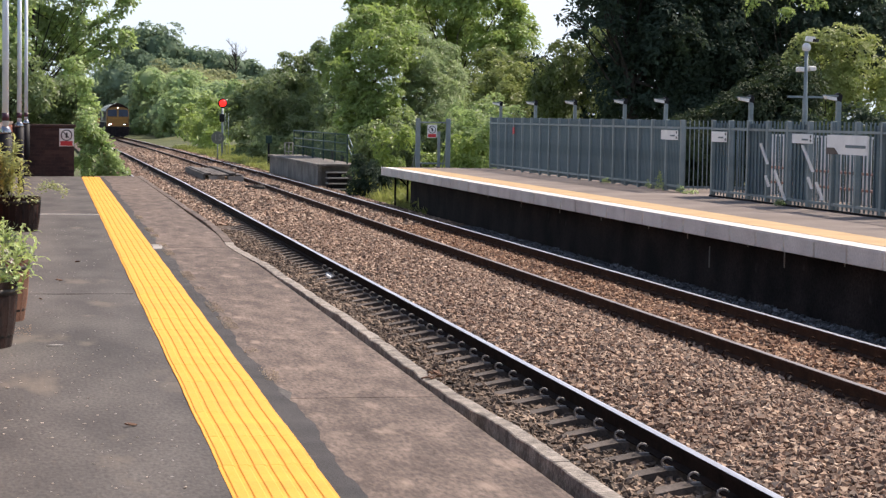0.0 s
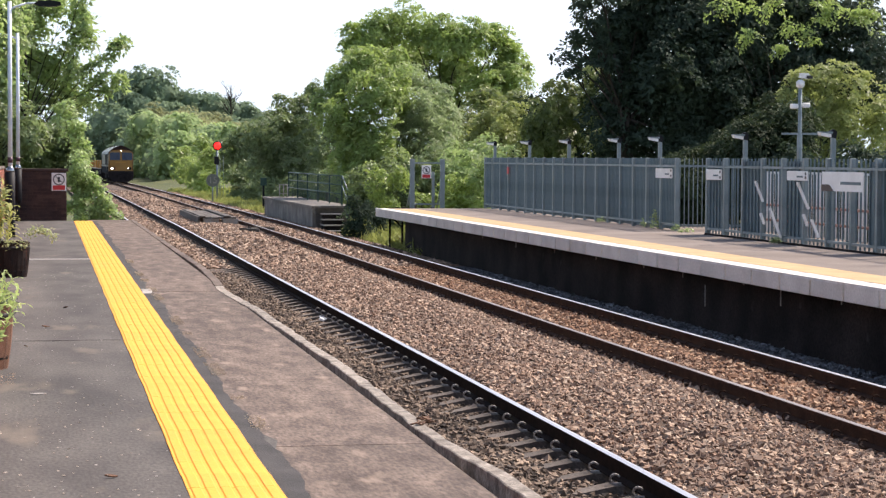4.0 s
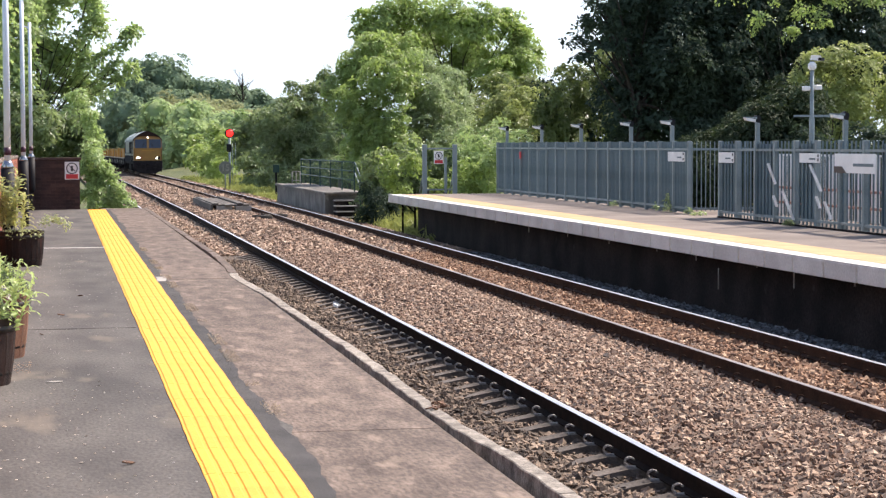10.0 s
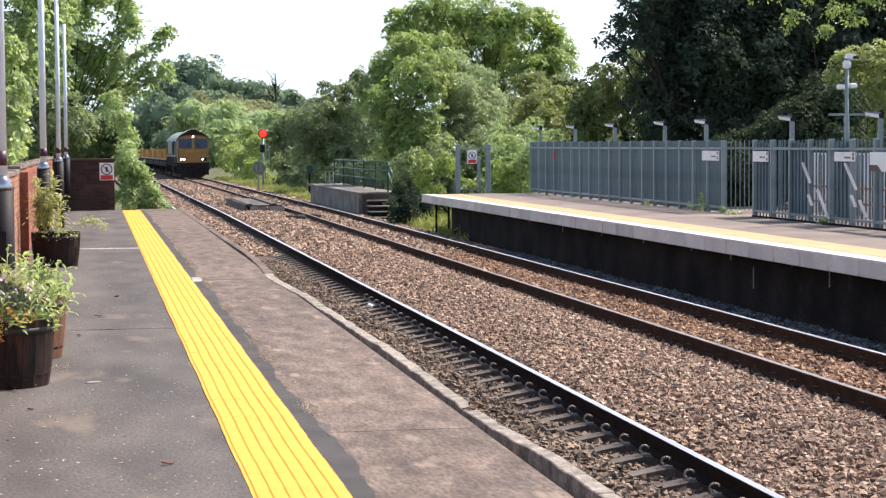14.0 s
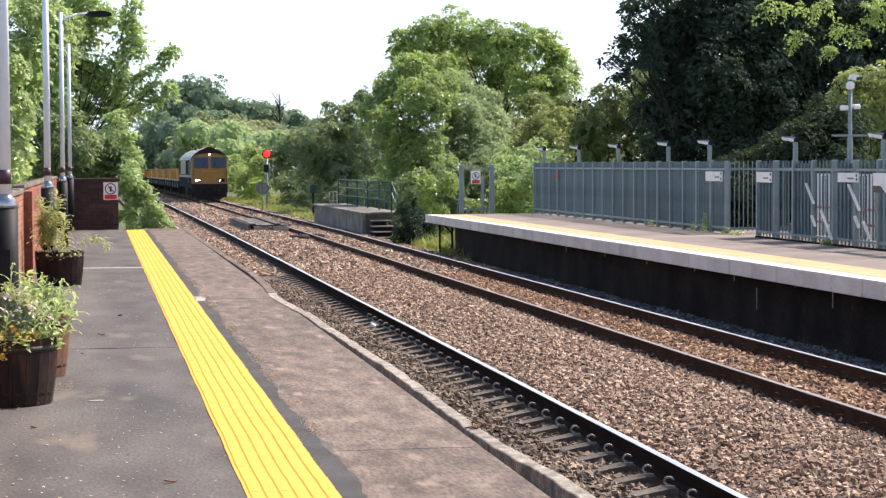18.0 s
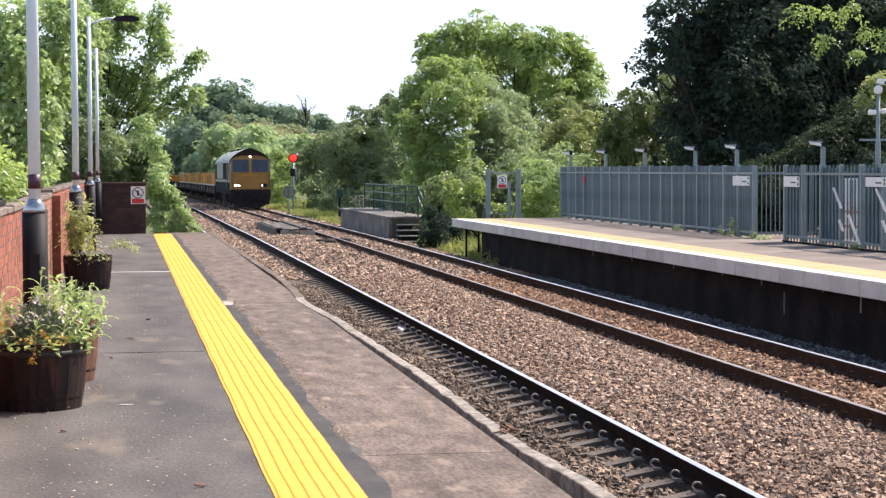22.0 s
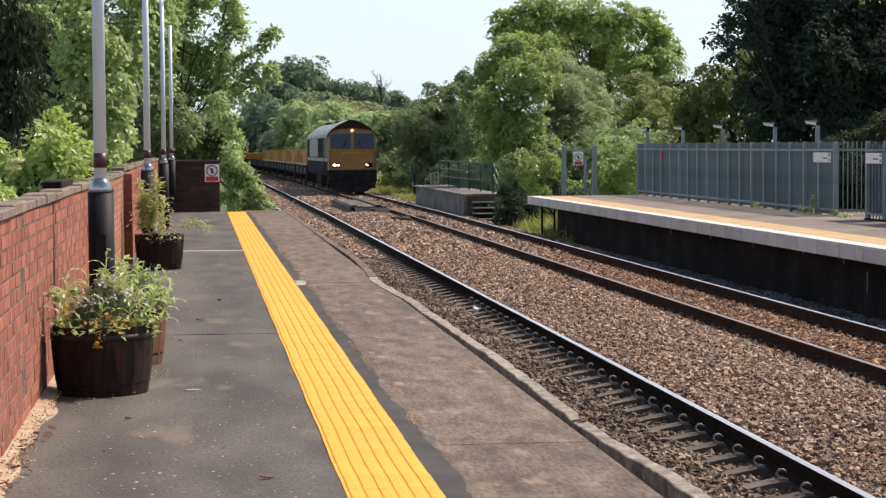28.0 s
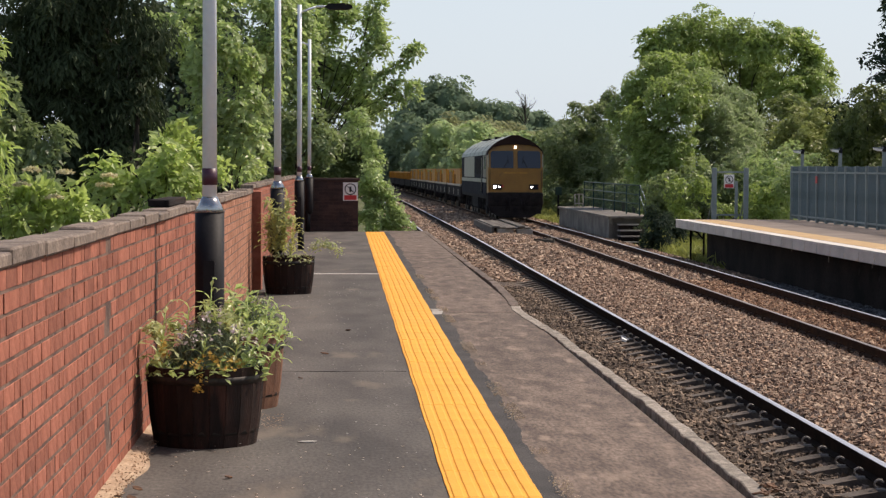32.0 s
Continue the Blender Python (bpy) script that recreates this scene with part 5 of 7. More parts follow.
# hedge shade is likewise in the leaf colour
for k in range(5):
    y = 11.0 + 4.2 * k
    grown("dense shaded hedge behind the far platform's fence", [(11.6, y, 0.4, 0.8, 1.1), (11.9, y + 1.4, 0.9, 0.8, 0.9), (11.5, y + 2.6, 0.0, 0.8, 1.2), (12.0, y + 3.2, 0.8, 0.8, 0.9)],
          0.1, LEAF_DARK_SHADED, 250 + k, 0.05, HEDGE, "hedge", "hedge", cover=1.2)

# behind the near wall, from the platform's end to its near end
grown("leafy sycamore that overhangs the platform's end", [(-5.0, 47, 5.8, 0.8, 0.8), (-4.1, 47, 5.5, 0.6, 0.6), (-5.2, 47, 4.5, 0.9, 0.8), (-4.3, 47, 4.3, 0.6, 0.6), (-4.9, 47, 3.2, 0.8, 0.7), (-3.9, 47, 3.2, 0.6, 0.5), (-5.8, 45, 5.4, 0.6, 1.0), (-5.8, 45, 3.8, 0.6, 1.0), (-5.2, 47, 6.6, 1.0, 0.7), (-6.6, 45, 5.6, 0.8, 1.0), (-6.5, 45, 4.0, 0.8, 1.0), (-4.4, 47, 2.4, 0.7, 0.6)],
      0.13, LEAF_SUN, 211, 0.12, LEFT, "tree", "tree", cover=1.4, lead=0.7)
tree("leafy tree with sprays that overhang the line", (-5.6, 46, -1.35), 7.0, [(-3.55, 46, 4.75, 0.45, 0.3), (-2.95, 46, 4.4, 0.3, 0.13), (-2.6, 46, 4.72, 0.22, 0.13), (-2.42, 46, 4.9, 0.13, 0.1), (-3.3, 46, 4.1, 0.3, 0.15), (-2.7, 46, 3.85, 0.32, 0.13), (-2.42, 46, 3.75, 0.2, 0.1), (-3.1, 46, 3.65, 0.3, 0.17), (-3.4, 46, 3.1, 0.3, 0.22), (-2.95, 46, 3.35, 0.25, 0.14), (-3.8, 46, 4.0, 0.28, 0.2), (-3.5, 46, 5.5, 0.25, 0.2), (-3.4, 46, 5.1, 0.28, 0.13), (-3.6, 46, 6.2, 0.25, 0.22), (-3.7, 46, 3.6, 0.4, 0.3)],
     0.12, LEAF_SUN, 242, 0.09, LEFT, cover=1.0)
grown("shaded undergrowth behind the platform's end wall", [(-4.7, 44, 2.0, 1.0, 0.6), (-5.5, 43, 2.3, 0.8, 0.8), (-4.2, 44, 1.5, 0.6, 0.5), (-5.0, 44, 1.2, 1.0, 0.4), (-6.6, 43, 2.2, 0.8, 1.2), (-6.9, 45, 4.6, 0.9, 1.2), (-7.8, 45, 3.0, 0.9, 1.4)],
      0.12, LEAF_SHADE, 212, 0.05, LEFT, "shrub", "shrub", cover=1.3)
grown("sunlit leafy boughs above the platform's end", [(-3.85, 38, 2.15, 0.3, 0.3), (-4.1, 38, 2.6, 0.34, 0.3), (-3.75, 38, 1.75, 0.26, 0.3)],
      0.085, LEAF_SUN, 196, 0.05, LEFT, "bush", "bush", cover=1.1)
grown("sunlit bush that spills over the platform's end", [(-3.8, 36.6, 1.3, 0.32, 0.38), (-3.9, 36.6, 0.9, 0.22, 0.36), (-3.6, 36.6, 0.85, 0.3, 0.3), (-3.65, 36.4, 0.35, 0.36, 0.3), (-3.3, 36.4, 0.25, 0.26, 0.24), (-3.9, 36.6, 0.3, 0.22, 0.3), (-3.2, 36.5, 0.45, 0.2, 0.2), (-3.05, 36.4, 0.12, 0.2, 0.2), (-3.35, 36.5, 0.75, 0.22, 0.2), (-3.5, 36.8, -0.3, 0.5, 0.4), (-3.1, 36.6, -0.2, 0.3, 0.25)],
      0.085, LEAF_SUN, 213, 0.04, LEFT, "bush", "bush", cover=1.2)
grown("tall leafy tree behind the brick wall", [(-6.0, 27, 3.5, 0.45, 0.6), (-6.05, 27, 2.5, 0.4, 0.5), (-6.1, 27, 1.75, 0.35, 0.35), (-5.9, 27, 4.5, 0.5, 0.5), (-6.9, 27, 3.0, 0.5, 0.6), (-6.9, 27, 4.4, 0.6, 0.7), (-6.8, 27, 1.9, 0.5, 0.5)],
      0.11, LEAF_SUN, 214, 0.09, LEFT, "tree", "tree", cover=1.2, lead=0.8)
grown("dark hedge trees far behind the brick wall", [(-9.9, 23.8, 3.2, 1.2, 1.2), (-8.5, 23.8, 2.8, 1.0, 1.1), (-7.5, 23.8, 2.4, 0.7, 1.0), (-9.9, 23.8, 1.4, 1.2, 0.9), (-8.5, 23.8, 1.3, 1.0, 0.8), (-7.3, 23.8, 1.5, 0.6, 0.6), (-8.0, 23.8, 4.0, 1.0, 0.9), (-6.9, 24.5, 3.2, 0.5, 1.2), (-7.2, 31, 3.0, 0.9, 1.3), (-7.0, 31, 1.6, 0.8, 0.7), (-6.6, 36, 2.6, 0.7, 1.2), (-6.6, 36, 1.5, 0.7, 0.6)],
      0.12, LEAF_DARK_SHADED, 224, 0.2, LEFT, "tree", "tree", cover=1.2)
grown("sunlit broad-leaved tree behind the brick wall", [(-6.51, 16, 2.78, 0.46, 0.4), (-6.1, 16, 2.37, 0.4, 0.38), (-6.6, 16, 2.05, 0.46, 0.4), (-5.95, 16, 2.93, 0.3, 0.36), (-5.95, 16, 1.96, 0.3, 0.36), (-6.3, 16, 3.2, 0.48, 0.34), (-6.0, 16, 1.56, 0.3, 0.28), (-6.5, 16, 1.49, 0.4, 0.32), (-7.0, 16.4, 3.3, 0.4, 0.4), (-6.3, 16.2, 3.8, 0.45, 0.36)],
      0.075, LEAF_SUN, 216, 0.07, LEFT, "tree", "tree", cover=0.72, slim=0.7)
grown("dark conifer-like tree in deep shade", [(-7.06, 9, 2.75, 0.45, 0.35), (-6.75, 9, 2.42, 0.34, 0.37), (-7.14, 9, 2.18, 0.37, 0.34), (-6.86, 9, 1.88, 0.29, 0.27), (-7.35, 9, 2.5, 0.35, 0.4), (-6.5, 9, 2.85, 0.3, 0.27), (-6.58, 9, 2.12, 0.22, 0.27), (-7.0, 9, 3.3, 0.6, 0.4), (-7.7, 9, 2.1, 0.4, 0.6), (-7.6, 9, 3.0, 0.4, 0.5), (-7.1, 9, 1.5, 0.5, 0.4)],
      0.07, LEAF_CONIFER_SHADED, 217, 0.15, LEFT, "tree", "tree", cover=1.5, hang=1.2, slim=0.3, per=34)
grown("green bush behind the brick wall", [(-6.02, 9.8, 1.5, 0.22, 0.22), (-6.32, 9.8, 1.5, 0.24, 0.3), (-6.2, 9.8, 1.85, 0.2, 0.2), (-6.0, 12.5, 1.45, 0.22, 0.2), (-5.95, 21, 1.5, 0.25, 0.25), (-6.2, 19, 1.6, 0.3, 0.3)],
      0.075, LEAF_ELDER, 225, 0.04, LEFT, "bush", "bush", cover=0.85)
grown("light green bush growing over the brick wall", [(-5.99, 4.5, 1.43, 0.22, 0.19), (-6.19, 4.5, 1.36, 0.2, 0.15), (-5.82, 4.5, 1.5, 0.17, 0.2), (-5.72, 4.5, 1.36, 0.12, 0.13), (-5.92, 4.5, 1.66, 0.14, 0.15), (-6.33, 4.5, 1.51, 0.15, 0.15), (-6.4, 4.5, 1.25, 0.2, 0.2)],
      0.065, LEAF_ELDER, 218, 0.02, LEFT, "bush", "bush", cover=0.85)
grown("mid green bush in front of the dark tree", [(-7.29, 5.5, 1.72, 0.22, 0.22), (-7.34, 5.5, 2.16, 0.1, 0.17), (-7.12, 5.5, 1.48, 0.24, 0.2), (-6.93, 5.5, 1.77, 0.12, 0.12)],
      0.06, LEAF_SHADE, 226, 0.03, LEFT, "bush", "bush", cover=0.9)
grown("light green elder bush with cream flowers", [(-6.04, -2, 1.27, 0.19, 0.12), (-6.16, -2, 1.34, 0.12, 0.11), (-5.88, -2, 1.26, 0.12, 0.09), (-5.8, -2, 1.34, 0.08, 0.07), (-6.13, -2, 1.16, 0.16, 0.08), (-5.97, -2, 1.39, 0.12, 0.06), (-5.78, -1.4, 1.22, 0.08, 0.06)],
      0.05, LEAF_ELDER, 219, 0.015, LEFT, "bush", "bush", cover=0.85)
grown("long-leaved stems at the wall's near end", [(-6.09, -3, 1.66, 0.05, 0.1), (-6.05, -3, 1.85, 0.05, 0.08), (-6.1, -3, 1.5, 0.06, 0.08), (-6.0, -3, 1.58, 0.04, 0.04), (-6.08, -3, 2.05, 0.05, 0.08)],
      0.05, LEAF_ELDER, 220, 0.008, LEFT, "bush", "bush", cover=0.5, slim=0.28, hang=0.9, per=14)
# cream flower heads on the elder
FLOWERS = ((-5.94, -2.4, 1.49), (-5.78, -2.4, 1.48), (-5.66, -1.6, 1.46), (-5.69, -1.6, 1.41), (-5.83, -2.4, 1.36), (-5.99, -2.4, 1.42))
elder = thing("elder_flowers", "flat cream flower heads of an elder bush", "flowers")
for k, (x, y, z) in enumerate(FLOWERS):
    part("flower_head", leaf_mesh("flower_head", dome(0, 0, 0, 0.042, 0.016, 60, 300 + k) + np.array([x, y, z]), 0.004, 3, 0.014, CREAM, 310 + k, 0, 0.8), None, elder)
# rough grass and weeds along the line
g = np.random.default_rng(44)
n = 11000
gx, gy = 5.7 + 6.0 * g.uniform(0, 1, n) ** 1.6, 41 + 120 * g.uniform(0, 1, n) ** 1.4
open_air = ~((gy > 56.5) & (gy < 62.0) & (gx < 7.2))          # none on the walkway's steps
gx, gy = gx[open_air], gy[open_air]
gz = ground_height(gx, gy) + 0.12
STRAW = leafy("dry_grass", (0.22, 0.26, 0.06), (0.42, 0.43, 0.16), (0.42, 0.46, 0.14), 0.42)
m = leaf_mesh("grass_tufts", np.stack([gx, gy, gz], 1), 0.12, 6, 0.42, STRAW, 45, -1.6, 0.08)
tagged(new("grass_tufts", m), "tall pale grass and weeds beside the line", "grass", kind="stuff")


# ---- the near brick wall ----
wall = thing("wall_near", "weathered red brick wall with a stone coping along the platform", "wall", kind="structure",
             bm=boxed(WALL_X - 0.135, WALL_X - 0.0028, -16, 34.9, -0.2, 1.176), material=MORTAR)
for k in range(68):
    y = -15.9 + 0.75 * k
    if y > 34.5:
        break
    up = 0.0 if y < 12.4 else 0.05
    part("wall_coping", boxed(WALL_X - 0.145, WALL_X + 0.018 + 0.006 * math.sin(k * 1.3), y + 0.001, min(y + 0.749, 34.9), 1.178 + up, 1.236 + up + 0.008 * math.sin(k * 2.3), 0.008), WALLCAP, wall)
part("wall_pier", boxed(WALL_X - 0.12, WALL_X + 0.11, 12.55, 12.95, -0.1, 1.2, 0.005), BRICKS, wall)
part("raised_course", boxed(WALL_X - 0.13, WALL_X - 0.004, 12.4, 34.9, 1.176, 1.226), BRICKS, wall)
part("loose_cap", boxed(WALL_X - 0.17, WALL_X - 0.03, 1.2, 2.6, 1.243, 1.29, 0.006), SOOT_SHADE, wall, "dark weathered slab lying on the coping")


def brick_mesh(length):
    bm = bmesh.new()
    box(bm, -0.1, 0.0, -length / 2, length / 2, -0.0325, 0.0325)
    bmesh.ops.bevel(bm, geom=[e for e in bm.edges if all(v.co.x > -0.01 for v in e.verts)], offset=0.002, segments=1, affect="EDGES")
    return mesh_object("brick", bm, BRICK)


stretcher, header = brick_mesh(0.215), brick_mesh(0.1025)
far_v, far_f, sunlit_v, sunlit_f = [], [], [], []
base_v = np.array([(x, y, z) for x in (-0.06, 0.0) for y in (-1, 1) for z in (-1, 1)], float)
base_f = np.array([(4, 6, 7, 5), (0, 4, 5, 1), (2, 3, 7, 6), (1, 5, 7, 3), (0, 2, 6, 4)])
g = np.random.default_rng(8)
count = 0
for c in range(15):
    y = -15.9 + (0.056 if c % 2 else 0.0)
    z = 0.04 + c * 0.0785
    k = 0
    while y < 34.6:
        ln = 0.1025 if (k + c) % 3 == 2 or (c % 4 == 0 and k % 2) else 0.215
        mid = y + ln / 2
        out = g.normal() * 0.001
        if abs(mid + 0.05) > 0.06 and abs(mid + 2.55) > 0.06:
            if -6.4 < mid < -2.2 and count < 300:
                b = part("brick", stretcher if ln > 0.2 else header, None, wall)
                b.location = (WALL_X + out, mid, z)
                count += 1
            else:
                # the wall's sunlit stretch gets the paler bricks
                vs, fs = (sunlit_v, sunlit_f) if 6.5 < mid < 12.5 else (far_v, far_f)
                vs.append(base_v * np.array([1, ln / 2, 0.0325]) + np.array([WALL_X + out, mid, z]))
                fs.append(base_f + 8 * len(fs))
        y += ln + 0.01
        k += 1
tagged(part("brickwork", raw_mesh("brickwork", np.concatenate(far_v), np.concatenate(far_f), BRICKS), None, wall), kind="stuff")
tagged(part("brickwork", raw_mesh("brickwork", np.concatenate(sunlit_v), np.concatenate(sunlit_f), SUNBRICK), None, wall, "brickwork in a paler orange that draws its sunlit stretch"), kind="stuff")
# sandy debris along the wall's foot
v, f = stones(-0.12, 0.07, -9.0, -1.0, 2200, 0.006, 77)
v[:, 2] = v[:, 2] - (RAIL - 0.16) + 0.08
v[:, 0] += WALL_X + 0.05
SAND = surf("sandy_grit", (0.36, 0.245, 0.16), (0.5, 0.37, 0.26), 0.95, scale=6, fine=60, bump=0.3, vary="island", vary_amount=0.3)
tagged(new("sandy_grit", raw_mesh("sandy_grit", v, f, SAND)), "pale sandy grit gathered at the wall's foot", "grit", kind="stuff")
v, f = stones(-5.3, -3.98, -9.0, 14.0, 16, 0.008, 78)
v[:, 2] = v[:, 2] - (RAIL - 0.16) * 1.0
v[:, 2] = np.abs(v[:, 2]) * 0.4 + 0.002
tagged(new("scattered_grit", raw_mesh("scattered_grit", v, f, CONCRETE)), "small pale stones and crumbs scattered on the asphalt", "grit", kind="stuff")

# end wall across the platform
endw = thing("wall_end", "dark brown brick wall across the platform's end", "wall", kind="structure",
             bm=boxed(-5.6, -4.12, 34.7, 35.0, -0.2, 1.16), material=DARKBRICK)
part("wall_coping", boxed(-5.62, -4.08, 34.66, 35.04, 1.16, 1.23, 0.01), DARKBRICK, endw)
bm = bmesh.new()
for c in range(15):
    for k in range(7):
        y0 = -5.58 + k * 0.225 + (0.11 if c % 2 else 0)
        if y0 + 0.21 < -4.1:
            box(bm, y0, y0 + 0.212, 34.692, 34.72, 0.01 + c * 0.076, 0.074 + c * 0.076)
tagged(part("brickwork", bm, DARKBRICK, endw), kind="stuff")


def warning_sign(at, w, h):
    """A white board with a dark ring and bar above a red panel."""
    s = thing("warning_sign", "white warning board with dark ring and red panel", "sign", "warning signs", at=at)
    part("board", boxed(-w / 2, w / 2, -0.006, 0.006, -h / 2, h / 2, 0.003), WHITE, s)
    bm = bmesh.new()
    n = 20
    r0, r1, c = w * 0.33, w * 0.4, h * 0.13
    ring = [[bm.verts.new((r * math.cos(2 * math.pi * k / n), -0.009, c + r * math.sin(2 * math.pi * k / n))) for k in range(n)] for r in (r0, r1)]
    for k in range(n):
        bm.faces.new((ring[0][k], ring[0][(k + 1) % n], ring[1][(k + 1) % n], ring[1][k]))
    part("ring", bm, SIGNDARK, s)
    bar = part("cross_bar", boxed(-w * 0.3, w * 0.3, -0.011, -0.007, -w * 0.03, w * 0.03), SIGNDARK, s)
    bar.matrix_parent_inverse = Matrix()
    bar.matrix_basis = pose(0, 0, c, 0, 45, 0)
    part("symbol", boxed(-w * 0.07, w * 0.07, -0.0105, -0.007, c - w * 0.2, c + w * 0.18), SIGNDARK, s)
    part("red_panel", boxed(-w * 0.42, w * 0.42, -0.01, -0.005, -h * 0.46, -h * 0.2), SIGNRED, s)
    return s


warning_sign(pose(-4.3, 34.678, 0.92), 0.34, 0.42)

# ---- lamp posts ----
COLLAR = surf("dull_steel_collar", (0.3, 0.31, 0.33), (0.42, 0.43, 0.45), 0.16, 0.9, scale=8, fine=40, bump=0.03, contrast=0.15)


def lamp_post(at):
    p = thing("lamp_post", "pale grey lamp post with a black base and maroon band", "lamp post", "lamp posts on the near platform", at=at)
    part("base", lathe([(0.05, 0.4), (0.088, 0.5), (0.088, 1.235)], 20), BLACKPAINT, p, "black painted base tube")
    part("foot_tube", tubed((0.03, 0, 0), (0.03, 0, 0.5), 0.056, n=16), BLACKPAINT, p)
    part("access_door", boxed(-0.035, 0.035, -0.0895, -0.06, 0.6, 0.95, 0.002), BLACKPAINT, p)
    part("collar", lathe([(0.088, 1.235), (0.092, 1.24), (0.06, 1.3), (0.046, 1.33)], 20), COLLAR, p)
    part("pole", lathe([(0.044, 1.33), (0.038, 4.4)], 16), POLE, p)
    part("band", lathe([(0.0455, 1.4), (0.0455, 1.5)], 16), PURPLE, p, "maroon band")
    part("arm", tube(tube(bmesh.new(), (0, 0, 4.26), (0.3, 0, 4.37), 0.02, n=8), (0.3, 0, 4.37), (0.5, 0, 4.38), 0.02, n=8), POLE, p)
    part("lamp_head", prism([(0.45, 4.36), (0.52, 4.42), (0.8, 4.43), (0.93, 4.4), (0.95, 4.35), (0.85, 4.32), (0.55, 4.32)], -0.1, 0.1), BLACKPAINT, p, "dark flat lantern")
    return p


post = lamp_post(pose(-5.25, 0.05, 0))
for y in (12.5, 24.5):
    copy_thing(post, pose(-5.25, y, 0))
copy_thing(post, pose(-5.24, 34.42, 0, 0, 0, 180))

# ---- barrel planters ----
FERN = leafy("fern_leaves", (0.3, 0.34, 0.15), (0.58, 0.61, 0.34), (0.56, 0.62, 0.28), 0.4)
LAVENDER = leafy("grey_lavender", (0.07, 0.1, 0.065), (0.19, 0.235, 0.16), (0.18, 0.23, 0.14), 0.3)
BLOSSOM = leafy("pale_lilac_blossom", (0.46, 0.4, 0.43), (0.68, 0.6, 0.62), (0.5, 0.44, 0.46), 0.3)
GOLDLEAF = leafy("golden_small_leaves", (0.4, 0.24, 0.05), (0.62, 0.42, 0.1), (0.6, 0.42, 0.12), 0.4)
BROAD = leafy("broad_fresh_leaves", (0.17, 0.25, 0.09), (0.42, 0.52, 0.23), (0.55, 0.68, 0.25), 0.45)
GOLDGREEN = leafy("yellow_green_fronds", (0.36, 0.36, 0.1), (0.66, 0.64, 0.26), (0.66, 0.68, 0.24), 0.45)
IRON = surf("dark_iron_hoop", (0.02, 0.018, 0.017), (0.04, 0.034, 0.03), 0.6, 0.5, scale=8, fine=40, bump=0.1)


def planter(at, r, h, wood, label):
    """A half barrel of staves with two hoops, filled with soil."""
    p = thing("barrel_planter", label, "planter", "barrel planters on the near platform", at=at)
    n = 22
    for k in range(n):
        a0, a1 = 2 * math.pi * (k + 0.012) / n, 2 * math.pi * (k + 0.988) / n
        bm = bmesh.new()
        rows = []
        for z, q in ((0.0, 0.87), (h * 0.35, 0.945), (h * 0.7, 0.985), (h, 1.0)):
            rows.append([bm.verts.new((r * q * s * math.cos(a), r * q * s * math.sin(a), z)) for a, s in ((a0, 1.0), (a1, 1.0), (a1, 0.92), (a0, 0.92))])
        for a, b in zip(rows, rows[1:]):
            for i in range(4):
                bm.faces.new((a[i], a[(i + 1) % 4], b[(i + 1) % 4], b[i]))
        bm.faces.new(rows[0][::-1]), bm.faces.new(rows[-1])
        part("stave", bm, wood, p)
    for z, q in ((h * 0.16, 0.9), (h * 0.8, 0.992)):
        part("hoop", lathe([(r * q * 0.98, z), (r * (q + 0.006), z), (r * (q + 0.01), z + 0.04), (r * q * 0.98, z + 0.04)], 28), IRON, p)
    part("soil", lathe([(r * 0.9, h - 0.12), (r * 0.9, h - 0.05), (0.01, h - 0.02)], 20), SOIL, p)
    return p


def spray(name, label, category, at, kinds, group="plants in the planters"):
    """A plant: leaf clusters of several kinds, each a part. kinds: part name, centres, spread, per, size, material, slim, label."""
    t = thing(name, label, category, group, at=at)
    for k, (nm, cs, spread, per, size, mt, slim, lb) in enumerate(kinds):
        tagged(part(nm, leaf_mesh(nm, cs, spread, per, size, mt, 90 + k + len(cs), -1.1 if nm == "lavender" else 0.0, slim), None, t, lb), kind="stuff")
    return t


def lily(name, base, tip, n, length, seed, material, arch=0.0):
    """An upright stem with long leaves in turn along it, each arching out and over."""
    g = np.random.default_rng(seed)
    b, e = np.array(base, float), np.array(tip, float)
    c, a, up, size = [], [], [], []
    for k in range(n):
        t = 0.12 + 0.88 * k / (n - 1)
        q = b + (e - b) * t + np.array([0, 0, arch]) * 4 * t * (1 - t)
        th = k * 2.4 + g.normal() * 0.3
        reach = length * (1.0 - 0.45 * t) * g.uniform(0.8, 1.2)
        for j, (rise, share) in enumerate(((0.75, 0.45), (-0.15, 0.4), (-0.9, 0.3))):
            d = np.array([math.cos(th), math.sin(th), rise + 0.35 * t])
            d /= np.linalg.norm(d)
            ln = reach * share
            c.append(q + d * ln * 0.5), a.append(d), up.append((-d[0] * d[2], -d[1] * d[2], 1 - d[2] * d[2] + 0.05)), size.append(ln * 1.15)
            q = q + d * ln
    return blades(name, np.array(c), np.array(a), np.array(up) + g.normal(size=(len(c), 3)) * 0.15, np.array(size)[:, None], 0.42, material)


def frond(base, tip, n, seed):
    g = np.random.default_rng(seed)
    t = np.linspace(0.15, 1, n)[:, None]
    b, e = np.array(base), np.array(tip)
    return b + (e - b) * t + np.array([0, 0, 0.12]) * (4 * t * (1 - t)) + g.normal(size=(n, 3)) * 0.006


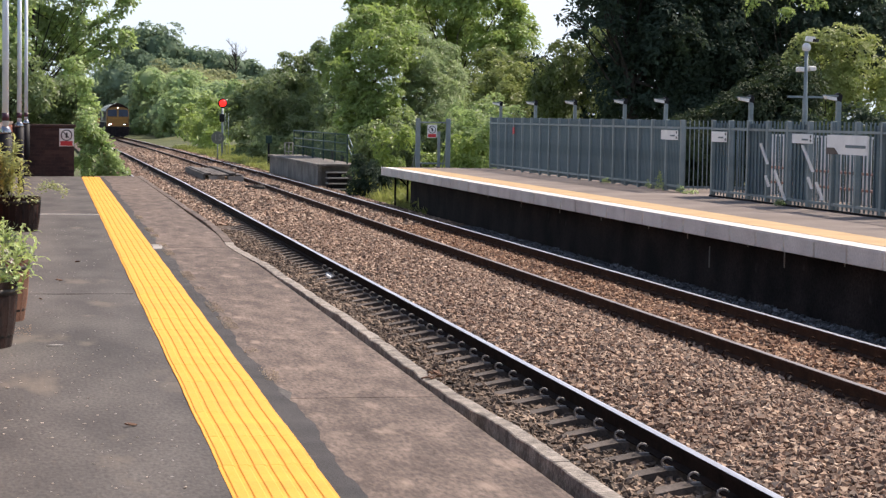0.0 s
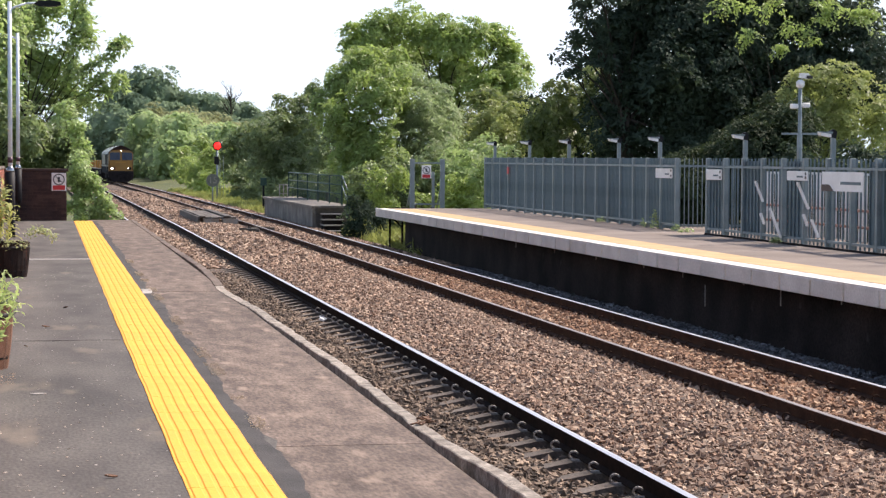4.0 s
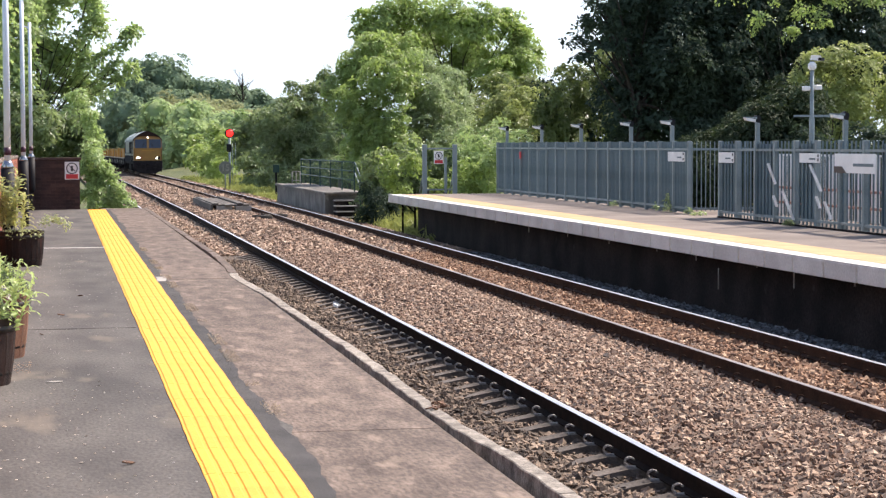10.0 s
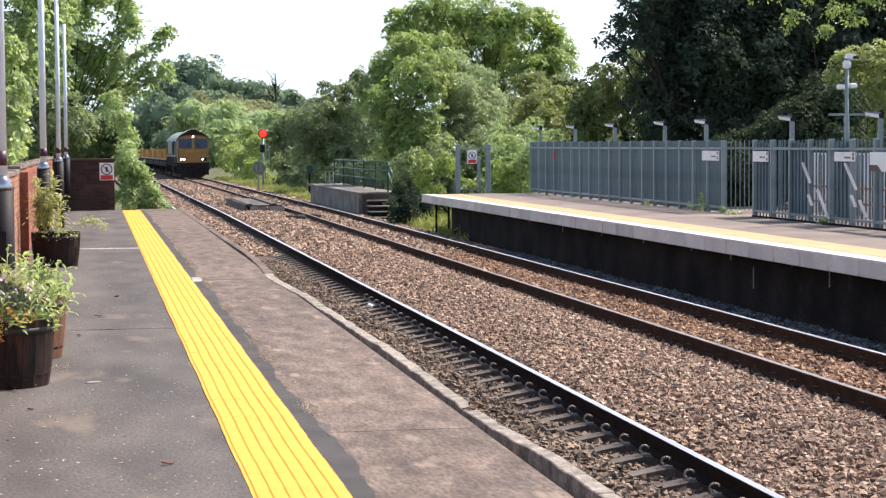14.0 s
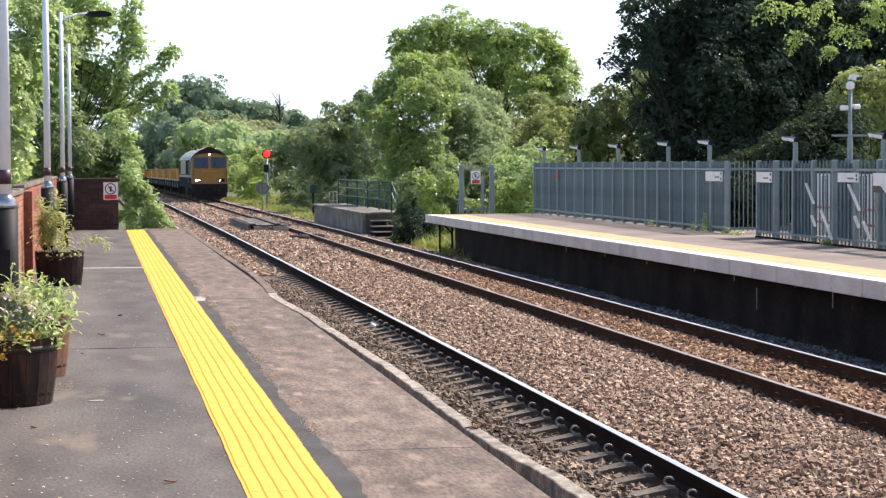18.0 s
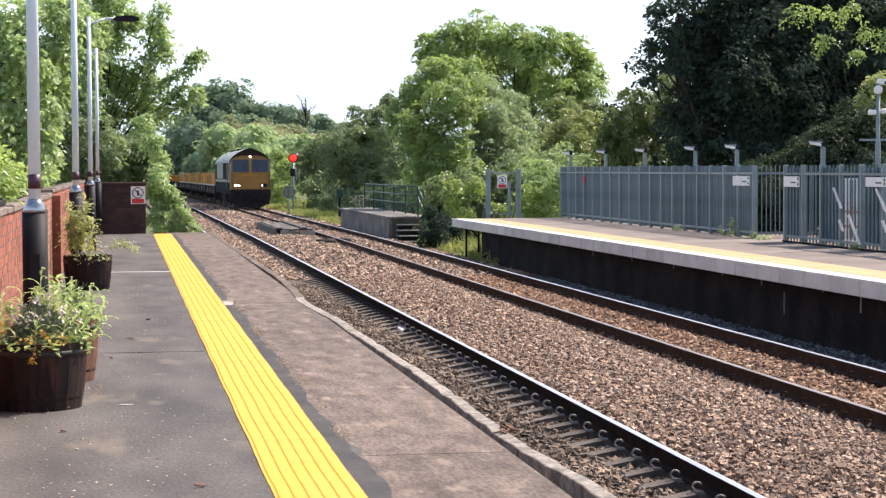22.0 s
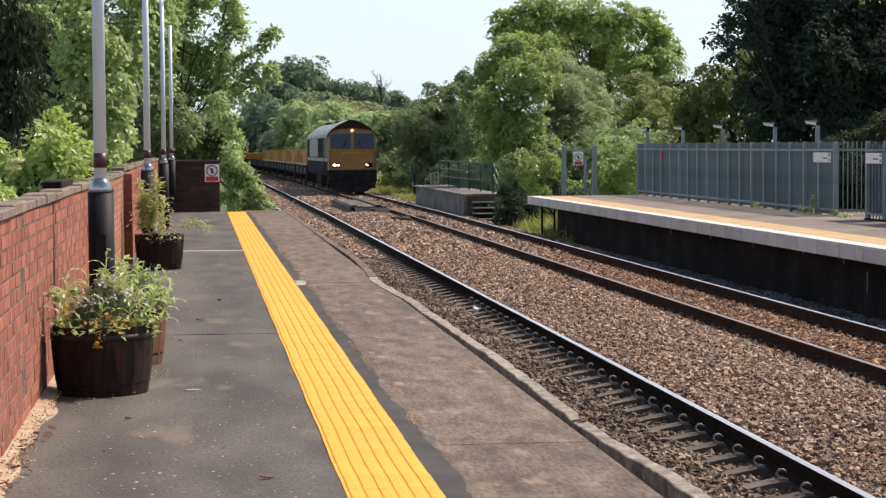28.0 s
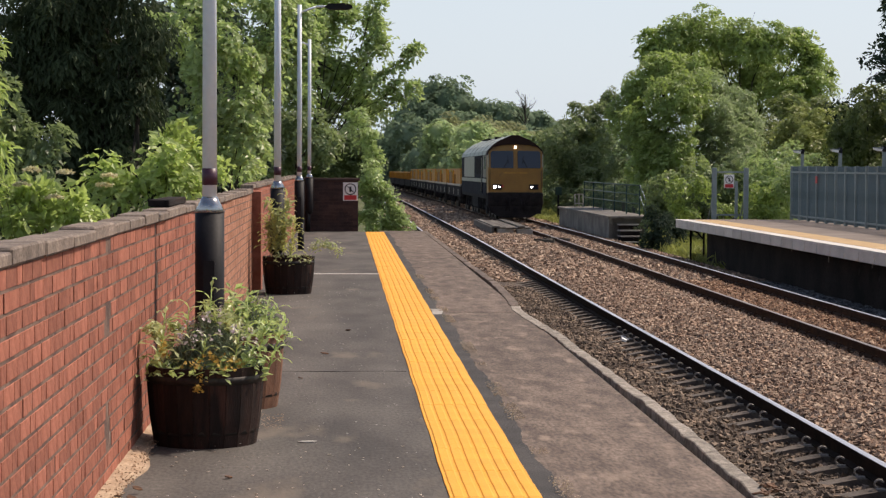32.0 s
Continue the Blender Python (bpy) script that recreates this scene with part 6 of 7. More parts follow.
def ferns(cx, cy, cz, n, reach, height, seed):
    g = np.random.default_rng(seed)
    out = []
    for k in range(n):
        a = g.uniform(0, 2 * math.pi)
        q = g.uniform(0.4, 1)
        out.append(frond((cx, cy, cz), (cx + reach * q * math.cos(a), cy + reach * q * math.sin(a), cz + height * g.uniform(0.5, 1)), 14, seed + k))
    return np.concatenate(out)


planter(pose(-5.2, -1.08, 0), 0.322, 0.43, BARREL, "dark half-barrel planter full of mixed plants")
planter(pose(-5.13, 0.62, 0, 0, 0, 20), 0.31, 0.46, BARRELRED, "reddish half-barrel planter beside the lamp post")
planter(pose(-5.1, 11.95, 0, 0, 0, 40), 0.31, 0.44, BARREL, "dark half-barrel planter with tall feathery plants")
spray("potted_plants", "lavender, ferns and leafy bedding plants in a barrel", "plants", pose(-5.2, -1.08, 0.39), [
    ("lavender", dome(0.02, 0.02, 0, 0.25, 0.27, 420, 1), 0.022, 8, 0.055, LAVENDER, 0.16, "grey green lavender"),
    ("blossom", dome(0.05, 0.05, 0.16, 0.26, 0.18, 46, 2), 0.01, 6, 0.026, BLOSSOM, 0.7, "pale lilac blossom spikes"),
    ("fern", np.concatenate([ferns(-0.22, 0.0, 0.02, 5, 0.16, 0.22, 3), ferns(0.1, 0.14, 0.08, 7, 0.2, 0.28, 33)]), 0.014, 3, 0.06, FERN, 0.32, "pale green fern fronds"),
    ("low_leaves", np.concatenate([dome(0.0, -0.2, 0.01, 0.26, 0.07, 34, 5), dome(0.24, -0.12, 0.0, 0.12, 0.1, 14, 16), dome(-0.22, -0.14, 0.0, 0.1, 0.06, 12, 17)]), 0.022, 3, 0.058, BROAD, 0.5, "low yellow green leaves along the rim"),
    ("golden_blossom", np.concatenate([dome(0.06, -0.24, 0.05, 0.17, 0.07, 26, 5), dome(0.0, -0.34, -0.07, 0.03, 0.08, 8, 6), dome(-0.22, -0.2, 0.1, 0.04, 0.1, 6, 7)]), 0.012, 5, 0.024, GOLDLEAF, 0.8, "small orange gold flowers over the rim")])
for k, (base, tip, n, ln, mt, lb) in enumerate((((-0.24, -0.16, -0.02), (-0.2, -0.18, 0.36), 17, 0.13, FERN, "pale curling lily leaves"), ((-0.27, -0.08, -0.02), (-0.24, -0.1, 0.22), 12, 0.13, FERN, "pale curling lily leaves"),
                                            ((0.0, 0.1, 0.0), (0.03, 0.08, 0.46), 16, 0.13, BROAD, "upright stem with fresh green leaves"), ((0.2, -0.1, 0.0), (0.4, -0.14, 0.36), 20, 0.11, BROAD, "leaning leafy stem"),
                                            ((0.28, 0.02, 0.0), (0.34, 0.06, 0.36), 16, 0.12, BROAD, "upright leafy stem"), ((0.22, 0.16, 0.0), (0.22, 0.2, 0.4), 16, 0.12, BROAD, "upright leafy stem"), ((-0.12, 0.14, 0.0), (-0.1, 0.14, 0.34), 14, 0.12, BROAD, "upright leafy stem"),
                                            ((0.16, -0.16, 0.0), (0.2, -0.2, 0.26), 16, 0.12, FERN, "pale leafy stem"), ((0.34, -0.06, 0.0), (0.44, -0.02, 0.3), 18, 0.12, BROAD, "leaning leafy stem"), ((-0.02, -0.16, 0.0), (0.02, -0.2, 0.2), 14, 0.1, BROAD, "short leafy stem"), ((0.1, 0.2, 0.0), (0.14, 0.22, 0.4), 18, 0.12, FERN, "pale leafy stem"))):
    lily_plant = thing("lily_stem", "leafy green lily stem growing in the barrel", "plant", "plants in the planters", at=pose(-5.2, -1.08, 0.39))
    part("stem", tubed(base, tip, 0.006, 0.003, n=5), BROAD, lily_plant)
    tagged(part("leaves", lily("leaves", base, tip, int(n * 0.75), ln * 1.4, 500 + k, mt), None, lily_plant, lb), kind="stuff")
spray("potted_plants", "fresh green leafy plants in a reddish barrel", "plants", pose(-5.13, 0.62, 0.42), [
    ("broad_leaves", dome(0.05, 0, 0, 0.26, 0.28, 130, 8), 0.04, 6, 0.085, BROAD, 0.36, ""),
    ("lavender", dome(0.1, 0, 0, 0.2, 0.3, 110, 9), 0.03, 8, 0.05, LAVENDER, 0.2, "")])
spray("potted_plants", "tall feathery yellow green plants with trailing stems", "plants", pose(-5.1, 11.95, 0.4), [
    ("tall_fronds", np.concatenate([ferns(-0.1, 0, 0, 6, 0.2, 0.75, 10), ferns(-0.18, 0, 0, 4, 0.14, 0.6, 11)]), 0.02, 3, 0.1, FERN, 0.35, "tall feathery fronds"),
    ("trailing_leaves", np.concatenate([dome(0, -0.1, 0.0, 0.28, 0.07, 36, 12), frond((0.2, 0, 0.05), (0.62, 0, 0.08), 40, 13)]), 0.03, 8, 0.035, FERN, 0.6, "small trailing yellow green leaves")])

for k, (base, tip) in enumerate((((-0.14, -0.1, 0.0), (-0.2, -0.14, 0.7)), ((-0.06, -0.06, 0.0), (-0.02, -0.1, 0.8)), ((0.02, -0.1, 0.0), (0.08, -0.16, 0.5)), ((-0.2, 0.0, 0.0), (-0.26, -0.04, 0.5)))):
    tall = thing("feathery_stem", "tall feathery yellow green stem growing in the barrel", "plant", "plants in the planters", at=pose(-5.1, 11.95, 0.4))
    part("stem", tubed(base, tip, 0.007, 0.003, n=5), FERN, tall)
    tagged(part("leaves", lily("leaves", base, tip, 34, 0.2, 540 + k, GOLDGREEN), None, tall), kind="stuff")

# ---- far fence: flat bars, posts, two rails ----
bar_mesh = mesh_object("bar", boxed(-0.011, 0.011, -0.021, 0.021, 0.03, 1.55), GALV)
post_mesh = mesh_object("fence_post", boxed(-0.055, 0.03, -0.045, 0.045, 0.0, 1.56, 0.004), GALVP)


open_bar = mesh_object("bar", boxed(-0.011, 0.011, -0.017, 0.017, 0.03, 1.55), GALV)


def fence(y0, y1, label, pitch, mesh):
    f = thing("railing_fence", label, "fence", "far platform fences")
    for k in range(int((y1 - y0) / pitch)):
        part("bar", mesh, None, f).location = (8.661, y0 + pitch / 2 + k * pitch, 0)
    for z in (0.1, 1.36):
        part("rail", boxed(8.615, 8.649, y0, y1, z, z + 0.045), GALVP, f)
    n = round((y1 - y0) / 1.07)
    for k in range(n + 1):
        part("fence_post", post_mesh, None, f).location = (8.66, y0 + (y1 - y0) * k / n, 0)
    return f


fence(27.4, 46.7, "grey steel railing fence along the far platform", 0.11, bar_mesh)
fence(8.0, 25.3, "grey steel railing fence with signs on it", 0.19, open_bar)
for f in [o for o in scene.objects if o.name.startswith("railing_fence.")]:
    for y0, y1 in ((24.25, 25.2), (22.1, 23.1), (19.95, 20.8), (16.2, 17.1)):
        part("flat_panel", boxed(8.674, 8.682, y0, y1, 0.12, 1.5), GALV, f, "flat grey steel panel")
r = thing("railing_return", "grey steel railing set back at the platform entrance", "fence", "far platform fences")
thin = mesh_object("bar", boxed(-0.009, 0.009, -0.008, 0.008, 0.05, 1.55), GALVP)
for k in range(20):
    part("bar", thin, None, r).location = (8.75 + k * 0.1, 27.5, 0)
part("rail", boxed(8.7, 10.75, 27.51, 27.55, 1.36, 1.41), GALVP, r)
part("rail", boxed(8.7, 10.75, 27.51, 27.55, 0.08, 0.13), GALVP, r)

# pale railings and a reddish handrail on the ramp behind the fence
# pale steel lightened further, with a sunlit look put into the colour
PALE = surf("sun_lightened_pale_steel", (0.72, 0.73, 0.73), (0.82, 0.83, 0.83), 0.5, 0.0, scale=2, fine=30, bump=0.03, contrast=0.08)
ramp = thing("ramp_railing", "pale vertical railings beside a ramp with reddish handrails", "railing")
pale_bar = mesh_object("bar", boxed(-0.012, 0.012, -0.022, 0.022, 0.05, 1.25), PALE)
for k in range(91):
    part("bar", pale_bar, None, ramp).location = (9.9, 11.0 + k * 0.16, 0)
part("rail", boxed(9.88, 9.92, 10.9, 25.6, 1.25, 1.29), PALE, ramp)
RUSTRED = surf("reddish_handrail", (0.3, 0.13, 0.09), (0.4, 0.18, 0.12), 0.5, 0, scale=3, fine=30, bump=0.03)
part("handrail", tubed((9.75, 10.9, 0.62), (9.75, 25.4, 0.62), 0.025, n=8), RUSTRED, ramp, "reddish round handrail")
part("handrail", tubed((9.75, 10.9, 0.32), (9.75, 25.4, 0.32), 0.025, n=8), RUSTRED, ramp, "reddish round handrail")
# white stepped strips of the stair rails
for k, (y, z1, z0) in enumerate(((22.3, 1.12, 0.74), (21.5, 0.62, 0.1), (20.1, 1.12, 0.66), (19.4, 0.48, 0.18), (22.0, 0.52, 0.32), (19.8, 0.56, 0.36))):
    s = thing("stair_strip", "white stepped edging strip beside the fence stairs", "stair edging", "white stair strips")
    n = max(4, int((z1 - z0) / 0.035))
    for j in range(n):
        z = z1 - (z1 - z0) * (j + 1) / n
        yy = y - j * 0.042
        part("step_edge", boxed(8.575, 8.602, yy - 0.042, yy + 0.042, z, z + (z1 - z0) / n * 1.25), WHITE, s)


def fence_lamp(y):
    p = thing("fence_floodlight", "short grey post with a pale floodlight above the fence", "floodlight", "floodlights along the far fence")
    part("post", boxed(8.72, 8.8, y - 0.04, y + 0.04, 0.0, 2.02, 0.004), GALVP, p)
    part("bracket", prism([(8.68, 1.93), (8.8, 1.9), (8.815, 2.02), (8.75, 2.06), (8.68, 2.03)], y - 0.045, y + 0.045), BLACKPAINT, p)
    h = part("lamp_head", prism([(8.52, 1.955), (8.7, 1.92), (8.7, 1.98), (8.5, 2.005)], y - 0.07, y + 0.07), PALE, p, "pale angled lamp head")
    part("visor", prism([(8.49, 2.006), (8.72, 1.982), (8.73, 2.02), (8.5, 2.022)], y - 0.08, y + 0.08), GALVP, h)
    return p


for y in (45.9, 41.4, 37.0, 32.3, 29.0, 23.4, 18.9, 14.0):
    fence_lamp(y)

# camera mast behind the fence
mast = thing("camera_mast", "grey mast with white security cameras behind the fence", "mast")
part("pole", lathe([(0.05, 0), (0.05, 1.9), (0.036, 1.95), (0.036, 2.95)], 12), GALVP, mast)
part("cross_arm", boxed(-0.35, 0.35, -0.02, 0.02, 1.93, 1.97), GALVP, mast)
part("dome", lathe([(0.02, 2.78), (0.075, 2.82), (0.08, 2.9), (0.03, 2.95)], 14), PALE, mast)
part("camera_housing", prism([(-0.02, 2.98), (0.14, 2.96), (0.16, 3.03), (0.14, 3.06), (0.0, 3.07)], -0.05, 0.05), WHITE, mast, "white camera housing")
part("camera_lens", boxed(0.1, 0.22, -0.05, 0.05, 2.965, 3.02), SIGNDARK, mast)
for s, z in ((-1, 2.46), (1, 2.48)):
    part("floodlight", boxed(*sorted((s * 0.05, s * 0.18)), -0.06, 0.06, z - 0.05, z + 0.04, 0.015), WHITE, mast, "white boxy floodlight")
mast.matrix_world = pose(9.05, 21.25, 0.06)


TABBROWN = plain("dark_brown_tab", (0.05, 0.025, 0.022), 0.5)


def fence_sign(y0, y1, z0, z1, big=False):
    s = thing("platform_sign", "white station sign fixed to the fence" if not big else "long white station name board on the fence", "sign", "signs on the far fence")
    part("board", boxed(8.585, 8.6, y0, y1, z0, z1, 0.003), WHITE, s)
    m = (z0 + z1) / 2
    if big:
        part("text_bar", boxed(8.578, 8.584, y0 + 0.08, y0 + 0.95, m - 0.05, m + 0.0), GALV, s)
        part("grey_tab", prism([(y1 - 0.55, z0 - 0.002), (y1 + 0.004, z0 - 0.002), (y1 + 0.004, z0 + 0.11), (y1 - 0.35, z0 + 0.11)], 8.574, 8.583, "x"), TABBROWN, s)
    else:
        part("text_bar", boxed(8.578, 8.584, y0 + 0.2, y0 + 0.5, m - 0.03, m + 0.0), GALV, s)
        for z in (z0 + 0.03, z1 - 0.07):
            part("symbol", boxed(8.578, 8.584, y0 + 0.04, y0 + 0.1, z, z + 0.05), SIGNDARK, s)


fence_sign(27.55, 28.75, 1.12, 1.33)
fence_sign(24.3, 25.25, 1.12, 1.33)
fence_sign(19.65, 20.65, 1.16, 1.33)
fence_sign(17.15, 18.95, 1.0, 1.33, True)
warning_red = thing("fire_point_sign", "small red sign on the far fence", "sign")
part("board", boxed(8.585, 8.6, 43.3, 43.5, 1.08, 1.28), SIGNRED, warning_red)

# ---- gate at the far platform's end ----
gate = thing("platform_end_gate", "grey steel gate with braces at the platform's end", "gate")
for x in (6.5, 7.45):
    part("gate_post", boxed(x - 0.07, x + 0.07, 47.45, 47.55, -0.2, 1.5, 0.01), GALVP, gate)
    part("brace", tubed((x - 0.05, 48.4, -0.3), (x, 47.56, 0.75), 0.03, n=8), GALVP, gate)
for z in (0.08, 1.35):
    part("rail", boxed(6.57, 7.38, 47.48, 47.52, z, z + 0.05), GALVP, gate)
part("latch_post", boxed(7.12, 7.2, 47.46, 47.54, 0.0, 1.1), GALVP, gate)
warning_sign(pose(6.93, 47.42, 1.1), 0.3, 0.4)

# ---- concrete walkway with green railing beyond the far platform ----
walkway = thing("raised_walkway", "raised concrete walkway with timber edge and steps", "walkway")
part("base_wall", boxed(5.2, 5.4, 61.2, 78.5, -1.5, -0.36), CONCRETESHADE, walkway)
part("base_wall", boxed(5.4, 6.6, 61.2, 61.4, -1.5, -0.36), CONCRETESHADE, walkway)
part("corner_post", boxed(5.16, 5.3, 61.1, 61.25, -1.5, -0.34), CONCRETESHADE, walkway)
part("deck_slab", boxed(5.12, 6.7, 61.0, 78.6, -0.36, -0.27, 0.01), CONCRETESHADE, walkway, "grey deck slab")
for k in range(4):
    part("step", boxed(5.45, 6.25, 59.8 + 0.3 * k, 61.1, -1.2 + 0.2 * k, -1.16 + 0.2 * k), CONCRETE, walkway, "pale concrete tread")
    part("riser", boxed(5.5, 6.25, 59.9 + 0.3 * k, 61.1, -1.45 + 0.2 * k, -1.2 + 0.2 * k), SOOT_SHADE, walkway)
rail = thing("green_railing", "dark green steel mesh railing on the walkway", "railing")
# lighter copy of the green steel: sun on the rails is put into the colour
GREENRAIL = surf("sun_lightened_green_rail", (0.04, 0.085, 0.066), (0.07, 0.125, 0.1), 0.5, 0.1, scale=3, fine=40, bump=0.05)
for k in range(6):
    part("post", boxed(6.26, 6.31, 61.2 + k * 3.42, 61.26 + k * 3.42, -0.3, 0.86), GREENPAINT, rail)
for z in (0.84, 0.5, 0.16):
    part("rail", tubed((6.28, 61.2, z), (6.28, 78.4, z), 0.022, n=8), GREENRAIL, rail)
bm = bmesh.new()
for k in range(122):
    box(bm, 6.282, 6.288, 61.3 + k * 0.14, 61.316 + k * 0.14, -0.2, 0.82)
tagged(part("mesh_infill", bm, GREENPAINT, rail), kind="stuff")
stair = thing("stair_handrail", "weathered green handrail beside the walkway steps", "handrail")
for dz in (0, -0.4):
    part("rail", tubed((6.3, 61.2, 0.84 + dz), (6.32, 60.0, 0.34 + dz), 0.022, n=8), GALVP, stair)
part("post", boxed(6.3, 6.35, 60.0, 60.06, -1.3, 0.34), GREENRAIL, stair)
hoop = thing("small_white_frame", "small white tubular frame on the walkway", "frame")
for x in (5.66, 5.84, 6.02):
    part("upright", tubed((x, 76.5, -0.28), (x, 76.5, 0.3), 0.022, n=8), CONCRETE, hoop)
for z in (0.3, -0.1):
    part("cross_bar", tubed((5.66, 76.5, z), (6.02, 76.5, z), 0.018, n=8), CONCRETE, hoop)

# ---- between the lines ----
deck = thing("timber_crossing_deck", "low weathered timber deck on concrete blocks between the lines", "timber deck")
for k in range(6):
    part("plank", boxed(1.2 + k * 0.24, 1.42 + k * 0.24, 64.2 + 0.3 * (k % 2), 74.5, -0.86 + (0.06 if k in (0, 4) else 0), -0.8 + (0.06 if k in (0, 4) else 0)), TIMBER, deck)
for x in (1.35, 2.1):
    part("block", boxed(x, x + 0.6, 64.4, 65.0, -1.2, -0.86), CONCRETE, deck, "pale concrete block")
part("side_board", boxed(1.12, 1.2, 64.3, 75.0, -1.08, -0.78), TIMBER, deck)
for k, (x, y, a) in enumerate(((3.0, 57.5, 20), (2.3, 56.0, -15), (2.55, 57.0, 60))):
    d = thing("scrap_timber", "short dark scrap timber lying on the ballast", "scrap", "scrap between the lines", at=pose(x, y, RAIL - 0.1, 0, 4, a), bm=boxed(-0.35, 0.35, -0.08, 0.08, -0.03, 0.08, 0.01), material=TIMBER)
for k, (x, y, a) in enumerate(((-0.43, 16.7, 10), (-0.37, 17.0, 40))):
    thing("paper_scrap", "crumpled white paper lying between the rails", "litter", "litter on the line", at=pose(x, y, RAIL - 0.05, 12, 25, a), bm=prism([(-0.045, -0.05), (0.03, -0.055), (0.05, 0.045), (-0.03, 0.06)], -0.012, 0.02, "z"), material=WHITE)
thing("wood_splinter", "pale strip of wood lying by the platform edge", "litter", "litter on the line", at=pose(-1.35, -0.35, RAIL - 0.11, 0, 0, 60), bm=boxed(-0.12, 0.12, -0.02, 0.02, 0, 0.02), material=SAND)
thing("painted_patch", "small patch of white paint beside the tactile strip", "paint mark", at=pose(-3.5, 8.95, 0.002), bm=prism([(-0.04, -0.5), (0.06, -0.45), (0.1, 0.1), (0.08, 0.3), (-0.03, 0.3), (-0.02, 0.05)], 0, 0.004, "z"), material=CONCRETE)
thing("painted_line", "faded white line across the platform", "paint mark", at=pose(-4.5, 16.25, 0.002), bm=boxed(-0.6, 0.55, -0.05, 0.05, 0, 0.004), material=COPEFAR)

# ---- signal and boards beyond ----
REDLIGHT = plain("lit_red_signal", (1.0, 0.02, 0.015), 0.4, 0, 2.2)
sig = thing("railway_signal", "railway signal showing a red light on a post", "signal", at=pose(6.0, 114.6, 0))
part("post", lathe([(0.07, -1.6), (0.07, 2.0)], 10), GALVP, sig)
part("head", lathe([(0.3, 0.0), (0.3, 0.1), (0.26, 0.12), (0.26, 0.16)], 20), BLACKPAINT, sig, "round black signal head").matrix_world = pose(6.0, 114.55, 2.23, 90, 0, 0)
part("red_lamp", lathe([(0.23, 0.0), (0.2, 0.04), (0.1, 0.07), (0.02, 0.08)], 20), REDLIGHT, sig, "glowing red lamp").matrix_world = pose(6.0, 114.4, 2.23, 90, 0, 0)
part("lower_box", boxed(-0.18, 0.12, -0.12, 0.12, 1.05, 1.55, 0.03), BLACKPAINT, sig)
part("ladder", tube(tube(bmesh.new(), (0.2, 0.2, -1.6), (0.2, 0.2, 1.6), 0.015, n=6), (0.4, 0.2, -1.6), (0.4, 0.2, 1.6), 0.015, n=6), GALVP, sig)
disc = thing("round_track_sign", "round grey sign on a post beside the line", "sign", at=pose(5.35, 110, 0))
part("post", lathe([(0.04, -1.6), (0.04, 0.3)], 8), GALVP, disc)
part("face", lathe([(0.4, 0), (0.4, 0.03)], 24), surf("grey_sign_face", (0.13, 0.145, 0.12), (0.18, 0.195, 0.165), 0.6, scale=3, fine=30, bump=0.05), disc).matrix_world = pose(5.35, 109.95, 0.1, 90, 0, 0)
figures = bpy.data.curves.new("figures", "FONT")
figures.body, figures.size, figures.extrude, figures.align_x, figures.align_y = "15", 0.56, 0.006, "CENTER", "CENTER"
text_source = bpy.data.objects.new("figures_source", figures)
text_mesh = bpy.data.meshes.new_from_object(text_source)
bpy.data.objects.remove(text_source)
text_mesh.materials.clear()
text_mesh.materials.append(CONCRETE)
part("number_text", text_mesh, None, disc, "pale figures 15").matrix_world = pose(5.35, 109.9, 0.1, 90, 0, 0)
tp = thing("track_marker_post", "dark marker board on a post beside the line", "marker post")
part("post", boxed(6.1, 6.2, 88.0, 88.1, -1.5, 0.5), BLACKPAINT, tp)
part("board", boxed(5.99, 6.31, 87.95, 88.0, 0.1, 0.5, 0.01), GREENPAINT, tp)
for k in range(14):
    x, y = 6.5 + 0.5 * math.sin(k * 2.2), 50 + k * 3.3
    thing("wire_fence_post", "weathered timber fence post beside the line", "fence post", "line side fence posts", bm=boxed(8.2, 8.32, y, y + 0.12, -1.5, -0.1, 0.01), material=TIMBER)

# ---- small litter and joints on the near platform ----
for k, (y, x0, x1) in enumerate(((2.75, -5.0, -3.98),)):
    part("surface_joint", boxed(x0, x1, y - 0.004, y + 0.004, -0.01, 0.003), ASPHALT, platform, "narrow tarred joint")
DEADLEAF = surf("dead_leaf", (0.09, 0.04, 0.02), (0.16, 0.08, 0.04), 0.8, scale=20, fine=60, bump=0.2)
for x, y, a in ((-4.29, -4.6, 20), (-4.75, 2.2, 80), (-4.6, 4.1, 10), (-4.4, 6.4, 140), (-5.0, -2.4, 60)):
    thing("dead_leaf", "curled dry brown leaf lying on the asphalt", "leaf", "leaves on the platform", at=pose(x, y, 0.012, 14, 8, a), bm=prism([(-0.03, 0.0), (-0.01, 0.014), (0.02, 0.012), (0.038, 0.0), (0.018, -0.013), (-0.012, -0.012)], -0.003, 0.003, "z"), material=DEADLEAF)
thing("pale_splinter", "pale flat splinter of wood on the asphalt", "litter", at=pose(-4.64, -1.09, 0.003, 0, 0, 8), bm=prism([(-0.055, -0.01), (-0.02, -0.03), (0.03, -0.02), (0.055, 0.015), (0.01, 0.035), (-0.03, 0.02)], -0.002, 0.003, "z"), material=CONCRETE)
v, f = stones(-5.02, -4.8, -0.65, 0.2, 700, 0.007, 79)
v[:, 2] = np.abs(v[:, 2] - (RAIL - 0.16)) * 0.3 + 0.002
tagged(new("dry_grit", raw_mesh("dry_grit", v, f, SAND)), "dry sandy grit gathered beside the planters", "grit", kind="stuff")
bm = bmesh.new()
ring = []
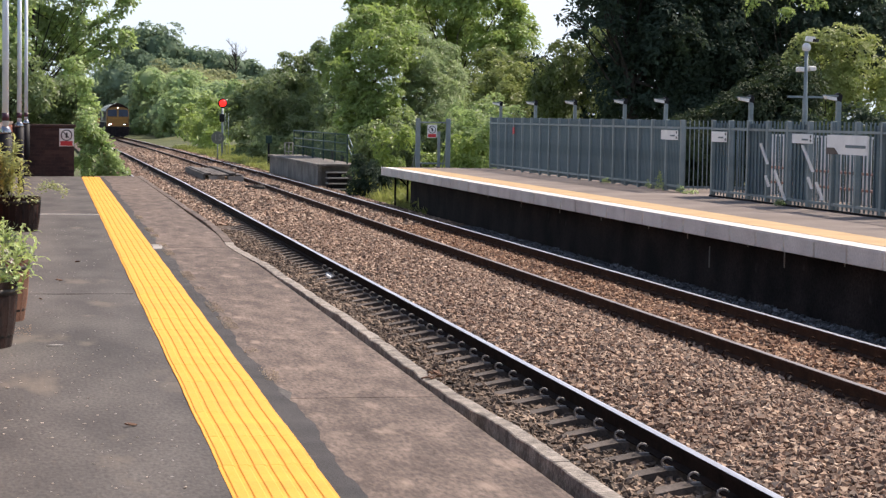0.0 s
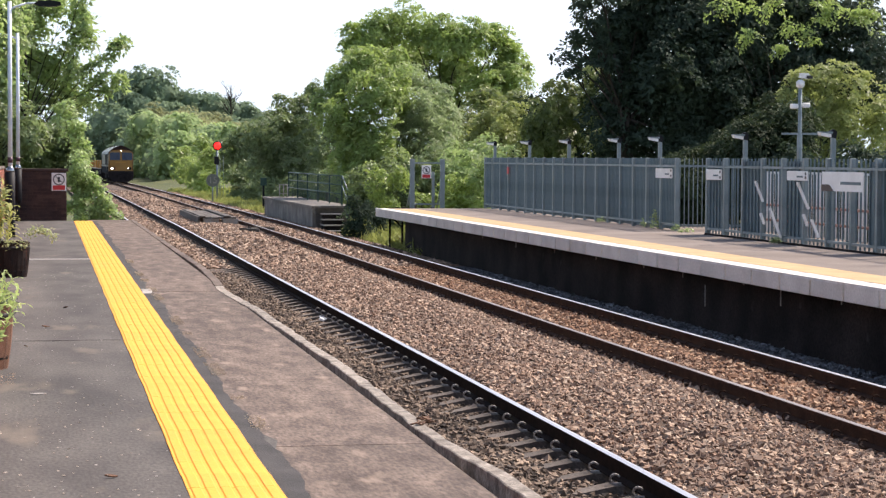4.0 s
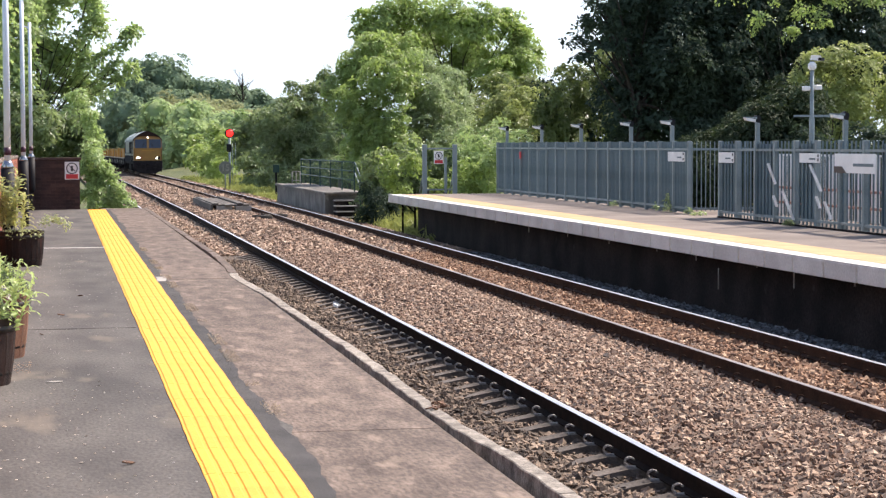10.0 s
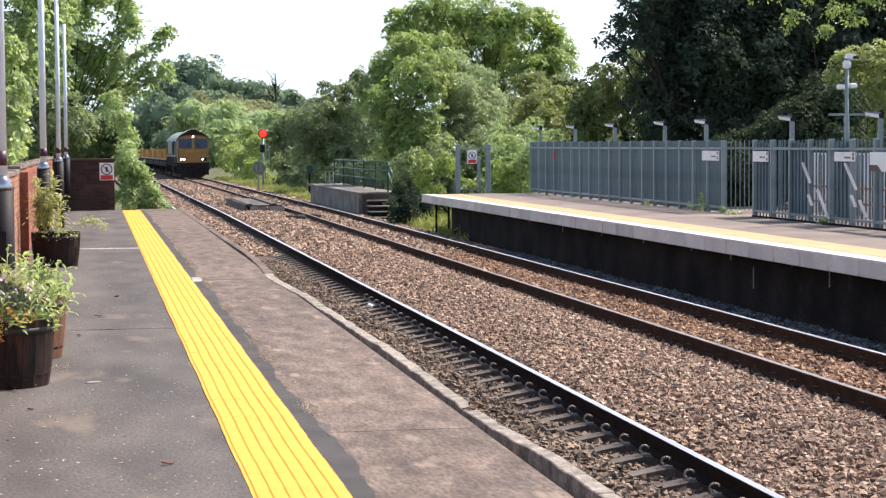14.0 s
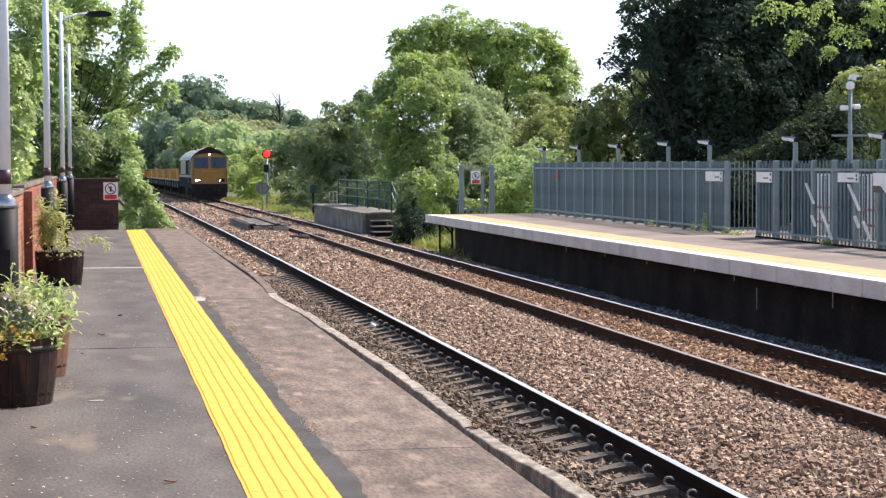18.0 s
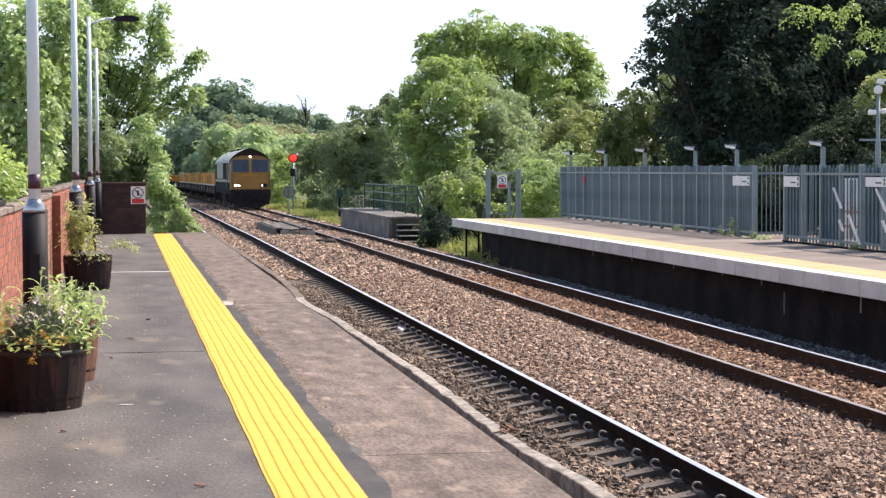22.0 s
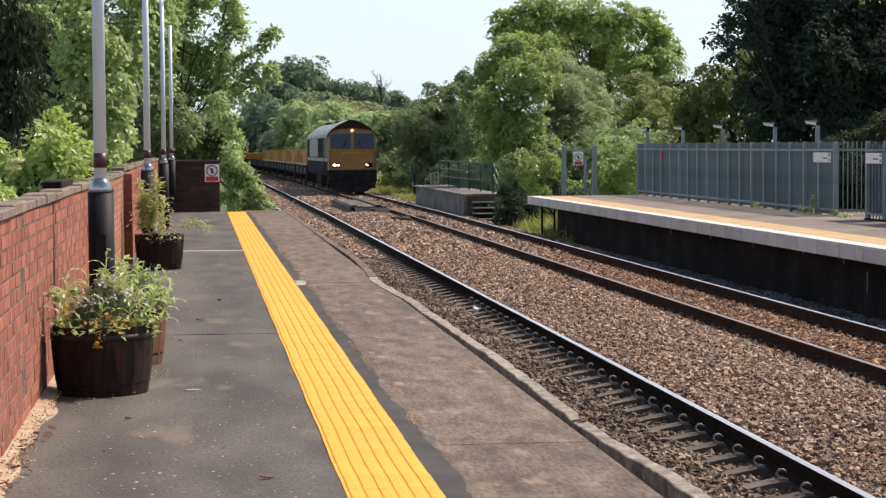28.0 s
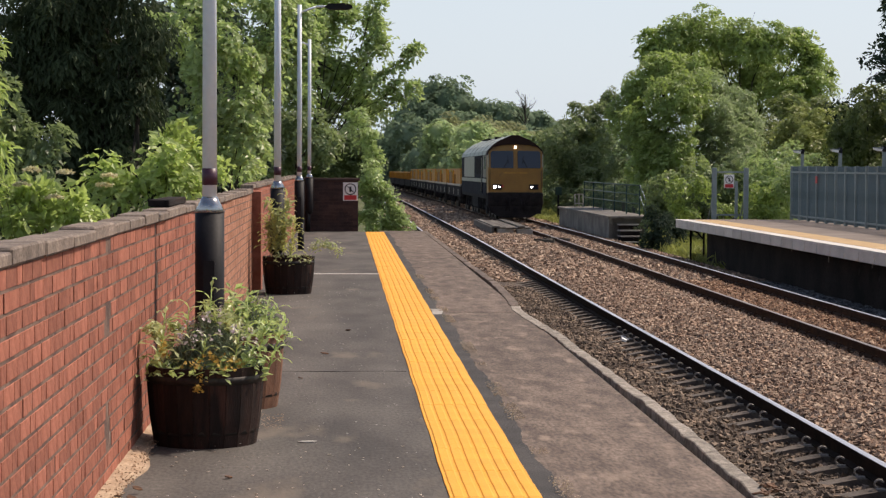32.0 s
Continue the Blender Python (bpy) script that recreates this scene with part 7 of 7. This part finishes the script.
for j in range(90):
    y = -10 + j * 0.12
    w = 0.11 + 0.025 * math.sin(y * 2.3) + 0.02 * math.sin(y * 5.9 + 1)
    ring.append((bm.verts.new((WALL_X - 0.02, y, 0.03)), bm.verts.new((WALL_X + w * 0.6, y, 0.014)), bm.verts.new((WALL_X + w, y, -0.004)), bm.verts.new((WALL_X - 0.02, y, -0.02))))
for a, b in zip(ring, ring[1:]):
    for i in range(3):
        bm.faces.new((a[i], a[i + 1], b[i + 1], b[i]))
bmesh.ops.recalc_face_normals(bm, faces=bm.faces)
tagged(new("sand_drift", mesh_object("sand_drift", bm, SAND, True)), "pale sandy dirt banked along the wall's foot", "sand", kind="stuff")
# dry dirt and moss along the ragged tar edge
g = np.random.default_rng(81)
v, f = stones(-0.05, 0.05, -3.0, 16.0, 3600, 0.006, 82)
keep_y = v[:, 1].reshape(-1, 6).mean(1)
keep = (np.sin(keep_y * 1.7) + np.sin(keep_y * 4.1 + 1) > 0.25)
v = v.reshape(-1, 6, 3)[keep].reshape(-1, 3)
f = f[: 8 * int(keep.sum())]
v[:, 2] = (v[:, 2] - (RAIL - 0.16) + 0.075) * 0.5 + 0.002
v[:, 0] += -3.4
tagged(new("edge_dirt", raw_mesh("edge_dirt", v, f, surf("dry_tan_dirt", (0.3, 0.235, 0.165), (0.42, 0.335, 0.24), 0.95, scale=6, fine=60, bump=0.2, vary="island", vary_amount=0.3))), "dry tan dirt along the edge of the tar band", "dirt", kind="stuff")

# dark kerb strip that draws the shadow under the open fence, and weeds at its foot
thing("fence_plinth", "low dark kerb strip that draws the shadow under the open railing fence", "kerb", bm=boxed(8.56, 8.6, 8.0, 25.25, 0.0, 0.035, 0.004), material=SOOT_SHADE)
WEED = leafy("pale_weed_leaves", (0.2, 0.27, 0.12), (0.4, 0.48, 0.26), (0.45, 0.55, 0.25), 0.45)
for k, (x, y, r, h, n) in enumerate(((8.5, 28.5, 0.08, 0.45, 34), (8.5, 29.4, 0.07, 0.18, 14), (8.6, 26.6, 0.2, 0.08, 26), (8.55, 27.2, 0.08, 0.2, 16), (8.5, 20.9, 0.1, 0.12, 20), (8.52, 33.0, 0.1, 0.15, 20))):
    w = thing("weed", "pale green weed growing at the fence's foot", "weed", "weeds on the far platform", at=pose(x, y, 0))
    part("stem", tubed((0, 0, -0.01), (0.01, 0, h * 0.7), 0.006, 0.003, n=5), WEED, w)
    part("leaves", leaf_mesh("leaves", dome(0, 0, 0.02, r, h, n, 400 + k), 0.02, 5, 0.06, WEED, 410 + k, 0, 0.5), None, w)
# russet leaves and a yellow scrap on the stone edge
for k in range(9):
    a = k * 2.4
    thing("dead_leaf", "curled dry russet leaf lying on the stone edge", "leaf", "leaves on the platform", at=pose(-2.46 + 0.05 * math.cos(a), -2.85 + 0.14 * math.sin(a * 1.7), 0.012, 20 * math.sin(a), 14, 40 * k), bm=prism([(-0.03, 0.0), (-0.01, 0.016), (0.02, 0.013), (0.038, 0.0), (0.018, -0.014), (-0.012, -0.013)], -0.003, 0.003, "z"), material=DEADLEAF)
g = np.random.default_rng(91)
for k in range(26):
    y = -6.2 + 3.6 * g.uniform()
    thing("dead_leaf", "curled dry brown leaf in the dirt at the wall's foot", "leaf", "leaves on the platform", at=pose(WALL_X + 0.05 + 0.12 * g.uniform(), y, 0.028, 24 * g.normal(), 14, 360 * g.uniform()), bm=prism([(-0.022, 0.0), (-0.01, 0.013), (0.015, 0.011), (0.03, 0.0), (0.014, -0.012), (-0.012, -0.011)], -0.002, 0.002, "z"), material=DEADLEAF if k % 3 else SAND)
# pale crumbs and flakes near the wall and planters
v, f = stones(-5.35, -4.05, -8.5, -1.2, 24, 0.009, 83)
v = v.reshape(-1, 6, 3)
v[:, :, 2] = (v[:, :, 2] - v[:, :, 2].mean(1, keepdims=True)) * 0.4 + 0.004
tagged(new("pale_crumbs", raw_mesh("pale_crumbs", v.reshape(-1, 3), f, surf("pale_crumb", (0.3, 0.25, 0.2), (0.55, 0.48, 0.4), 0.9, scale=30, fine=60, bump=0.1, vary="island", vary_amount=0.4))), "pale crumbs and flakes scattered on the asphalt", "grit", kind="stuff")


# ---- what moves ----
# seconds, how far along the line the locomotive's front stands
RUN = [(0, 222.4), (1.5, 215.0), (3, 207.4), (6, 192.0), (9, 176.9), (12, 162.1), (14, 151.9), (17, 138.6), (19, 130.3), (21, 122.2), (23, 114.3), (25, 106.7), (28, 94.8), (30, 88.3), (32, 82.3)]


def train_at(t):
    """The place of the train's front at a time, on a smooth line through the run."""
    ts, ps = [a for a, _ in RUN], [b for _, b in RUN]
    v = np.gradient(ps, ts)
    i = min(max(int(np.searchsorted(ts, t)) - 1, 0), len(ts) - 2)
    h = ts[i + 1] - ts[i]
    s = (t - ts[i]) / h
    return (ps[i] * (2 * s**3 - 3 * s**2 + 1) + v[i] * h * (s**3 - 2 * s**2 + s) + ps[i + 1] * (3 * s**2 - 2 * s**3) + v[i + 1] * h * (s**3 - s**2))


def motions():
    slope = math.degrees(math.atan(-0.0024))
    for ob, back in train:
        rows = []
        for t in [x / 2 for x in range(65)]:
            y = train_at(t) + back
            rows.append((t, pose(TRACKS[1] + float(bend(y)), y, RAIL + dip(y), slope, 0, math.degrees(math.atan(8.2e-5 * max(0.0, y - 100))))))
        walk(ob, rows)
    for w, r, y in axles:
        start = train_at(0)
        walk(w, [(t, pose(0, y, r, math.degrees((start - train_at(t)) / r))) for t in [x * 0.1 for x in range(321)]])


motions()
